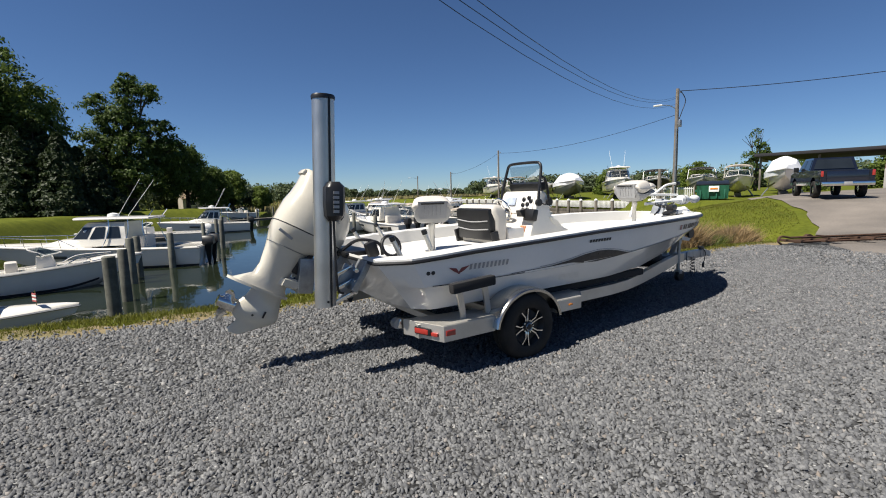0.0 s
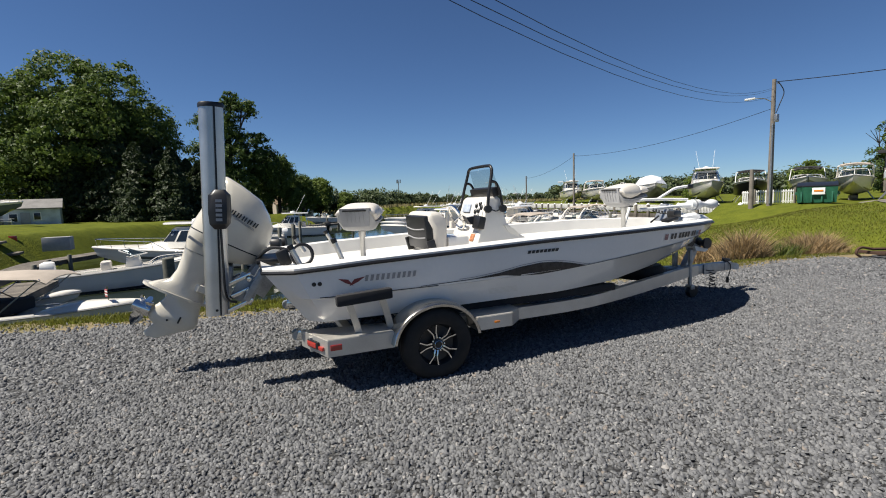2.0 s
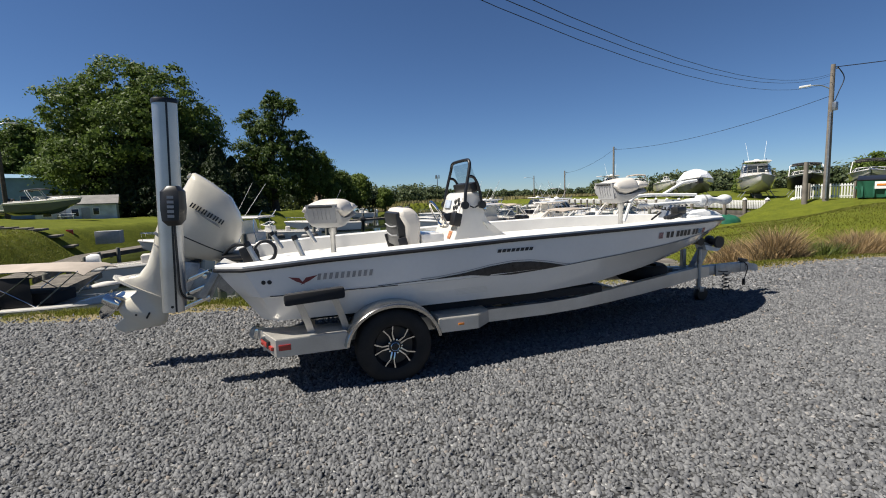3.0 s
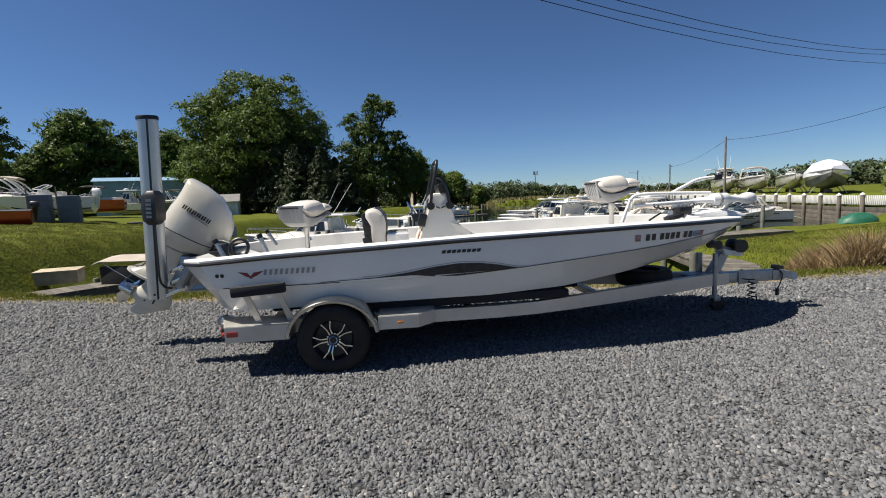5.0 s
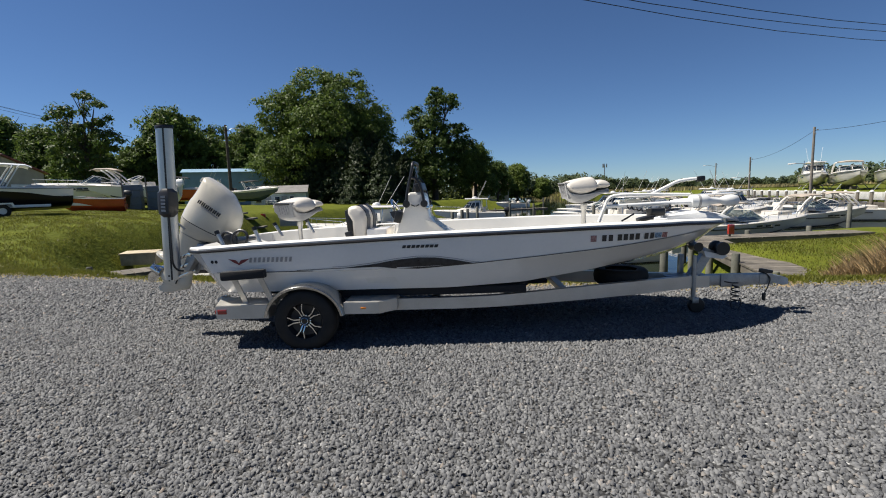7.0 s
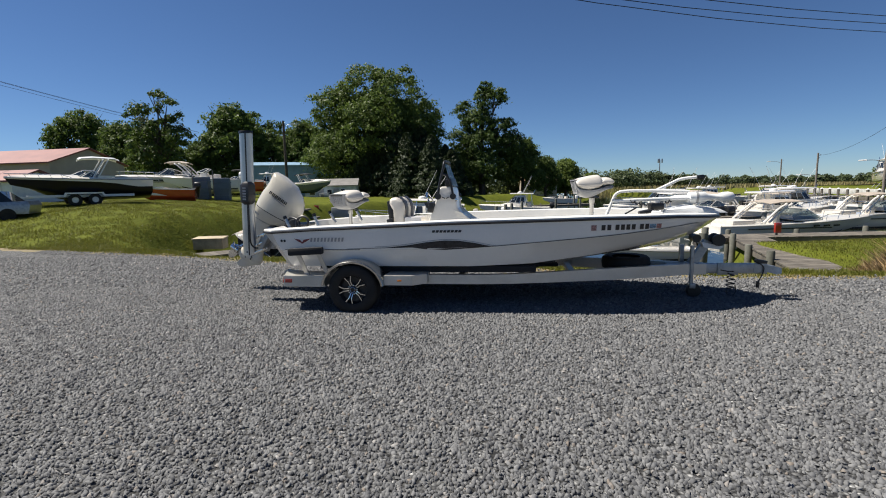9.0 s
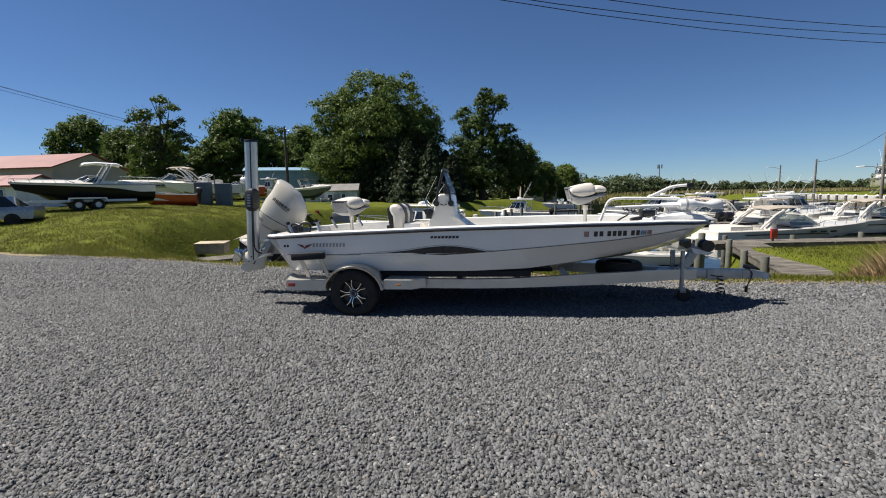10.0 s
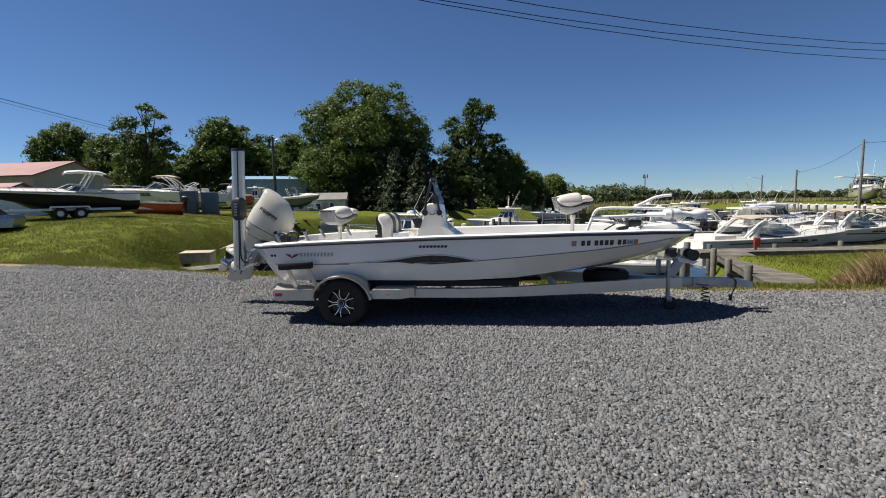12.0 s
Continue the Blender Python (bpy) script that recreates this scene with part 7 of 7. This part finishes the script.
# ---- bulkhead, fence, docks ----
def post(name, label, x, y, z0, z1, r, cap=None, category="post", group="", m=None):
    t = thing(name, label, category, pose(x, y, z0), group)
    h = z1 - z0
    part("shaft", spin(B(), [(0.01, 0), (r, 0), (r, h * 0.5), (r * 0.94, h - 0.03), (r * 0.8, h), (0.01, h)], (0, 0, 0), "z", 12), m or PILE, t)
    if cap:
        part("cap", spin(B(), [(r * 1.15, h - 0.02), (r * 1.15, h + 0.06), (0.02, h + 0.2)], (0, 0, 0), "z", 8), cap, t, "white pointed cap")
    return t


WALL = [(37.0, 22.6), (38.2, 31.8), (41.2, 43.5), (44.0, 54.5), (46.6, 74.0)]
wall = thing("bulkhead", "weathered timber bulkhead with white picket panels", "bulkhead", pose(0, 0, 0), kind="structure")
for (ax, ay), (bx, by) in zip(WALL, WALL[1:]):
    ln = math.hypot(bx - ax, by - ay)
    ang = math.degrees(math.atan2(by - ay, bx - ax))
    for k in range(5):
        part("plank", box(B(), ((ax + bx) / 2, (ay + by) / 2, -2.35 + k * 0.38), (ln, 0.1 + 0.02 * (k % 2), 0.36), (0, 0, ang), 0.01), WOOD, wall)
    for z in (-0.32, 0.16):
        part("fence_rail", box(B(), ((ax + bx) / 2, (ay + by) / 2, z), (ln, 0.05, 0.09), (0, 0, ang), 0.005), WPAINT, wall)
    n = int(ln / 0.17)
    pv, pf = [], []
    ux, uy = (bx - ax) / ln, (by - ay) / ln
    for i in range(n):
        f = (i + 0.5) / n
        px, py, j = ax + (bx - ax) * f + uy * -0.07, ay + (by - ay) * f + ux * 0.07, len(pv)
        for dz in (-0.45, 0.3):
            pv += [(px + ux * u - uy * w, py + uy * u + ux * w, dz) for u, w in ((-0.055, -0.012), (0.055, -0.012), (0.055, 0.012), (-0.055, 0.012))]
        pf += [(j, j + 1, j + 5, j + 4), (j + 1, j + 2, j + 6, j + 5), (j + 2, j + 3, j + 7, j + 6), (j + 3, j, j + 4, j + 7), (j + 4, j + 5, j + 6, j + 7)]
    # the pickets' shade is in their paint colour, greyer than the white rails
    pk = raw("pickets", pv, pf, WSHADE, wall)
    tagged(pk, kind="stuff")
    m = max(2, int(ln / 2.15))
    for i in range(m):
        f = i / m
        post("fence_post", "square timber bulkhead post with a white cap", ax + (bx - ax) * f - 0.18, ay + (by - ay) * f, -2.6, 0.42 - 0.004 * ay, 0.16, WPAINT, "post", "bulkhead posts", WOOD)


def picket_fence(pts):
    t = thing("picket_fence", "white picket fence along the lot", "fence", pose(0, 0, 0))
    for (ax, ay), (bx, by) in zip(pts, pts[1:]):
        ln = math.hypot(bx - ax, by - ay)
        ang = math.degrees(math.atan2(by - ay, bx - ax))
        z = ground_z((ax + bx) / 2, (ay + by) / 2)
        for dz in (0.2, 1.0):
            part("rail", box(B(), ((ax + bx) / 2, (ay + by) / 2, z + dz), (ln, 0.05, 0.09), (0, 0, ang), 0.004), WPAINT, t)
        for i in range(int(ln / 0.16)):
            f = (i + 0.5) / int(ln / 0.16)
            part("picket", box(B(), (ax + (bx - ax) * f, ay + (by - ay) * f, z + 0.6), (0.09, 0.025, 1.1), (0, 0, ang)), WPAINT, t)
        part("post", box(B(), (bx, by, z + 0.6), (0.14, 0.14, 1.35), None, 0.02), WOOD, t)


picket_fence([(37.0, 22.6), (37.1, 21.6), (38.6, 19.4)])


def dock(label, pts, w, z, posts, side=1, step=0.3):
    """A plank walkway along points with piles along one side."""
    t = thing("dock", label, "dock", pose(0, 0, 0))
    for (ax, ay), (bx, by) in zip(pts, pts[1:]):
        ln = math.hypot(bx - ax, by - ay)
        ux, uy = (bx - ax) / ln, (by - ay) / ln
        ang = math.degrees(math.atan2(uy, ux))
        n = int(ln / step)
        za, zb = z
        for i in range(n):
            f = (i + 0.5) / n
            part("plank", box(B(), (ax + ux * ln * f, ay + uy * ln * f, za), (step - 0.015, w, 0.05), (0, 0, ang + random.uniform(-0.8, 0.8))), WOOD, t)
        for s in (-1, 1):
            part("stringer", box(B(), ((ax + bx) / 2 - uy * s * w * 0.45, (ay + by) / 2 + ux * s * w * 0.45, za - 0.15), (ln, 0.08, 0.22), (0, 0, ang), 0.005), WOOD, t)
        m = max(1, int(ln / posts))
        for i in range(m):
            f = (i + 0.4) / m
            px, py = ax + ux * ln * f - uy * side * w * 0.56, ay + uy * ln * f + ux * side * w * 0.56
            post("dock_pile", "short round timber dock pile", px, py, -2.9, za + random.uniform(0.14, 0.3), 0.12, None, "pile", "dock piles")
    return t


dock("weathered plank dock along the west bank", [(-13.6, 11.4), (-9.6, 15.6), (-9.9, 20)], 1.5, (-1.15, -1.15), 2.0, 1)
dock("curving shore dock below the lawn", [(-12.4, 20), (-13.2, 30), (-11.0, 36), (-2, 38.5)], 1.5, (-1.2, -1.2), 2.2, -1)
dock("plank walkway leading to the slips", [(9.7, 5.3), (11.0, 10.8), (12.2, 16.0)], 1.35, (-0.74, -0.74), 2.6, 1)
dock("long finger pier in the marina", [(14, 32.8), (30, 36.5)], 1.4, (-1.2, -1.2), 2.5, 1, 0.45)
dock("finger pier beside the berthed boats", [(11.0, 16.6), (20.5, 17.9)], 1.4, (-0.84, -0.84), 2.4, 1, 0.3)
dock("far pier on the opposite shore", [(3.5, 62), (14, 66)], 1.4, (-1.3, -1.3), 2.2, 1, 0.5)
for x, y, top, r in ((-4.2, 13.9, 0.05, 0.19), (-3.97, 17.2, -0.05, 0.17), (-3.83, 21.4, 0.05, 0.17), (-3.6, 23.4, 0.0, 0.16), (-2.1, 25.7, -0.1, 0.17), (0.6, 37, -0.2, 0.15), (2, 41, -0.1, 0.15), (3.1, 46, -0.1, 0.15), (1.5, 34, 0.1, 0.15), (12.5, 31, 0.0, 0.16), (13.5, 38, 0.0, 0.16), (17.5, 44, 0.1, 0.16), (24, 45, 0.1, 0.16), (22.5, 51, 0.1, 0.16), (29, 52, 0.1, 0.16), (8, 60, -0.3, 0.15), (11, 58, -0.3, 0.15), (30, 30.5, -0.2, 0.15), (10.4, 15.6, -0.3, 0.15), (9.4, 13.2, -0.3, 0.15), (13, 80, -0.2, 0.15), (17, 86, -0.2, 0.15)):
    post("mooring_pile", "tall grey-green timber mooring pile in the water", x, y, -3.2, top, r, None, "pile", "mooring piles")
crate = thing("dock_box", "pale timber dock box with a sloped lid", "box", pose(-13.0, 15.3, -1.15, 0, 0, 12))
part("body", box(B(), (0, 0, 0.27), (1.45, 0.7, 0.52), None, 0.02), mat("pale_plywood", (0.46, 0.38, 0.25), 0.7, scale=3, fine=30), crate)
part("lid", box(B(), (0, 0, 0.555), (1.52, 0.78, 0.05), (4, 0, 0), 0.01), mat("plywood_lid", (0.52, 0.43, 0.29), 0.7, scale=3, fine=30), crate)
eb = thing("extinguisher_box", "small red extinguisher box on a dock post", "box", pose(14.0, 17.1, -0.82) @ Matrix.Scale(0.75, 4))
part("post", box(B(), (0, 0, 0.3), (0.12, 0.12, 0.7), None, 0.01), WOOD, eb)
part("cabinet", box(B(), (0, -0.12, 0.45), (0.34, 0.2, 0.6), None, 0.03), RED, eb, "red cabinet")
tarp = thing("tarp_pile", "heap of dark green tarpaulin below the bulkhead", "tarp", pose(30.5, 23.0, ground_z(30.5, 23.0)))
part("heap", loft(B(), [[(1.3 * k * math.cos(a) * (1 + 0.12 * math.sin(3 * a)), 0.8 * k * math.sin(a), z + 0.05 * math.sin(4 * a)) for a in np.linspace(0, 2 * math.pi, 18, endpoint=False)] for k, z in ((1, -0.1), (0.92, 0.2), (0.6, 0.45), (0.2, 0.55))]), GREENB, tarp)
fp = thing("fuel_pump", "dark fuel pump cabinet beside a red post", "fuel pump", pose(-14.2, 36.5, -1.0))
part("cabinet", box(B(), (0, 0, 0.5), (1.6, 0.9, 0.95), None, 0.04), GREYPL, fp)
part("post", box(B(), (-2.4, 0, 0.6), (0.25, 0.25, 1.2), None, 0.02), WOOD, fp)
part("sign", box(B(), (-2.4, -0.15, 0.9), (0.45, 0.05, 0.6), None, 0.01), RED, fp, "red extinguisher box")
st = thing("garden_steps", "timber steps down the grass bank", "steps", pose(-16.6, 33, 0, 0, 0, 10))
for k in range(6):
    zz = ground_z(-16.6 - 2.6 + k * 0.75, 33)
    part("tread", box(B(), (-2.6 + k * 0.75, 0, zz + 0.1), (0.7, 1.6, 0.14), None, 0.01), WOOD, st)
pt = thing("picnic_table", "white picnic table before the shed", "table", pose(-28.4, 66.2, ground_z(-28.4, 66.2), 0, 0, 18))
part("tabletop", box(B(), (0, 0, 0.75), (1.8, 0.75, 0.06), None, 0.01), WPAINT, pt)
for s in (-1, 1):
    part("bench", box(B(), (0, s * 0.65, 0.45), (1.8, 0.25, 0.05), None, 0.01), WPAINT, pt)
    part("leg_frame", box(B(), (s * 0.65, 0, 0.37), (0.08, 1.3, 0.72), None, 0.01), WPAINT, pt)

# ---- dumpster, truck, implement ----
du = thing("dumpster", "green steel dumpster with a pale sign", "dumpster", pose(38.3, 17.7, ground_z(38.3, 17.7), 0, 0, -62))
part("body", loft(B(), [[(-1.15, -0.85, 0.1), (1.15, -0.85, 0.1), (1.15, 0.85, 0.1), (-1.15, 0.85, 0.1)], [(-1.2, -1.0, 1.25), (1.2, -1.0, 1.25), (1.2, 0.85, 1.55), (-1.2, 0.85, 1.55)]]), GREENB, du)
part("lid", box(B(), (0, -0.05, 1.46), (2.44, 1.95, 0.06), (9, 0, 0), 0.01), BLACK, du)
for x in (-0.9, -0.3, 0.3, 0.9):
    part("rib", box(B(), (x, -0.93, 0.7), (0.1, 0.1, 1.1), (-7, 0, 0), 0.01), GREENB, du)
part("sign", box(B(), (0.1, -1.03, 0.95), (0.75, 0.03, 0.5), (-7, 0, 0), 0.005), WPAINT, du)
part("sign_bar", box(B(), (0.1, -1.05, 0.98), (0.55, 0.03, 0.14), (-7, 0, 0), 0.005), AMBER, du)
for s in (-1, 1):
    part("fork_pocket", box(B(), (s * 1.24, -0.1, 0.8), (0.12, 1.4, 0.2), None, 0.01), GREENB, du)


def pickup(at):
    t = thing("pickup_truck", "dark navy crew-cab pickup truck parked on the drive", "truck", at)
    bm = B()
    # x forward; body sides as one outline, cut for the wheels
    side = [(-3.0, 0.62), (-3.02, 1.28), (-0.95, 1.33), (-0.9, 1.34), (2.05, 1.3), (2.9, 1.18), (2.98, 0.95), (2.98, 0.6), (2.42, 0.58), (2.36, 0.82), (2.1, 0.98), (1.78, 0.98), (1.52, 0.82), (1.46, 0.58), (-1.32, 0.58), (-1.38, 0.82), (-1.62, 0.98), (-1.96, 0.98), (-2.2, 0.82), (-2.28, 0.6)]
    prism(bm, side, -0.98, 0.98)
    part("body", bm, TRUCKP, t, "dark navy body")
    c = part("cab", loft(B(), [[(-0.95, y, 1.3) for y in (-0.95, 0.95)] + [(1.55, 0.95, 1.28), (1.55, -0.95, 1.28)], [(-0.8, y, 1.95) for y in (-0.78, 0.78)] + [(0.75, 0.78, 1.97), (0.75, -0.78, 1.97)]]), TRUCKP, t)
    for s in (-1, 1):
        for x0, x1, u0, u1 in ((-0.8, 0.15, -0.68, 0.1), (0.25, 1.3, 0.2, 0.66)):
            bm = B()
            bm.faces.new([bm.verts.new(p) for p in ((x0, s * 0.945, 1.38), (x1, s * 0.945, 1.38), (u1, s * 0.815, 1.88), (u0, s * 0.815, 1.88))])
            part("side_window", bm, DGLASS, c)
        for x in (-1.8, 1.94):
            w = part("wheel", spin(B(), [(0.22, -0.13), (0.36, -0.14), (0.405, -0.1), (0.405, 0.1), (0.36, 0.14), (0.22, 0.13)], (x, s * 0.86, 0.405), "y", 28, False), RUBBER, t, "", 50)
            part("rim", spin(B(), [(0.02, -0.1), (0.1, -0.12), (0.225, -0.09), (0.225, 0.09), (0.1, 0.12), (0.02, 0.1)], (x, s * 0.86, 0.405), "y", 20), CHROME, w)
        part("tail_lamp", box(B(), (-3.0, s * 0.92, 1.13), (0.07, 0.11, 0.26), None, 0.02), RED, t, "red tail lamp")
        part("mirror", box(B(), (1.1, s * 1.1, 1.42), (0.12, 0.22, 0.26), None, 0.03), BLACK, t)
        part("door_handle", box(B(), (0.0, s * 0.985, 1.16), (0.2, 0.03, 0.04), None, 0.01), CHROME, t)
    bm = B()
    bm.faces.new([bm.verts.new(p) for p in ((-0.965, -0.8, 1.4), (-0.965, 0.8, 1.4), (-0.85, 0.66, 1.88), (-0.85, -0.66, 1.88))])
    part("rear_window", bm, DGLASS, c)
    part("bumper", box(B(), (-3.12, 0, 0.66), (0.2, 1.9, 0.2), None, 0.04), CHROME, t, "chrome rear bumper")
    part("tailgate", box(B(), (-3.03, 0, 1.0), (0.05, 1.5, 0.5), None, 0.02), TRUCKP, t)
    part("plate_bar", box(B(), (-3.225, 0.0, 0.68), (0.01, 0.3, 0.13), None, 0.003), GREYPL, t)
    return t


pickup(pose(26.5, 6.0, ground_z(26.5, 6.0) + 0.02, 0, 0, 31))
im = thing("boat_hoist_frame", "rusty folded steel implement lying on the drive", "implement", pose(12.0, 1.7, ground_z(12.0, 1.7) + 0.02, 0, 0, -28))
RUST = mat("rusty_steel", (0.1, 0.055, 0.035), 0.8, 0.3, var=0.2, scale=6, fine=60, bump=0.3, depth=0.004)
for y, z in ((-0.15, 0.1), (0.18, 0.1), (0.0, 0.2)):
    part("bar", tube(B(), [(-0.6, y, z), (2.6, y * 1.6, z)], 0.035, 6), RUST, im)
for x in (-0.6, 0.1, 0.6, 1.5):
    part("cross_bar", box(B(), (x, 0, 0.12), (0.1, 0.6, 0.07), (0, 0, 20 * math.sin(x * 9)), 0.01), RUST, im)
part("hook", tube(B(), smooth_path([(-0.6, 0, 0.2), (-0.85, 0.02, 0.24), (-0.95, 0.0, 0.12), (-0.85, 0, 0.03)], 4), 0.03, 6), RUST, im)
part("wheel", spin(B(), [(0.02, -0.05), (0.12, -0.05), (0.12, 0.05), (0.02, 0.05)], (0.2, 0.3, 0.13), "y", 16), RUST, im)

# ---- reeds, grass, loose stones ----
def blades(name, label, spots, hmin, hmax, w, material, category, seed, lean=0.35, dome=False):
    """Grass or reeds; dome: tallest in the middle of the clump."""
    rng = np.random.default_rng(seed)
    n = len(spots)
    p = np.array(spots)
    a, h = rng.random(n) * 6.28, rng.uniform(hmin, hmax, n)
    if dome:
        q = (p[:, :2] - p[:, :2].mean(0)) / p[:, :2].std(0)
        h = h * np.clip(1.5 - 0.28 * (q ** 2).sum(1), 0.35, 1.5)
    ln = rng.normal(size=(n, 2)) * (lean * h)[:, None]
    dx, dy = np.cos(a) * w, np.sin(a) * w
    v = np.empty((n, 5, 3))
    v[:, 0] = p + np.stack([-dx, -dy, np.full(n, -0.03)], 1)
    v[:, 1] = p + np.stack([dx, dy, np.full(n, -0.03)], 1)
    m = p + np.stack([ln[:, 0] * 0.4, ln[:, 1] * 0.4, h * 0.6], 1)
    v[:, 2] = m + np.stack([dx, dy, h * 0], 1) * 0.8
    v[:, 3] = m - np.stack([dx, dy, h * 0], 1) * 0.8
    v[:, 4] = p + np.stack([ln[:, 0], ln[:, 1], h], 1)
    i = np.arange(n) * 5
    f = np.concatenate([np.stack([i, i + 1, i + 2], 1), np.stack([i, i + 2, i + 3], 1), np.stack([i + 3, i + 2, i + 4], 1)])
    return tagged(raw(name, v.reshape(-1, 3), f, material), label, category, kind="stuff")


rng = np.random.default_rng(77)
def clump(cx, cy, rx, ry, n):
    r, a = np.sqrt(rng.random(n)), rng.random(n) * 6.28
    x, y = cx + rx * r * np.cos(a), cy + ry * r * np.sin(a)
    return np.column_stack([x, y, height(x, y)])


blades("reed_clump", "tawny dry reed clump on the bank", clump(11.0, 5.5, 1.3, 0.8, 5200), 0.25, 0.62, 0.012, REED, "reeds", 1, 0.45, True)
blades("reed_clump", "tawny dry reed clump beside the drive", clump(14.0, 4.7, 1.4, 0.8, 5200), 0.28, 0.66, 0.012, REED, "reeds", 2, 0.45, True)
blades("reed_clump", "tawny dry reeds by the walkway", clump(9.9, 3.9, 0.75, 0.5, 2600), 0.3, 0.7, 0.011, REED, "reeds", 3, 0.45, True)
blades("green_shoots", "green shoots between the reed clumps", clump(12.5, 4.9, 0.9, 0.6, 1800), 0.3, 0.7, 0.014, REEDG, "plants", 4, 0.4)
gx = rng.uniform(-14, 12, 75000)
gy = pad_edge(gx) + 0.12 + np.abs(rng.normal(size=75000)) * 1.8
k = (gy < 9) & (basin_distance(gx, gy) > 0.2)
sp = np.column_stack([gx[k], gy[k]])
blades("bank_grass", "rough green grass along the bank", np.column_stack([sp, uneven(sp[:, 0], sp[:, 1])]), 0.025, 0.085, 0.006, BLADE, "grass", 5, 0.6)
spots = rng.uniform((-36, 6), (-11, 32), (210000, 2))
tuft = np.sin(spots[:, 0] * 4.1 + 2 * np.sin(spots[:, 1] * 1.3)) + np.sin(spots[:, 1] * 3.7 + 2 * np.sin(spots[:, 0] * 1.7))
k = (spots[:, 1] > pad_edge(spots[:, 0]) + 0.4) & (basin_distance(spots[:, 0], spots[:, 1]) > 1.2) & (tuft + rng.normal(size=len(spots)) * 0.9 > -1.0)
sp = spots[k]
blades("slope_grass", "mown grass on the yard slope", np.column_stack([sp, uneven(sp[:, 0], sp[:, 1])]), 0.03, 0.085, 0.011, BLADE, "grass", 6, 0.9)
spots = rng.uniform((8, 4), (24, 20), (60000, 2))
k = (spots[:, 1] > pad_edge(spots[:, 0]) + 1.0) & (basin_distance(spots[:, 0], spots[:, 1]) > 0.8) & (spots[:, 1] > drive_edge(spots[:, 0]) + 0.4)
sp = spots[k]
blades("lawn_grass", "mown lawn by the walkway", np.column_stack([sp, uneven(sp[:, 0], sp[:, 1])]), 0.03, 0.075, 0.009, BLADE, "grass", 7, 0.7)

# split stone chips over the lot, closest together where one walks
def chips(name, label, cx, cy, smin, smax, seed):
    rng = np.random.default_rng(seed)
    n = len(cx)
    s = rng.uniform(smin, smax, n)
    base = np.array([(1, 0.1, -0.25), (0.1, 0.75, -0.25), (-1, 0.15, -0.25), (-0.2, -0.7, -0.25), (0.7, -0.25, 0.42), (0.25, 0.5, 0.5), (-0.75, -0.05, 0.42)])
    faces = np.array([(4, 5, 6), (0, 1, 5), (0, 5, 4), (1, 2, 6), (1, 6, 5), (2, 3, 6), (3, 4, 6), (3, 0, 4)])
    v = base[None] * (1 + rng.uniform(-0.4, 0.4, (n, 7, 3))) * np.stack([s, s * rng.uniform(0.7, 1.15, n), s * rng.uniform(0.8, 1.5, n)], 1)[:, None]
    tx, ty, a = rng.normal(size=n) * 0.42, rng.normal(size=n) * 0.42, rng.random(n) * 6.28
    v[:, :, 2] += v[:, :, 0] * tx[:, None] + v[:, :, 1] * ty[:, None]
    ca, sa = np.cos(a)[:, None], np.sin(a)[:, None]
    x, y = v[:, :, 0] * ca - v[:, :, 1] * sa + cx[:, None], v[:, :, 0] * sa + v[:, :, 1] * ca + cy[:, None]
    v = np.stack([x, y, v[:, :, 2] + 0.034], -1).reshape(-1, 3)
    return tagged(raw(name, v, (faces[None] + (np.arange(n) * 7)[:, None, None]).reshape(-1, 3), STONE), label, "gravel", kind="stuff")


chips("stone_chips", "angular split grey stone chips covering the lot", rng.uniform(-6.2, 8.2, 165000), rng.uniform(-4.6, 1.3, 165000), 0.0095, 0.0235, 21)
fx, fy = rng.uniform(-13, 11, 90000), rng.uniform(-3, 4.8, 90000)
k = (fy < pad_edge(fx) - 0.1) & ((fy > 1.3) | (fx < -6.2) | (fx > 8.2))
chips("stone_chips", "angular grey stone chips towards the lot's edge", fx[k], fy[k], 0.014, 0.032, 22)
ex = rng.uniform(-12, 11, 5000)
chips("stone_chips", "stray stone chips kicked into the verge", ex, pad_edge(ex) - 0.15 + rng.normal(size=5000) * 0.18, 0.012, 0.026, 23)
